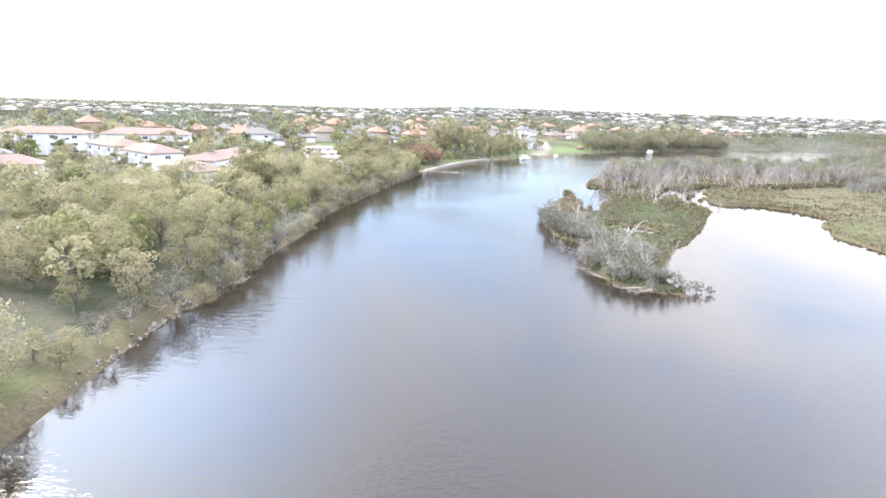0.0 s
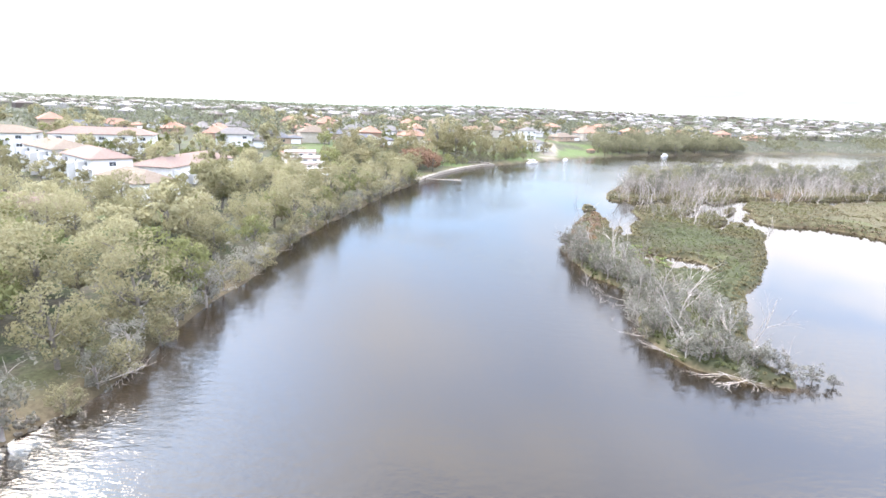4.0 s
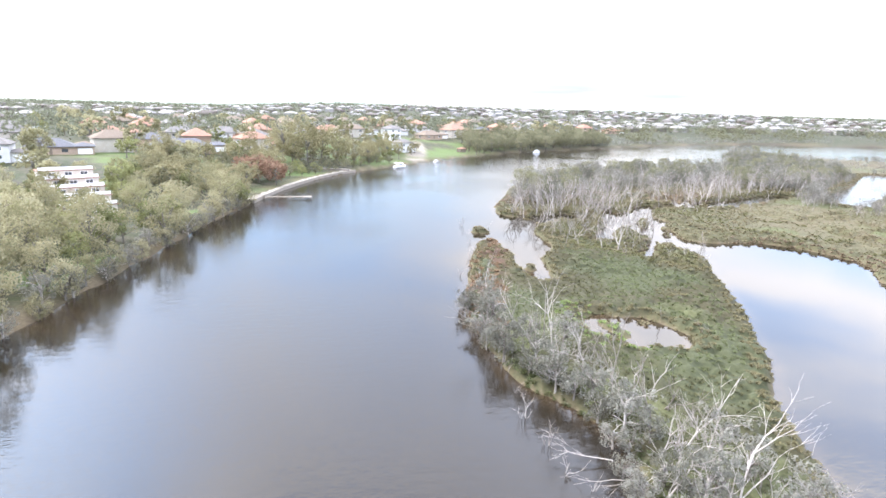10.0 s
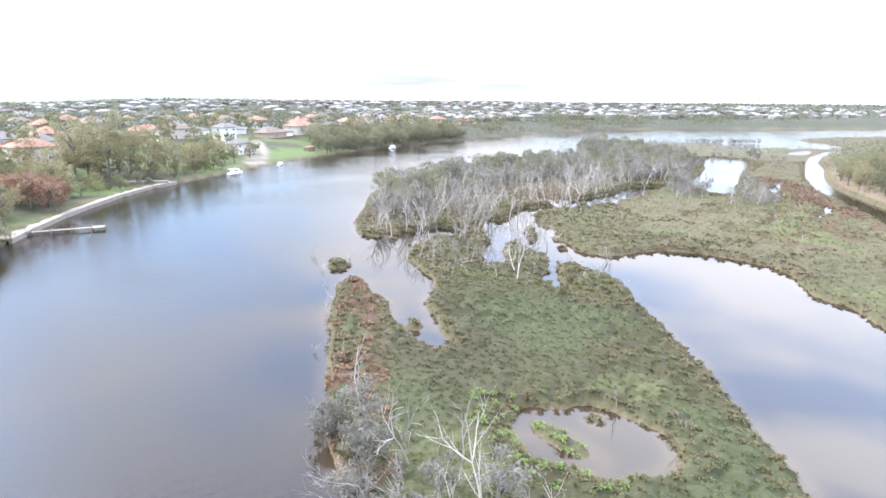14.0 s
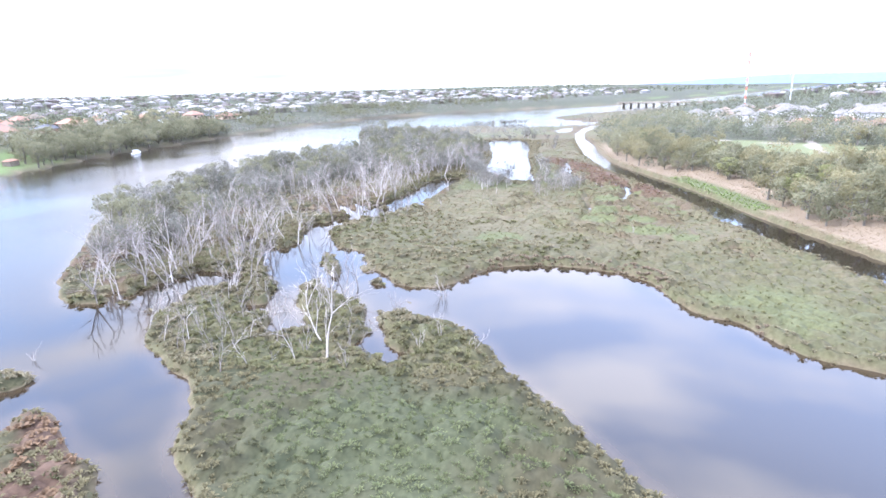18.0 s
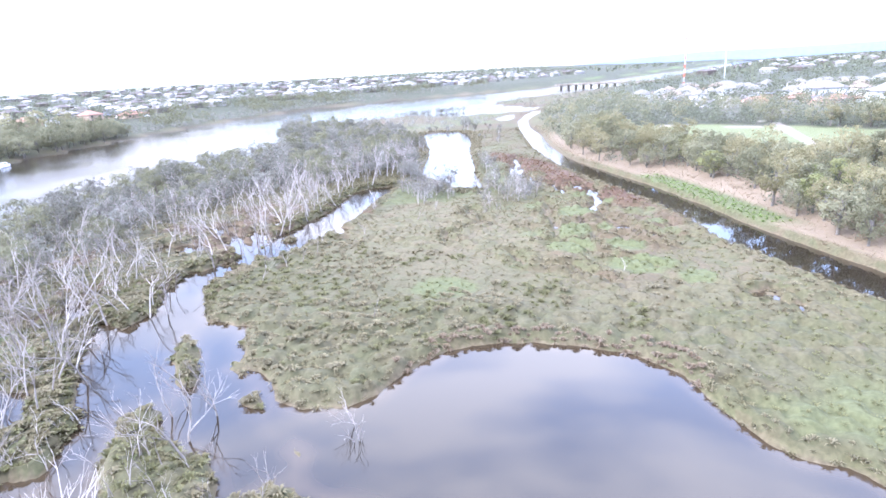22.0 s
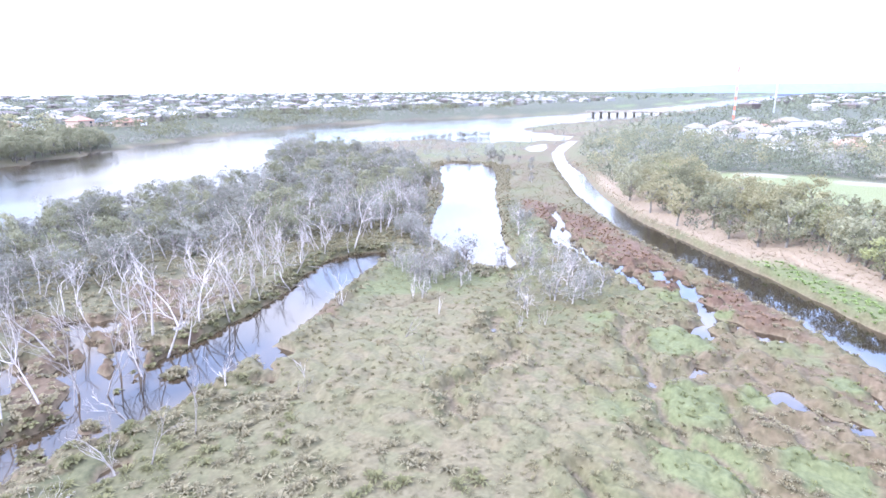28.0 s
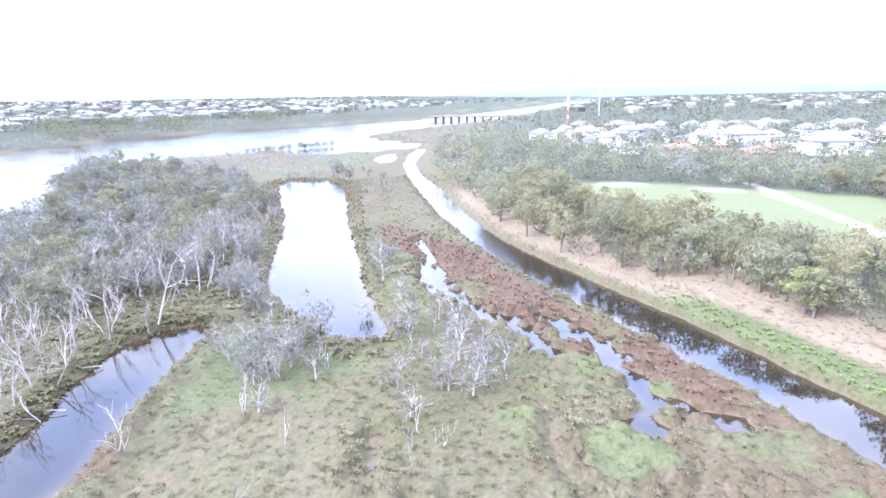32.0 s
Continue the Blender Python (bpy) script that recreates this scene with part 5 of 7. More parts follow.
# ---- sedge and grass ----
def tussocks(name, rows, mat, label, radius=0.7, height=0.6, blades=14, seed=0, wide=0.2):
    """Mounds of blades, joined into one mesh: a spray of bent pointed leaves for each tuft."""
    rng = np.random.default_rng(seed)
    n = len(rows)
    s = rng.uniform(0.6, 1.35, (n, 1))
    t = (np.arange(blades)[None] * 2.39996 + rng.uniform(0, 6.28, (n, 1))) + rng.normal(0, 0.3, (n, blades))
    lean = np.sqrt((np.arange(blades)[None] + 0.5) / blades) * rng.uniform(0.75, 1.2, (n, blades))
    c = rows[:, None, :3]
    out = np.stack([np.cos(t), np.sin(t), 0 * t], -1)
    side = np.stack([-np.sin(t), np.cos(t), 0 * t], -1)
    r, h = radius * s[..., None], height * s[..., None]
    up = np.array([0, 0, 1.0])
    root = c + out * lean[..., None] * r * 0.35 - up * 0.12
    mid = c + out * lean[..., None] * r * 0.75 + up * h * (1.0 - 0.35 * lean[..., None] ** 2)
    tip = c + out * lean[..., None] * r * 1.25 + up * h * (1.0 - 0.75 * lean[..., None] ** 2)
    w = side * r * wide
    v = np.stack([root - w, root + w, mid + w * 1.2, tip, mid - w * 1.2], 2).reshape(-1, 3)
    k = np.arange(n * blades)[:, None] * 5
    faces = np.concatenate([(k + [0, 1, 2])[:, None], (k + [0, 2, 4])[:, None], (k + [4, 2, 3])[:, None]], 1).reshape(-1, 3)
    return tagged(new(name, fast_mesh(name, v, faces, mat)), label, "grass", kind="stuff")


MARSH = [(88, 60), (96, 128), (92, 140), (104, 158), (112, 176), (150, 178), (192, 192), (190, 170), (210, 176), (262, 207), (300, 226), (330, 244), (350, 222),
         (276, 184), (226, 152), (193, 123), (157, 98), (132, 75), (115, 60)]
rows = scatter(MARSH, 1.0, 30, 0.02)
near_edge = (rows[:, 4] < 2.0) | (rows[:, 4] < -3 + 10 * fbm(rows[:, 0] / 9, rows[:, 1] / 9, 33, 2))
redz = depth_in(RED_BED, rows[:, 0], rows[:, 1]) + 4 * (fbm(rows[:, 0] / 6, rows[:, 1] / 6, 44, 2) - 0.55) > 0
redz &= fbm(rows[:, 0] / 2.5, rows[:, 1] / 2.5, 105, 2) > 0.46
redz &= (rows[:, 4] > 1.1) & (rows[:, 0] + 24 * (fbm(rows[:, 0] / 5, rows[:, 1] / 5, 171, 2) - 0.5) > 184)
rng = np.random.default_rng(143)
rim = (line_dist(LAKE_SHORE[6:], rows[:, 0], rows[:, 1], False) < 4) & (rows[:, 4] < 1.2 + 2.2 * fbm(rows[:, 0] / 5, rows[:, 1] / 5, 144, 2)) & (rows[:, 0] > 98)
rim &= (fbm(rows[:, 0] / 9, rows[:, 1] / 9, 145, 2) > 0.36) & ((rows[:, 0] > 104) | (rows[:, 1] < 125)) & (rows[:, 1] < 131)
tussocks("shore_rush", rows[rim], M_RUSH, "brown rushes fringing the lake shore", 0.6, 0.3, 26, 146, 0.08)
keep = ~rim & ((rng.random(len(rows)) < 0.6) | near_edge | redz)
rows, near_edge, redz = rows[keep], near_edge[keep], redz[keep]
beds = np.zeros(len(rows), bool)
for cx, cy, r in GREEN_BEDS:
    beds |= np.hypot(rows[:, 0] - cx, rows[:, 1] - cy) < r * 1.05
brown = ~beds & (fbm(rows[:, 0] / 9, rows[:, 1] / 9, 94, 3) > 0.57)
beige = ~beds & ~brown & (fbm(rows[:, 0] / 20, rows[:, 1] / 20, 106, 3) > 0.56) & (rows[:, 0] > 118) & (rows[:, 4] > 3)
tussocks("beige_sedge", rows[beige & ~redz], M_BEIGE, "beige dry sedge covering the open marsh", 0.45, 0.1, 9, 107, 0.1)
brown |= beige
tussocks("green_sedge", rows[beds], M_FRESH, "fresh green low sedge in rounded patches", 0.45, 0.1, 9, 95, 0.1)
tussocks("brown_sedge", rows[brown & ~beige & ~redz], M_BROWN, "brown sedge clumps on the marsh", 0.5, 0.13, 11, 96, 0.1)
redz, near_edge, rows = redz[~beds & (redz | ~brown)], near_edge[~beds & (redz | ~brown)], rows[~beds & (redz | ~brown)]
tussocks("sedge", rows[~near_edge & ~redz], M_TUSS, "low grey-green sedge covering the marsh", 0.45, 0.1, 9, 31, 0.1)
tussocks("straw_tussock", rows[near_edge & ~redz], M_STRAW, "straw-coloured tussocks along the marsh edge", 0.55, 0.2, 16, 32, 0.09)
tussocks("samphire", rows[redz], M_RED, "rust-red samphire beside the side creek", 0.5, 0.24, 14, 33, 0.1)
rows = np.concatenate([scatter(ISLAND + ISLAND_WEST, 0.95, 34, 0.0), scatter(ISLET, 0.95, 80, 0.1)])
rows = rows[np.hypot(rows[:, 0] - 42.6, (rows[:, 1] - 86) * 0.35) > 2.0]
edge = (rows[:, 4] < 2.6) | (fbm(rows[:, 0] / 12, rows[:, 1] / 12, 35, 2) > 0.66)
west = line_dist([(24, 92), (27, 103), (36, 122), (43, 138)], rows[:, 0], rows[:, 1], False) < 9 * (fbm(rows[:, 0] / 4, rows[:, 1] / 4, 127, 2) - 0.08)
west &= fbm(rows[:, 0] / 3, rows[:, 1] / 3, 128, 2) > 0.42
dark = ~edge & ~west & (fbm(rows[:, 0] / 15, rows[:, 1] / 15, 97, 2) > 0.5)
tussocks("island_brown_sedge", rows[dark], M_DARK, "dark brown-green sedge on the island", 0.5, 0.17, 12, 98, 0.1)
tussocks("island_sedge", rows[~edge & ~west & ~dark & (rows[:, 4] > 0)], M_ISLE, "dense green sedge on the island", 0.5, 0.14, 12, 36, 0.1)
river_side = rows[:, 0] < 27 + 4 * fbm(rows[:, 0] / 5, rows[:, 1] / 5, 157, 2)
tussocks("island_edge_sedge", rows[edge & ~west & river_side], M_ISLE, "dark green sedge on the island's river shore", 0.6, 0.26, 16, 158, 0.1)
edge &= ~river_side
tussocks("island_tussock", rows[edge & ~west], M_BROWN, "olive and straw tussocks fringing the island", 0.55, 0.26, 16, 37, 0.1)
tussocks("island_samphire", rows[west], M_RED, "brown-red samphire on the island's river side", 0.65, 0.3, 9, 38, 0.18)
rows = scatter([(75, 155), (60, 170), (66, 190), (95, 226), (140, 240), (180, 240), (215, 212), (235, 214), (250, 222), (212, 200), (200, 190), (192, 196), (186, 202), (164, 192), (142, 187), (117, 183), (99, 172), (88, 153)], 1.7, 39, -0.1)
tussocks("forest_sedge", rows, M_STRAW, "brown-green sedge under the dead trees", 0.8, 0.3, 12, 40, 0.13)
rows = scatter([(58, 150), (58, 188), (130, 200), (200, 206), (198, 188), (150, 180), (110, 164), (92, 150)], 0.9, 147, 0.0)
rows = rows[(rows[:, 4] < 3.0) & (line_dist(CREEK_SHORE, rows[:, 0], rows[:, 1], False) < 6)]
tussocks("creek_sedge", rows[::2], M_BROWN, "brown-green sedge mounds along the creek", 0.7, 0.35, 11, 148, 0.17)
tussocks("creek_grass", rows[1::2], M_TUSS, "grey-green sedge along the creek", 0.7, 0.3, 11, 149, 0.17)
rows = scatter(MARSH, 1.75, 193, 0.3)
rows = rows[(rows[:, 0] < 142) & (rows[:, 1] > 108) & (fbm(rows[:, 0] / 13, rows[:, 1] / 13, 194, 3) > 0.36 + 0.22 * step(112, 142, rows[:, 0]))]
pick = fbm(rows[:, 0] / 7, rows[:, 1] / 7, 195, 2) > 0.5
tussocks("marsh_mound", rows[pick], M_STRAW, "rounded straw-olive sedge mounds beside the inlet", 0.8, 0.32, 26, 196, 0.08)
tussocks("marsh_tussock", rows[~pick], M_TUSS, "rounded grey-green sedge mounds beside the inlet", 0.75, 0.3, 26, 197, 0.08)
rows = scatter(INLET_LAND, 1.25, 186, 0.05)
pick = fbm(rows[:, 0] / 6, rows[:, 1] / 6, 187, 2) > 0.5
tussocks("inlet_tussock", rows[pick], M_STRAW, "rounded olive tussocks crowding the inlet shores", 0.75, 0.42, 22, 188, 0.09)
tussocks("inlet_sedge", rows[~pick], M_TUSS, "grey-green sedge along the flooded inlet", 0.7, 0.36, 18, 189, 0.09)
ring = rounded(POND)
rows = scatter([(185, 160), (205, 172), (262, 200), (336, 236), (338, 270), (322, 276), (285, 250), (250, 228), (205, 203), (188, 178)], 1.6, 108, 0.0)
d = -depth_in(ring, rows[:, 0], rows[:, 1])
rows = rows[(d > 0) & (d < 7)]
tussocks("pond_sedge", rows, M_STRAW, "olive sedge fringing the long pond", 0.85, 0.4, 9, 109, 0.18)
rows = scatter([(192, 194), (206, 196), (230, 212), (252, 226), (230, 232), (200, 222), (180, 208), (184, 200)], 1.6, 112, 0.0)
tussocks("bank_sedge", rows, M_BROWN, "brown-green sedge between creek and forest", 0.85, 0.4, 9, 113, 0.18)
rows = np.concatenate([scatter([(cx - r, cy - r), (cx + r, cy - r), (cx + r, cy + r), (cx - r, cy + r)], 0.85, 110 + int(cx), 0.05) for cx, cy, r in MOUNDS])
tussocks("mound_sedge", rows, M_STRAW, "rounded sedge tussocks standing in the water", 0.65, 0.42, 22, 111, 0.09)
rows = scatter(EAST_BANK[:14] + [(300, 150), (255, 160), (245, 140), (230, 122), (212, 108), (190, 98), (150, 55)], 1.1, 41, 0.6)
rows = rows[(rows[:, 5] < 19) & (rows[:, 0] > 120)]
weedy = (rows[:, 5] < 5.0) & (rows[:, 0] > 176) & (rows[:, 0] < 218)
tussocks("reed_bed", rows[~weedy], M_REED, "pale pinkish dry reed bed on the bank", 0.5, 0.07, 9, 42, 0.09)
tussocks("bank_weeds", rows[weedy], M_WEED, "fresh green weeds along the channel bank", 0.5, 0.2, 14, 43, 0.11)
rows = scatter([(36, 80), (44, 76), (46, 92), (40, 97), (36, 92)], 0.9, 75, 0.05, 0.8)
tussocks("pond_weeds", rows, M_WEED, "bright green water weeds round the island pond", 0.5, 0.25, 16, 76, 0.1)

# ---- houses ----
M_WALL = [surface("cream_stucco", (0.36, 0.325, 0.27), (0.50, 0.465, 0.41), 0.6, 0.8, 0.1, per="object"), surface("white_stucco", (0.50, 0.495, 0.48), (0.64, 0.63, 0.615), 0.6, 0.8, 0.1),
          surface("pale_brick", (0.24, 0.17, 0.12), (0.38, 0.29, 0.22), 1.2, 0.85, 0.3, per="object")]
M_ROOF = {"terracotta": surface("terracotta_tiles", (0.19, 0.105, 0.075), (0.29, 0.175, 0.13), 1.5, 0.9, 0.5, spec=0.08), "grey": surface("grey_roof_tiles", (0.07, 0.07, 0.078), (0.14, 0.14, 0.148), 1.5, 0.9, 0.5, spec=0.08),
          "pale": surface("pale_roof_sheeting", (0.098, 0.09, 0.084), (0.18, 0.168, 0.157), 0.8, 0.9, 0.2, spec=0.1), "pink": surface("faded_pink_roof_tiles", (0.15, 0.102, 0.084), (0.216, 0.162, 0.138), 1.5, 0.9, 0.5, spec=0.08), "tan": surface("tan_roof_tiles", (0.122, 0.094, 0.072), (0.194, 0.158, 0.126), 1.5, 0.9, 0.5, spec=0.08)}
M_PANE = surface("dark_window_glass", (0.03, 0.035, 0.04), (0.06, 0.07, 0.08), 0.5, 0.08, 0, spec=0.5)
M_FRAME = surface("white_frame_paint", (0.66, 0.66, 0.65), (0.80, 0.80, 0.79), 2.0, 0.5, 0)
M_TIMBER = surface("weathered_timber", (0.12, 0.098, 0.075), (0.25, 0.21, 0.165), 2.0, 0.85, 0.4, stain=(0.15, 0.12, 0.09))
M_CONC = surface("pale_concrete", (0.16, 0.138, 0.112), (0.255, 0.225, 0.187), 0.7, 0.85, 0.3, stain=(0.13, 0.112, 0.09))
M_ROCK = surface("limestone_rock", (0.10, 0.085, 0.065), (0.22, 0.195, 0.155), 1.2, 0.9, 0.6, per="object")
M_STEEL = surface("galvanised_steel", (0.45, 0.46, 0.47), (0.62, 0.62, 0.63), 2.0, 0.45, 0.05, metal=0.6)
M_REDP = surface("red_mast_paint", (0.50, 0.10, 0.06), (0.66, 0.17, 0.10), 2.0, 0.5, 0.05)
M_BOAT = surface("white_gelcoat", (0.72, 0.72, 0.72), (0.86, 0.86, 0.85), 0.8, 0.25, 0, spec=0.5)
M_TYRE = surface("black_rubber", (0.015, 0.015, 0.015), (0.035, 0.035, 0.035), 4.0, 0.8, 0.1)
M_CAR = [surface("white_car_paint", (0.72, 0.72, 0.72), (0.82, 0.82, 0.81), 1.0, 0.25, 0, spec=0.6), surface("silver_car_paint", (0.42, 0.43, 0.44), (0.52, 0.53, 0.54), 1.0, 0.3, 0, metal=0.5),
         surface("dark_car_paint", (0.03, 0.035, 0.05), (0.06, 0.065, 0.08), 1.0, 0.25, 0, spec=0.6)]


def hip(bm, x0, y0, x1, y1, z, rise, over=0.6, thick=0.22):
    """A hipped roof with eaves of some thickness."""
    x0, y0, x1, y1 = x0 - over, y0 - over, x1 + over, y1 + over
    h = min(x1 - x0, y1 - y0) / 2
    if x1 - x0 >= y1 - y0:
        r = [(x0 + h, (y0 + y1) / 2), (x1 - h, (y0 + y1) / 2)]
    else:
        r = [((x0 + x1) / 2, y0 + h), ((x0 + x1) / 2, y1 - h)]
    if abs(r[0][0] - r[1][0]) + abs(r[0][1] - r[1][1]) < 0.2:
        r[1] = (r[0][0] + 0.1, r[0][1] + 0.1)
    e = [bm.verts.new((x, y, z)) for x, y in ((x0, y0), (x1, y0), (x1, y1), (x0, y1))]
    b = [bm.verts.new((v.co.x, v.co.y, z - thick)) for v in e]
    a, c = (bm.verts.new((x, y, z + rise)) for x, y in r)
    if x1 - x0 >= y1 - y0:
        fs = [(e[0], e[1], c, a), (e[1], e[2], c), (e[2], e[3], a, c), (e[3], e[0], a)]
    else:
        fs = [(e[0], e[1], a), (e[1], e[2], c, a), (e[2], e[3], c), (e[3], e[0], a, c)]
    fs += [(b[i], b[(i + 1) % 4], e[(i + 1) % 4], e[i]) for i in range(4)] + [(b[3], b[2], b[1], b[0])]
    for f in fs:
        bm.faces.new(f)


def add_window(parent, x, y, z, w, h, face, panes=True):
    """A window on a wall that faces +-x or +-y: frame proud of the wall, with its pane."""
    turn = {"-y": 0, "+x": 90, "+y": 180, "-x": 270}[face]
    t = 0.09
    bm = boxes((-w / 2, -0.05, 0, w / 2, 0.05, h)) if not panes else boxes((-w / 2, -0.05, 0, w / 2, 0.05, t), (-w / 2, -0.05, h - t, w / 2, 0.05, h), (-w / 2, -0.05, t, -w / 2 + t, 0.05, h - t), (w / 2 - t, -0.05, t, w / 2, 0.05, h - t),
               (-0.03, -0.045, t, 0.03, 0.045, h - t))
    win = part("window", bm, M_FRAME, parent)
    win.matrix_basis = pose(x, y, z, 0, 0, turn)
    if not panes:
        win.data.materials.clear()
        win.data.materials.append(M_PANE)
        return win
    part("pane", boxes((-w / 2 + t, -0.02, t, w / 2 - t, 0.03, h - t)), M_PANE, win, "dark glass pane")
    return win


def house(name, m, label, w, d, storeys, wall, roof, wing=0, seed=0, category="house", group="", fine=True):
    """A house: walls on a footing, hipped roof with eaves, windows, door; a lower wing where given."""
    ob = thing(name, m, label, category, group)
    hgt = 2.8 * storeys
    rows = [(-w / 2, -d / 2, -1.6, w / 2, d / 2, hgt)]
    rf = bmesh.new()
    hip(rf, -w / 2, -d / 2, w / 2, d / 2, hgt + 0.2, min(w, d) * 0.29)
    if wing:
        rows.append((w / 2 + 0.01, -d / 2 + 1, -1.6, w / 2 + wing, d / 2 - 2, 2.8))
        hip(rf, w / 2 - 1.2, -d / 2 + 1, w / 2 + wing, d / 2 - 2, 3.0, 1.4)
    part("wall", boxes(*rows), wall, ob)
    part("roof", rf, roof, ob)
    part("door", boxes((-0.5, -d / 2 - 0.06, 0.02, 0.5, -d / 2 + 0.02, 2.1)), M_TIMBER, ob, "timber front door")
    for s in range(storeys):
        z = 0.9 + 2.8 * s
        xs = (-w * 0.3, w * 0.3) if fine else (-w * 0.28, w * 0.28)
        for x in xs:
            add_window(ob, x, -d / 2 - 0.02, z, 2.0, 1.3, "-y", fine)
            if fine:
                add_window(ob, x, d / 2 + 0.02, z, 1.8, 1.3, "+y")
        if fine:
            add_window(ob, -w / 2 - 0.02, 0, z, 1.8, 1.3, "-x")
    if wing:
        part("garage_door", boxes((w / 2 + 0.6, -d / 2 + 0.92, 0.02, w / 2 + wing - 0.6, -d / 2 + 1.04, 2.2)), M_FRAME, ob, "white panelled garage door")
    return ob


def put_at(x, y, turn=0.0, dz=0.0):
    return pose(x, y, float(z_at(x, y)[0]) + dz, 0, 0, turn)


# houses by the river that stand out
house("house", put_at(-12, 325, 25, -0.2), "two-storey cream house with an orange tiled roof", 15, 11, 2, M_WALL[0], M_ROOF["terracotta"], 7)
house("house", put_at(-42, 300, 12, -0.2), "long low brick house with a grey roof", 24, 10, 1, M_WALL[2], M_ROOF["grey"], 8)
house("house", put_at(22, 404, 20, -0.2), "low house with a wide blue-grey roof", 20, 12, 1, M_WALL[2], M_ROOF["grey"], 8)
house("house", put_at(50, 430, 15, 0), "two-storey cream house with a tan roof", 20, 11, 2, M_WALL[0], M_ROOF["tan"], 0)
house("house", put_at(76, 412, 38, 0), "three-storey white house with a pale roof", 10, 9, 3, M_WALL[1], M_ROOF["pale"], 0)
house("house", put_at(76, 376, 38, -0.4), "white two-storey house above the river lawn", 11, 8, 2, M_WALL[1], M_ROOF["pale"], 5)
house("house", put_at(112, 446, 35, 0), "pale brick house at the top of a sandy lot", 20, 11, 1, M_WALL[2], M_ROOF["tan"], 8)
house("house", put_at(140, 470, 35, 0), "cream house with a terracotta roof", 22, 12, 2, M_WALL[0], M_ROOF["terracotta"], 8)
house("house", put_at(-96, 250, 10, 0), "white house with a pale roof among trees", 16, 10, 2, M_WALL[1], M_ROOF["pale"], 6)

def terraces(m):
    """White units that step down a slope, each with a tiled terrace, rail and windows."""
    ob = thing("terraced_units", m, "cream terraced apartment units stepping down towards the river", "apartment building")
    for k in range(5):
        h, y = 9.0 - 1.6 * k, -5.0 * k
        blk = part("unit", boxes((-6, y - 5 + 0.003, -3, 6, y, h), bevel=0.06), M_WALL[0], ob)
        part("roof", boxes((-6.3, y - 5.3, h + 0.004, 6.3, y + 0.0, h + 0.18), bevel=0.03), M_ROOF["terracotta"], blk, "pinkish tiled canopy")
        part("rail", boxes((-6, y - 5.02, h + 0.2, 6, y - 4.94, h + 1.0)), M_FRAME, blk)
        for x in (-3.2, 0.4, 3.9):
            add_window(ob, x, y - 5.02, h - 1.45, 1.7, 1.15, "-y")
        add_window(ob, 6.02, y - 2.5, h - 2.2, 2.0, 1.4, "+x")
        if h > 5:
            add_window(ob, 6.02, y - 2.5, h - 5.0, 2.0, 1.4, "+x")
    add_window(ob, 0, -25.02, 0.9, 3.0, 1.4, "-y")


terraces(put_at(-56, 192, 27))

# the town beyond: models first, then copies
TOWN = []
for i, (w, d, st, wa, ro, wi) in enumerate(((17, 11, 1, 2, "terracotta", 7), (15, 11, 2, 0, "tan", 6), (18, 12, 1, 1, "pale", 7), (16, 10, 1, 2, "grey", 6), (14, 12, 2, 2, "terracotta", 0), (19, 11, 1, 0, "pale", 6), (21, 13, 2, 1, "pale", 6), (18, 14, 2, 1, "pale", 5))):
    TOWN.append((f"{('pale brick', 'cream', 'white', 'brick', 'brick', 'cream', 'large white', 'tall white')[i]} house with a {ro} roof in a leafy suburb", w, d, st, M_WALL[wa], M_ROOF[ro], wi))
BUILT = {}


def town(rows, group, seed, kinds=(0, 1, 2, 3, 4, 5)):
    rng = np.random.default_rng(seed)
    for r in rows:
        i = int(rng.choice(kinds))
        m = pose(r[0], r[1], r[2], 0, 0, float(rng.choice((20, 110, 200, 290)) + rng.normal(0, 8)))
        if i not in BUILT:
            la, w, d, st, wa, ro, wi = TOWN[i]
            BUILT[i] = house("suburban_house", m, la, w, d, st, wa, ro, wi, i, group=group, fine=False)
        else:
            tagged(copy_thing(BUILT[i], m), group=group).scale *= 0.72 if group == "east suburb" else 1.0


rows = scatter([(-400, 330), (-60, 260), (-20, 355), (40, 450), (110, 475), (190, 500), (300, 560), (420, 610), (560, 640), (740, 610), (900, 540), (1000, 700), (600, 1000), (200, 1000), (-200, 800)], 36, 50, 3, 0.95)
rows = rows[np.argsort(np.hypot(0.75 * (rows[:, 0] - 200), rows[:, 1] - 340))]
town(rows[:80], "north suburb", 51)
rows = scatter(EAST_SUBURB, 20, 52, 3, 0.9)
rows = rows[np.argsort(np.hypot(rows[:, 0] - 390, rows[:, 1] - 100))]
town(rows[:80], "east suburb", 53, (6, 2, 5, 1, 3, 0, 7))

# garden trees on the slope above the river path, then between the houses
rows = scatter([(-48, 215), (-16, 218), (-6, 258), (8, 282), (40, 306), (72, 345), (84, 372), (70, 400), (30, 390), (0, 350), (-50, 335)], 9.5, 47, 4.0, 0.85)
rows = rows[line_dist([(-12, 325), (-42, 300)], rows[:, 0], rows[:, 1], False) > 9]
wood("wood_gum", rows[::3], "garden_gum", "dark olive gum tree on a riverside slope", "tree", "garden trees", 48, (0.6, 1.15))
wood("lime_far", rows[1::3], "garden_tree", "leafy green garden tree above the river", "tree", "garden trees", 49, (0.45, 0.8))
wood("oak_far", rows[2::3], "garden_oak", "dull green tree above the river", "tree", "garden trees", 46, (0.4, 0.8))
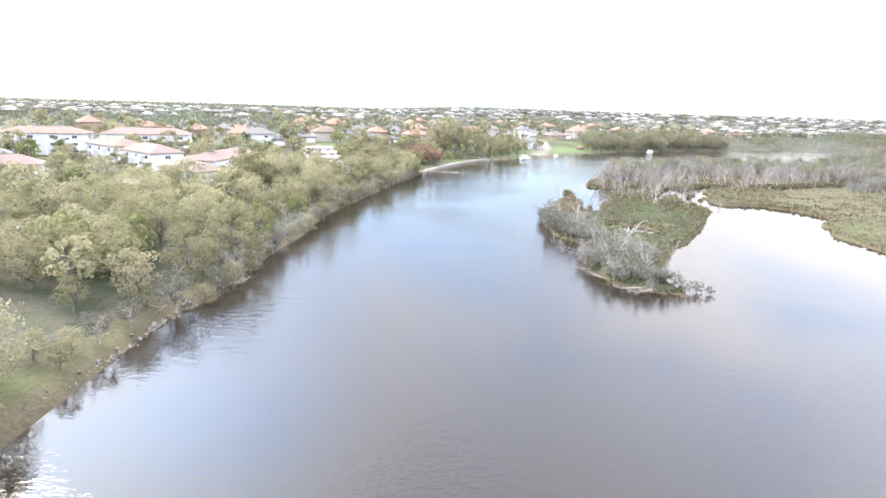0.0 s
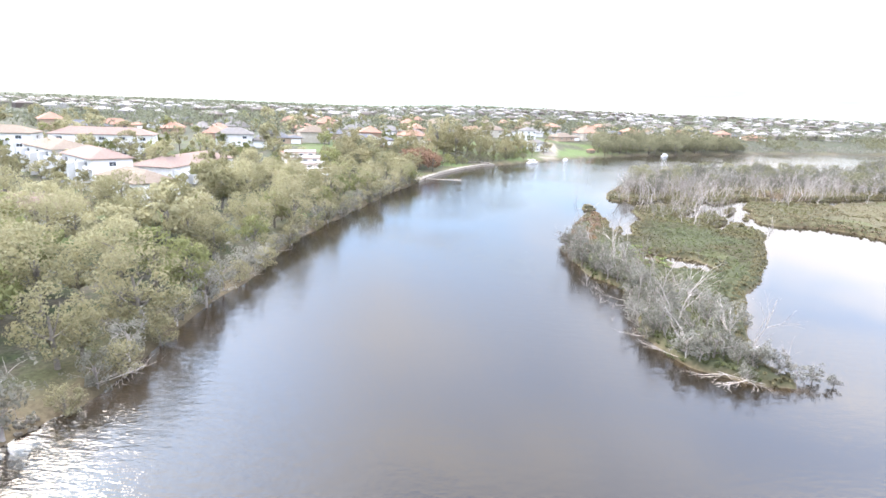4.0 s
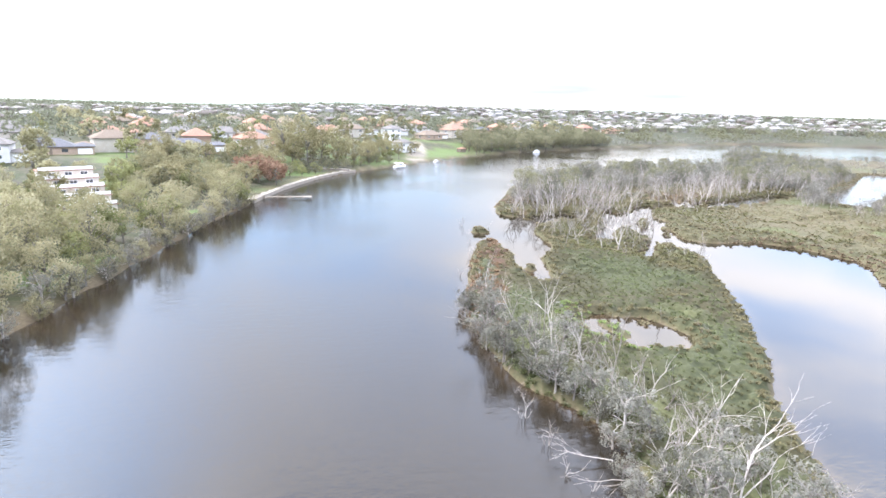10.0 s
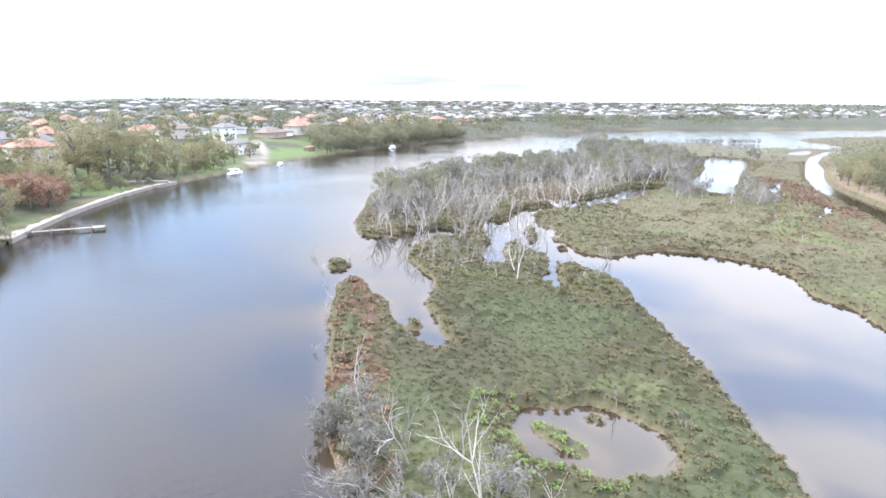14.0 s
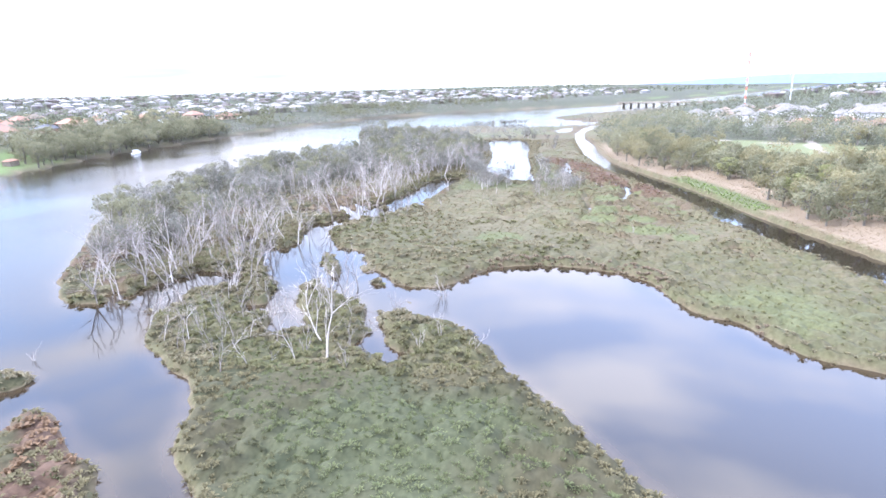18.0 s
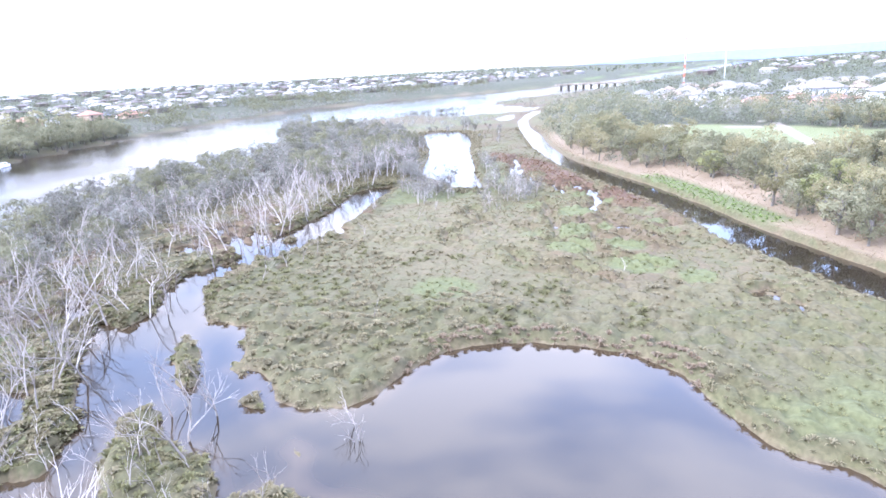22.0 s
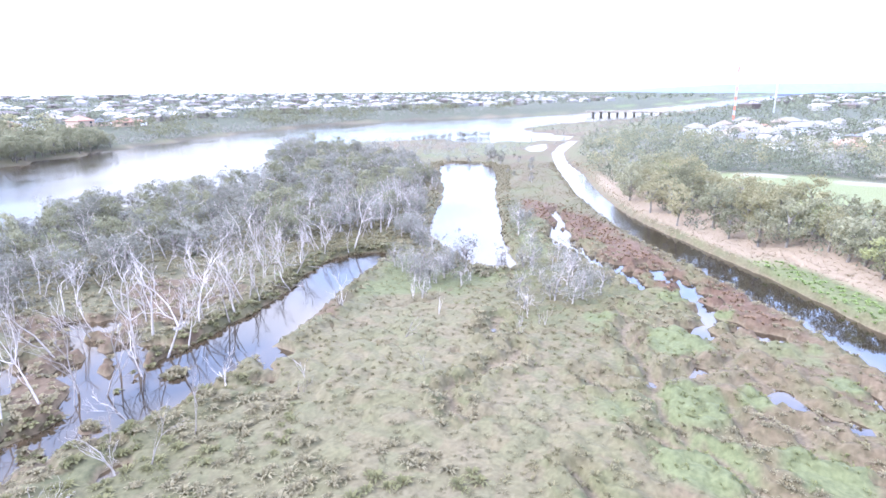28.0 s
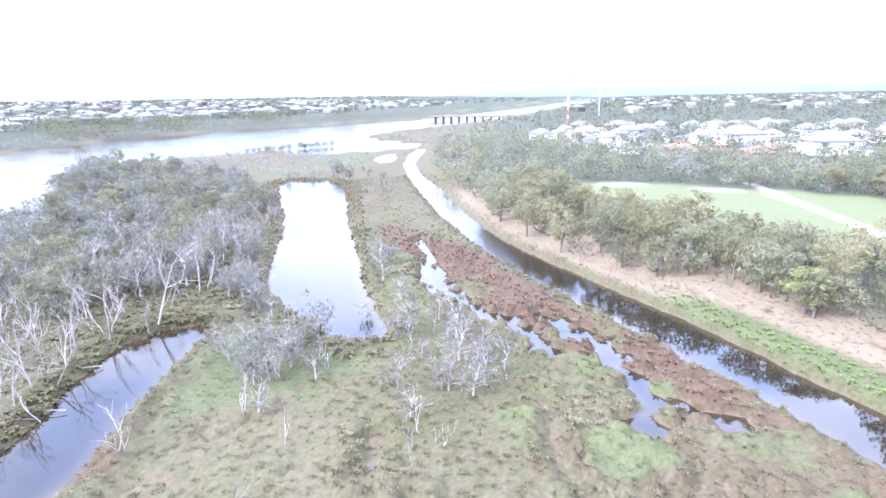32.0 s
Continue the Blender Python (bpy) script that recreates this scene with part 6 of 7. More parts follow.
rows = scatter([(-90, 150), (-52, 140), (-40, 172), (-30, 200), (-24, 226), (-60, 226), (-86, 200)], 8.5, 117, 2.0, 0.9)
rows = rows[(line_dist([(-58, 196), (-45, 168)], rows[:, 0], rows[:, 1], False) > 9) & (line_dist([(-92, 150), (-85, 190)], rows[:, 0], rows[:, 1], False) > 11)]
wood("gum", rows[::2], "park_gum", "olive gum tree beside white units", "tree", "parkland trees", 118, (0.55, 0.85))
wood("lime", rows[1::2], "park_tree", "green leafy tree beside white units", "tree", "parkland trees", 119, (0.5, 0.85))
for i, (x, y, s) in enumerate(((6, 291, 1.5), (13, 298, 1.75), (2, 300, 1.9), (20, 306, 1.6), (10, 310, 1.8), (27, 300, 1.1), (36, 306, 1.2), (44, 312, 1.15), (-4, 283, 1.2), (30, 322, 1.4), (66, 340, 1.0), (52, 326, 1.1))):
    plant("wood_gum", "tall_gum", "tall dark gum tree above the river wall", "tree", "tall gums", x, y, float(z_at(x, y)[0]), (s * 0.75, s * 0.75, s), i * 1.9, i)
rows = shuffled(scatter([(-4, 246), (8, 262), (24, 284), (40, 302), (58, 322), (50, 332), (20, 300), (-10, 262)], 5.0, 124, 2.6, 0.9))
wood("wood_oak", rows[:34], "garden_bush", "rounded dull green bush behind the river wall", "bush", "garden bushes", 125, (0.3, 0.6))
wood("lime", rows[34:48], "garden_bush", "rounded fresh green bush behind the river wall", "bush", "garden bushes", 126, (0.35, 0.6))
rows = scatter([(-300, 270), (-45, 225), (-8, 262), (10, 300), (60, 370), (82, 395), (80, 440), (150, 480), (260, 520), (330, 560), (200, 700), (-100, 640)], 19, 54, 6, 0.9)
rows = rows[~((rows[:, 0] > 84) & (rows[:, 0] < 150) & (rows[:, 3] < 45))]
rows = shuffled(rows)
wood("gum_far", rows[:64], "garden_gum", "dark olive gum tree among houses", "tree", "garden trees", 55, (0.7, 1.35))
wood("lime_far", rows[64:112], "garden_tree", "green garden tree among houses", "tree", "garden trees", 56, (0.6, 1.1))
rows = shuffled(scatter([(-20, 208), (-11, 212), (-8, 236), (-3, 262), (-12, 288), (-32, 280), (-52, 250), (-45, 215)], 6.5, 72, 2.0))
wood("wood_gum", rows[:22], "bank_gum", "tall olive gum tree beside the jetty", "tree", "jetty trees", 73, (0.7, 1.05))
wood("wood_oak", rows[22:48], "river_oak", "dull green tree beside the jetty", "tree", "jetty trees", 74, (0.6, 0.95))
for i, (x, y, s) in enumerate(((-2, 236, 1.1), (-8, 242, 1.35), (-14, 250, 1.1), (-4, 248, 1.1), (-18, 330, 0.9))):
    plant("rust", "autumn_tree", "rust-red autumn tree beside the river path", "tree", "autumn trees", x, y, float(z_at(x, y)[0]), (s,) * 3, i * 2.0, i)


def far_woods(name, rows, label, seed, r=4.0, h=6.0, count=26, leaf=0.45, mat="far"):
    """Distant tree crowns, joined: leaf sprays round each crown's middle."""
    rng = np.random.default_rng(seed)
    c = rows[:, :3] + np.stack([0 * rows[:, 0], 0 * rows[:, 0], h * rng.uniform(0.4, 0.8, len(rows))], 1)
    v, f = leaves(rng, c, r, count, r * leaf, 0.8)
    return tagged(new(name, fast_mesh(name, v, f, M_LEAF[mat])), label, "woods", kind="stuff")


rows = scatter([(-900, 300), (-300, 250), (-60, 300), (60, 460), (300, 560), (560, 620), (900, 530), (1400, 500), (2600, 900), (1400, 2400), (-600, 2000), (-1600, 1200)], 22, 57, 5, 0.7)
near = scatter([(-300, 300), (-40, 345), (20, 430), (110, 490), (300, 560), (440, 600), (640, 620), (860, 560), (900, 700), (500, 900), (100, 850), (-250, 620)], 12, 45, 12, 0.75)
rows = np.concatenate([near, rows])
OPEN_BANK = [(285, 492), (300, 545), (330, 590), (430, 625), (560, 660), (640, 610), (552, 563), (425, 533), (350, 508)]
rows = rows[(depth_in(OPEN_BANK, rows[:, 0], rows[:, 1]) < 0) | (np.arange(len(rows)) % 2 == 0)]
bank = scatter([(330, 512), (425, 540), (552, 570), (720, 556), (900, 492), (905, 530), (720, 625), (550, 650), (420, 615), (330, 570)], 9.0, 179, 6.0, 0.9)
bank = bank[fbm(bank[:, 0] / 38, bank[:, 1] / 38, 180, 3) > 0.47]
far_woods("bank_groves", bank, "dark groves of trees along the far river bank", 181, 4.6, 7.5, 34, 0.2, "wood_oak")
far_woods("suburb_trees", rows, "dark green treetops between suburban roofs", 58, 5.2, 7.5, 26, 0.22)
rows = scatter([(470, 244), (560, 250), (700, 268), (1000, 262), (2800, 230), (3200, -1200), (1200, -900), (420, -160), (468, 30)], 19, 59, 2, 0.75)
rows = rows[depth_in(EAST_SUBURB, rows[:, 0], rows[:, 1]) < 0]
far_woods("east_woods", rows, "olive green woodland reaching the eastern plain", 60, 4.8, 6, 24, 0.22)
rows = scatter(WOODS_EDGE, 3.2, 129, 1.0, 0.85)
rows = rows[(rows[:, 0] < 318) & (rows[:, 1] > 20) & (depth_in(PARK, rows[:, 0], rows[:, 1]) < -1) & (depth_in(WOODS_EDGE, rows[:, 0], rows[:, 1]) > 4.5)]
far_woods("woodland_scrub", rows, "low olive scrub under the woodland trees", 130, 1.7, 2.2, 26, 0.19)
rows = scatter(FOREST, 3.6, 131, 0.6, 0.85)
rows = rows[rows[:, 0] < 300]
far_woods("forest_scrub", rows, "grey-green scrub filling the paperbark forest", 132, 1.8, 2.6, 18, 0.22, "grey")
rows = scatter(EAST_SUBURB, 8, 103, 2, 0.66)
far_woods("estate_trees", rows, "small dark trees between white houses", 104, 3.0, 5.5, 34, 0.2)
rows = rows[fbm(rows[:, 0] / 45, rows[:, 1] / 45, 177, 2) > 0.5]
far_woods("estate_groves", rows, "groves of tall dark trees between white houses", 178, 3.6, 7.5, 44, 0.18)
rest = shuffled(WOODS_REST, 173)
n = len(rest)
far_woods("inner_woods", rest[:n // 2], "olive woodland canopy round the park", 71, 2.9, 5.0, 66, 0.15)
far_woods("tall_woods", rest[n // 2:3 * n // 4], "tall olive gum crowns round the park", 174, 3.2, 7.5, 76, 0.14, "wood_oak")
far_woods("grey_woods", rest[3 * n // 4:9 * n // 10], "grey-green low trees round the park", 175, 3.2, 5.0, 70, 0.15, "grey")
far_woods("pale_woods", rest[9 * n // 10:], "yellow-olive crowns in the woodland", 176, 2.8, 7.0, 66, 0.15, "wood_gum")
rows = scatter([(-900, 60), (-240, 40), (-130, 200), (-300, 270), (-1100, 500)], 13, 61, 2, 0.8)
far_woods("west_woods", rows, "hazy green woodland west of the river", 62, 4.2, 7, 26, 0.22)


rows = scatter([(300, 490), (350, 508), (425, 533), (552, 563), (720, 548), (900, 485), (900, 505), (720, 590), (550, 612), (420, 575), (330, 545)], 6.0, 9, 1.0, 0.85)
rows = rows[(rows[:, 3] < 26) | (np.arange(len(rows)) % 5 == 0)]
far_woods("bank_scrub", rows, "grey-green scrub along the far river bank", 67, 2.4, 3.2, 30, 0.2, "grey")
rows = scatter([(360, 390), (345, 330), (335, 268), (350, 250), (400, 248), (430, 318), (448, 348), (400, 380)], 6, 68, 0.4, 0.65)
far_woods("point_scrub", rows, "grey scrub on the marshy point", 69, 2.0, 2.2, 34, 0.18, "grey")

rows = scatter([(430, 318), (445, 290), (470, 264), (490, 262), (510, 285), (553, 338), (620, 350), (716, 335), (800, 312), (1000, 290), (1000, 262), (700, 276), (560, 252), (470, 248), (400, 247)], 8, 122, 0.6, 0.6)
far_woods("channel_scrub", rows, "brown-green scrub on the far river flats", 123, 2.0, 1.8, 26, 0.2, "grey")


rows = np.concatenate([scatter([(1000, 255), (4400, 100), (4400, -2600), (2200, -2600), (900, -600)], 52, 77, 2, 0.8),
                       scatter([(-1500, 1500), (-700, 2000), (1200, 2300), (2600, 950), (1500, 480), (4400, 420), (4400, 4400), (-1500, 4400)], 62, 78, 2, 0.8)])
rows = rows[(np.hypot(rows[:, 0], rows[:, 1]) < 3000) | (rows[:, 1] > 0.4 * rows[:, 0])]
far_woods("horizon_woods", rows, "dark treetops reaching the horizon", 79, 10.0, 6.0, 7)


def far_roofs(name, rows, label, seed):
    """Roofs too far to pick apart: small hipped blocks, joined."""
    rng = np.random.default_rng(seed)
    vs, fs = [], []
    for r in rows:
        w, d, h, a = rng.uniform(6, 11), rng.uniform(5, 8), rng.uniform(3.5, 7), rng.uniform(0, 3.1)
        ca, sa = math.cos(a), math.sin(a)
        b = len(vs)
        for x, y, z in ((-w, -d, -1), (w, -d, -1), (w, d, -1), (-w, d, -1), (-w, -d, h), (w, -d, h), (w, d, h), (-w, d, h), (-w + d, 0, h + 2.4), (w - d, 0, h + 2.4)):
            vs.append((r[0] + ca * x - sa * y, r[1] + sa * x + ca * y, r[2] + z))
        for q in ((0, 1, 5, 4), (1, 2, 6, 5), (2, 3, 7, 6), (3, 0, 4, 7), (4, 5, 9, 8), (6, 7, 8, 9), (5, 6, 9, 9), (7, 4, 8, 8)):
            fs.append(tuple(b + k for k in dict.fromkeys(q)))
    me = bpy.data.meshes.new(name)
    me.from_pydata(vs, [], fs)
    me.materials.append(M_FARROOF)
    return tagged(new(name, me), label, "houses", kind="stuff")


M_FARROOF = surface("mixed_far_roofs", (0.07, 0.055, 0.047), (0.22, 0.21, 0.20), 0.02, 0.75, 0, per="island", spread=0.5)
rows = scatter([(-700, 500), (-300, 420), (100, 640), (420, 720), (760, 660), (1000, 560), (1500, 520), (2300, 900), (1200, 2000), (-300, 1800), (-1200, 1200)], 40, 63, 5, 0.42)
near = scatter([(300, 600), (420, 625), (550, 655), (720, 630), (900, 545), (1000, 600), (800, 800), (500, 860), (250, 780)], 25, 182, 5, 0.75)
rows = np.concatenate([rows, near])
far_roofs("distant_suburb", rows, "pale and terracotta roofs of a distant suburb", 64)
rows = scatter([(900, 60), (1000, 220), (1700, 260), (2600, 100), (2400, -700), (1100, -400)], 46, 65, 3, 0.35)
far_roofs("eastern_suburb", rows, "pale roofs of a distant eastern suburb", 66)


# the blue is aerial haze painted into the hills' base colour
M_HILL = surface("haze_blue_hills", (0.085, 0.12, 0.20), (0.105, 0.145, 0.23), 0.004, 0.95, 0)


def far_hills():
    """A long low range at the edge of the plain, its haze put into the colour."""
    az = np.radians(np.linspace(22, -115, 240))
    rise = 46 * step(22, 6, np.degrees(az)) * (0.75 + 0.5 * fbm(np.degrees(az) / 9 + 40, 0 * az + 3, 184, 4))
    rows = [np.stack([150 + r * np.cos(az), 110 + r * np.sin(az), z], 1) for r, z in ((4250, 0 * az - 2), (4380, 28 + 0.8 * rise), (4460, 28 + rise), (4560, 0 * az - 2))]
    n = len(az)
    i = (np.arange(3)[:, None] * n + np.arange(n - 1)).ravel()
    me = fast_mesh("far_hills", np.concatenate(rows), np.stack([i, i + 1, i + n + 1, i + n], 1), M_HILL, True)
    return tagged(new("far_hills", me), "long low range of wooded hills tinted haze blue", "hills", kind="structure")


far_hills()

# ---- white apartment blocks on the west bank ----
def apartments(m, length, depth, storeys, label, roof, wall):
    ob = thing("apartment_block", m, label, "apartment building", "riverside apartments")
    h = 3.0 * storeys
    part("wall", boxes((0, 0, -2, length, depth, h)), wall, ob)
    rf = bmesh.new()
    hip(rf, 0, 0, length, depth, h + 0.2, 2.6)
    part("roof", rf, roof, ob)
    n = int(length / 7)
    for i in range(n):
        x = (i + 0.5) * length / n
        bay = part("bay", boxes((x - 2.9, -1.9, -2, x - 1.5, 0.5, h - 0.8 - 0.9 * (i % 2)), bevel=0.05), wall, ob)
    for s in range(storeys):
        for i in range(n):
            x = (i + 0.5) * length / n
            add_window(ob, x, -0.02, 3.0 * s + 0.9, 2.2, 1.4, "-y")
            if i % 2 == 0 and s:
                bal = part("balcony", boxes((x + 1.4, -1.4, 3.0 * s, x + 3.6, -0.002, 3.0 * s + 0.18)), M_CONC, ob)
                part("rail", boxes((x + 1.4, -1.4, 3.0 * s + 0.182, x + 3.6, -1.32, 3.0 * s + 1.15)), M_FRAME, bal)
        add_window(ob, length + 0.02, depth * 0.5, 3.0 * s + 0.9, 2.0, 1.4, "+x")
    return ob


def wall_line(x0, y0, x1, y1):
    return math.degrees(math.atan2(y1 - y0, x1 - x0)), math.hypot(x1 - x0, y1 - y0)


for (x0, y0), (x1, y1), dep, st, ro, wa, la in (
        ((-141, 169), (-122, 152), 12, 3, "tan", 1, "white three-storey apartment block with a tiled roof"),
        ((-118, 150), (-101, 134), 11, 3, "pink", 1, "white three-storey apartment block with a pinkish roof"),
        ((-97, 129), (-80, 114), 11, 2, "tan", 1, "white two-storey apartment block stepping down the slope"),
        ((-188, 189), (-156, 197), 13, 3, "tan", 1, "white apartment block with recessed balconies"),
        ((-151, 199), (-116, 208), 12, 3, "pink", 1, "white apartment block with balconies and a pinkish roof"),
        ((-86, 150), (-79, 190), 14, 2, "pink", 1, "white building with a wide pink tiled roof"),
        ((-112, 96), (-86, 92), 10, 1, "pink", 1, "low white building with a pink tiled roof"),
        ((-150, 104), (-126, 116), 10, 2, "pink", 0, "cream unit block with a pink tiled roof"),
        ((-178, 120), (-150, 140), 10, 2, "pale", 1, "white unit block with a pale roof")):
    a, ln = wall_line(x0, y0, x1, y1)
    apartments(put_at((x0 + x1) / 2, (y0 + y1) / 2) @ pose(0, 0, 0, 0, 0, a) @ pose(-ln / 2, 0, 0), ln, dep, st, la, M_ROOF[ro], M_WALL[wa])


# ---- cars ----
def car(m, paint, label):
    ob = thing("car", m, label, "car", "parked cars")
    bm = bmesh.new()
    prof = [(-2.1, 0.35), (-2.15, 0.75), (-1.9, 0.95), (-1.35, 1.0), (-0.8, 1.45), (0.7, 1.47), (1.45, 1.0), (2.05, 0.92), (2.15, 0.6), (2.1, 0.35)]
    a, b = [bm.verts.new((x, -0.86, z)) for x, z in prof], [bm.verts.new((x, 0.86, z)) for x, z in prof]
    for v in a + b:
        if v.co.z > 1.2:
            v.co.y *= 0.8
    bm.faces.new(a)
    bm.faces.new(b[::-1])
    for i in range(len(prof)):
        j = (i + 1) % len(prof)
        bm.faces.new((a[j], a[i], b[i], b[j]))
    part("body", bm, paint, ob)
    for x, y in ((-1.35, -0.8), (-1.35, 0.8), (1.35, -0.8), (1.35, 0.8)):
        bm = bmesh.new()
        bmesh.ops.create_cone(bm, cap_ends=True, segments=12, radius1=0.33, radius2=0.33, depth=0.22, matrix=pose(x, y, 0.33, 90))
        part("wheel", bm, M_TYRE, ob)
    part("windscreen", boxes((-0.85, -0.66, 1.02, -0.83, 0.66, 1.36)), M_PANE, ob).matrix_basis = pose(-0.31, 0, 0.13, 0, 0, 0)
    return ob


for i, (x, y, a) in enumerate(((-40, 284, 20), (-37, 288, 20), (-33, 283, 60), (-70, 132, 40), (-74, 136, 40), (-96, 70, 15), (-97, 74, 15), (-98, 78, 15), (-100, 82, 15), (-92, 60, 100), (-96, 58, 100))):
    car(put_at(x, y, a, 0.03), M_CAR[(0, 0, 1, 0, 0, 0, 2, 0, 1, 0, 0)[i]], ("white", "white", "silver", "white", "white", "white", "dark", "white", "silver", "white", "white")[i] + " parked car on asphalt")

# ---- river edge: wall, path, jetty, boats ----
WALK = [(-9, 203), (-6, 213), (0, 230), (6.5, 245), (15, 262), (25, 277.5), (34, 287)]


def strip(name, line, half, z0, z1, mat, label, category, off=0.0):
    """A strip of slabs that follows a line."""
    ob = thing(name, Matrix.Identity(4), label, category, kind="structure")
    for (ax, ay), (bx, by) in zip(line[:-1], line[1:]):
        d = Vector((bx - ax, by - ay, 0))
        a, n = math.degrees(math.atan2(d.y, d.x)), max(1, int(d.length / 4))
        for k in range(n):
            p = Vector((ax, ay, 0)) + d * ((k + 0.5) / n)
            sl = part("slab", boxes((-d.length / n / 2 + 0.012, -half, z0, d.length / n / 2 - 0.012, half, z1), bevel=0.03), mat, ob)
            sl.matrix_basis = pose(p.x, p.y, 0, 0, 0, a) @ pose(0, off, 0)
    return ob


strip("river_wall", WALK, 0.35, -1.0, 1.15, M_CONC, "pale limestone river wall", "wall", 0.2)
strip("river_path", WALK, 1.3, 0.7, 1.05, M_CONC, "pale concrete path behind the river wall", "path", 1.95)
strip("steps_path", [(14, 290), (31, 284.5)], 0.9, 0.9, 1.9, M_CONC, "pale concrete ramp down to the river", "path")

jetty = thing("jetty", pose(-7, 211, 0, 0, 0, -3), "timber jetty with a wider end platform", "jetty")
for k in range(26):
    part("plank", boxes((k * 0.5, -0.75, 0.72, k * 0.5 + 0.47, 0.75, 0.79)) if k == 0 else jetty.children[0].data, M_TIMBER, jetty).location = (k * 0.5 if k else 0, 0, 0)
part("platform", boxes((13.02, -1.4, 0.70, 16, 1.4, 0.80), bevel=0.02), M_TIMBER, jetty)
for x, y in ((1, -0.7), (1, 0.7), (5, -0.7), (5, 0.7), (9, -0.7), (9, 0.7), (13.2, -1.3), (13.2, 1.3), (15.8, -1.3), (15.8, 1.3)):
    bm = bmesh.new()
    bmesh.ops.create_cone(bm, cap_ends=True, segments=8, radius1=0.13, radius2=0.12, depth=2.4, matrix=pose(x, y, -0.01))
    part("pile", bm, M_TIMBER, jetty)


def boat(m, label, s=1.0):
    ob = thing("boat", m, label, "boat", "moored boats")
    bm = bmesh.new()
    rings = []
    for x, w, zk in ((-4.0, 1.3, -0.25), (-1.5, 1.45, -0.3), (1.5, 1.2, -0.25), (3.2, 0.6, 0.0), (4.2, 0.05, 0.5)):
        rings.append([bm.verts.new(p) for p in ((x, -w, 0.95 + 0.06 * x), (x, -w * 0.8, 0.1), (x, 0, zk), (x, w * 0.8, 0.1), (x, w, 0.95 + 0.06 * x))])
    for a, b in zip(rings[:-1], rings[1:]):
        for i in range(4):
            bm.faces.new((a[i], a[i + 1], b[i + 1], b[i]))
        bm.faces.new((a[4], a[0], b[0], b[4]))
    bm.faces.new(rings[0])
    part("hull", bm, M_BOAT, ob)
    cb = bmesh.new()
    box(cb, -2.2, -1.0, 0.85, 1.6, 1.0, 2.3, 0.25)
    cab = part("cabin", cb, M_BOAT, ob)
    part("window", boxes((-1.7, -1.03, 1.5, 1.0, -1.005, 2.0), (-1.7, 1.005, 1.5, 1.0, 1.03, 2.0)), M_PANE, cab, "dark tinted cabin windows")
    part("canopy", boxes((-3.4, -0.95, 2.32, 1.0, 0.95, 2.42), bevel=0.04), M_BOAT, ob)
    part("rail", boxes((2.0, -0.95, 1.05, 2.05, 0.95, 1.6)), M_STEEL, ob, "steel bow rail")
    ob.scale = (s,) * 3
    return ob


boat(pose(60, 309, 0.02, 0, 0, 35), "white cabin cruiser moored at the bank")
boat(pose(186, 411, 0.02, 0, 0, 30), "white motor boat moored below bushland", 0.9)
boat(pose(88, 339, 0.02, 0, 0, 40), "small white boat beside a lawn", 0.55)

crate = thing("timber_shed", put_at(122, 396, 38), "small orange timber shed on a green lawn", "shed")
part("wall", boxes((-3, -1.8, -0.5, 3, 1.8, 2.2)), M_TIMBER, crate)
rf = bmesh.new()
hip(rf, -3, -1.8, 3, 1.8, 2.35, 0.9, 0.3, 0.12)
part("roof", rf, M_ROOF["terracotta"], crate)

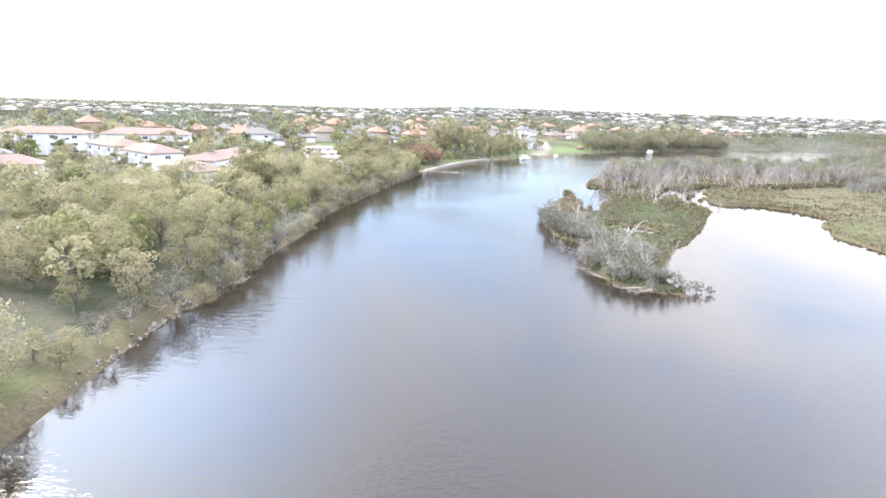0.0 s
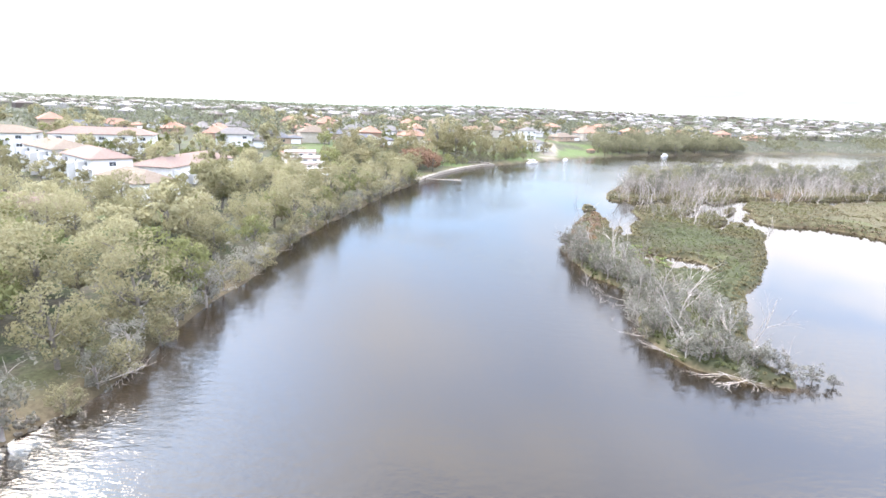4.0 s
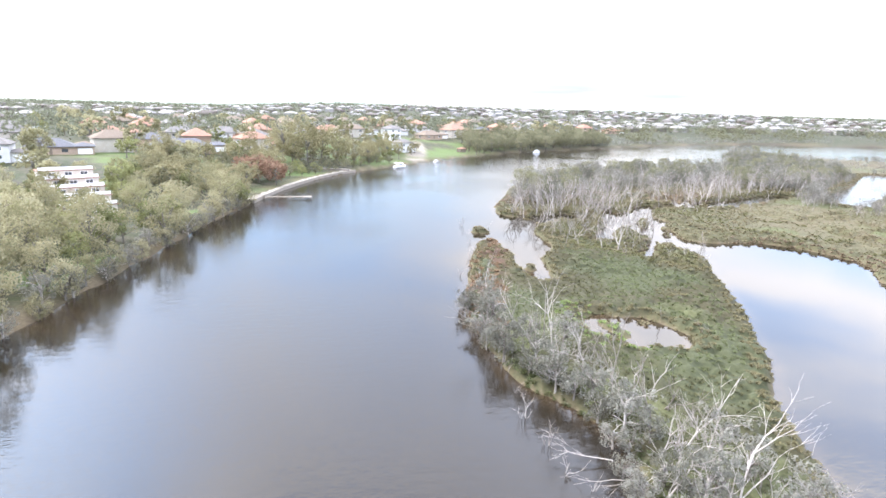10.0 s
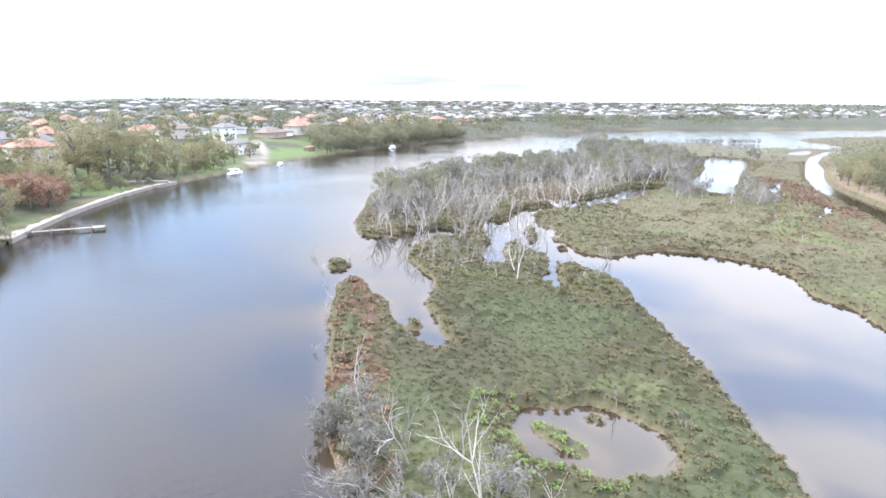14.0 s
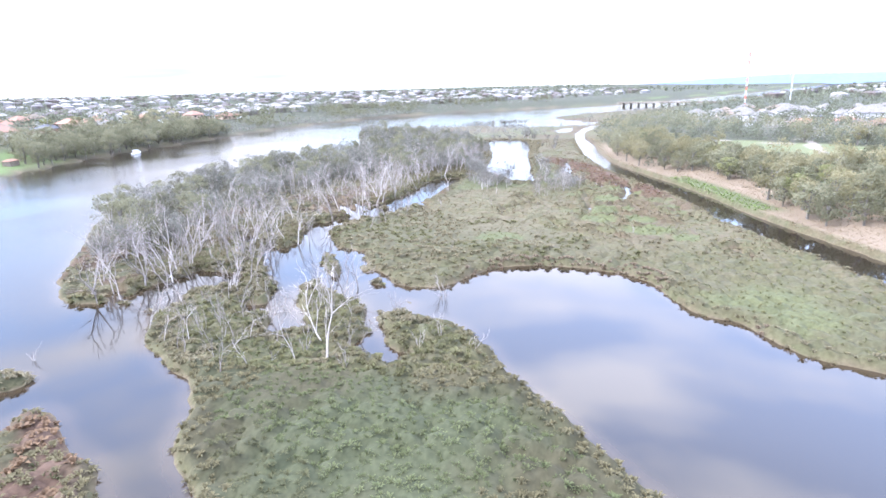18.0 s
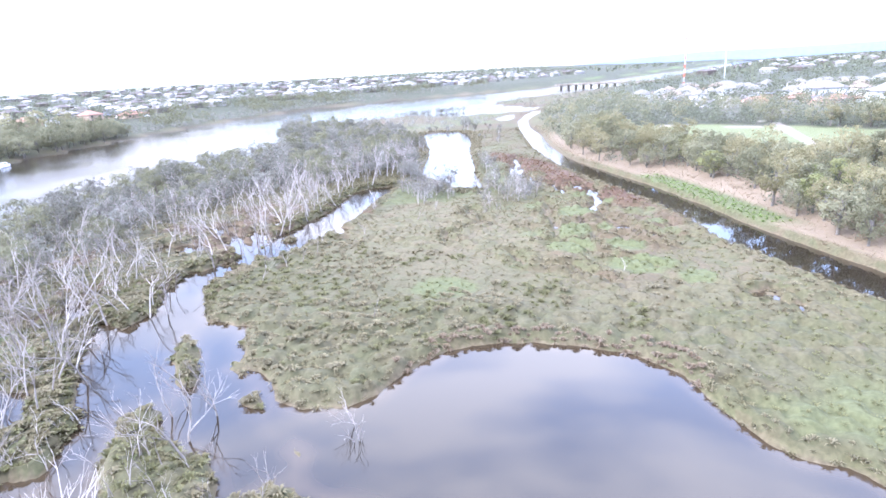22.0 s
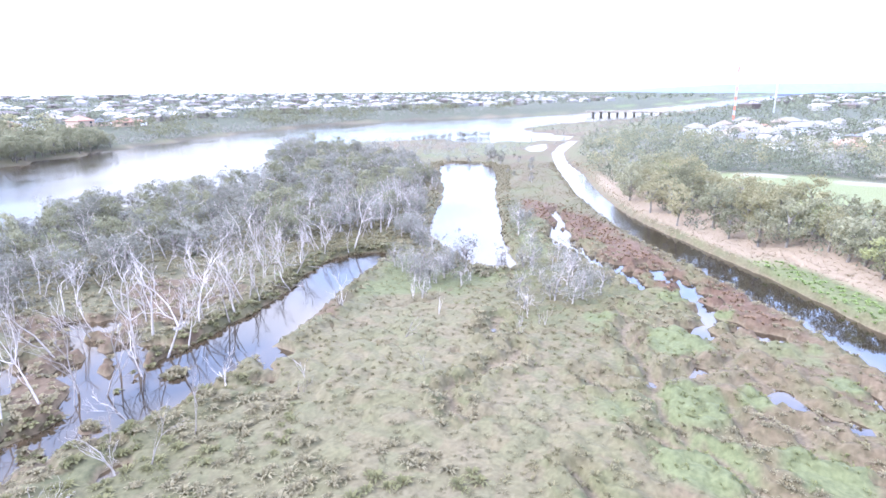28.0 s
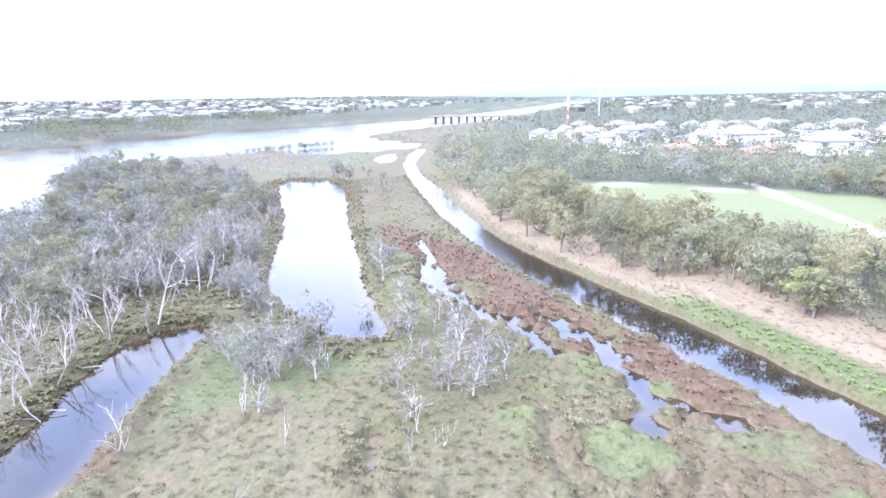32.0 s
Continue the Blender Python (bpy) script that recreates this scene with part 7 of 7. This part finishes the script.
# rocks of the bank beside the lawn
rng = np.random.default_rng(70)
ROCKS = []
for k in range(5):
    bm = bmesh.new()
    bmesh.ops.create_icosphere(bm, subdivisions=1, radius=0.5)
    for v in bm.verts:
        v.co *= rng.uniform(0.75, 1.2)
        v.co.z *= 0.7
    me = bpy.data.meshes.new("rock")
    bm.to_mesh(me)
    bm.free()
    me.materials.append(M_ROCK)
    ROCKS.append(me)
shore = np.array([(-50.2, -14), (-49.6, -4), (-49, 2), (-48.2, 12), (-46.6, 20)])
for k in range(125):
    t = rng.uniform(0, 3.999)
    i = int(t)
    p = shore[i] + (shore[i + 1] - shore[i]) * (t - i) + rng.normal(0, 0.3, 2)
    ob = tagged(new("rock", ROCKS[k % 5]), "pale limestone rock on the river bank", "rock", "bank rocks")
    ob.matrix_basis = Matrix.LocRotScale((p[0], p[1], float(z_at(p[0], p[1])[0]) + 0.05), Euler(rng.uniform(0, 6, 3)), (rng.uniform(0.35, 0.75),) * 3)

# timber rail fence on the lawn
fence = thing("timber_fence", put_at(-57, 2, 75), "low weathered timber rail fence on a lawn", "fence")
for k in range(7):
    part("post", boxes((k * 2 - 6.07, -0.07, -0.4, k * 2 - 5.93, 0.07, 1.0)), M_TIMBER, fence)
for z in (0.45, 0.85):
    part("rail", boxes((-6.1, -0.11, z, 6.1, -0.075, z + 0.12)), M_TIMBER, fence)


# ---- bridge, masts ----
def bridge():
    a, ln = wall_line(868, 254, 876, 386)
    ob = thing("bridge", pose(872, 320, 0, 0, 0, a), "long low concrete road bridge over the river", "bridge")
    part("deck", boxes((-68, -5, 4.2, 68, 5, 5.4), bevel=0.1), M_CONC, ob)
    for y in (-5.2, 5.2):
        part("parapet", boxes((-68, y - 0.15, 5.0, 68, y + 0.15, 6.3)), M_CONC, ob)
    for k in range(12):
        part("pier", boxes((k * 11 - 61, -4, -1.5, k * 11 - 60.3, 4, 4.195)), M_CONC, ob)


bridge()


def mast(x, y, h, striped, label):
    ob = thing("radio_mast", put_at(x, y), label, "mast")
    n = int(h / 4)
    for k in range(n):
        paint = M_REDP if striped and k % 2 == 0 else M_STEEL
        s = None
        for i in range(3):
            t, u = 2.0944 * i, 2.0944 * (i + 1)
            p, q = Vector((0.75 * math.cos(t), 0.75 * math.sin(t), 0)), Vector((0.75 * math.cos(u), 0.75 * math.sin(u), 0))
            up2, up4 = Vector((0, 0, 2)), Vector((0, 0, 4))
            for nm, a, b, r in (("leg", p, p + up4, 0.16), ("brace", p, q + up2, 0.09), ("brace", q + up2, p + up4, 0.09)):
                vs, fs = [], []
                tube(vs, fs, [a, b], [r, r], 4)
                me = fast_mesh(nm, [tuple(v) for v in vs], fs, paint)
                if s is None:
                    s = part("section", me, None, ob)
                else:
                    part(nm, me, None, s)
        s.location = (0, 0, 4 * k)
    return ob


mast(672, 187, 54, True, "red and white lattice radio mast")
mast(841, 167, 32, False, "slim grey steel mast")
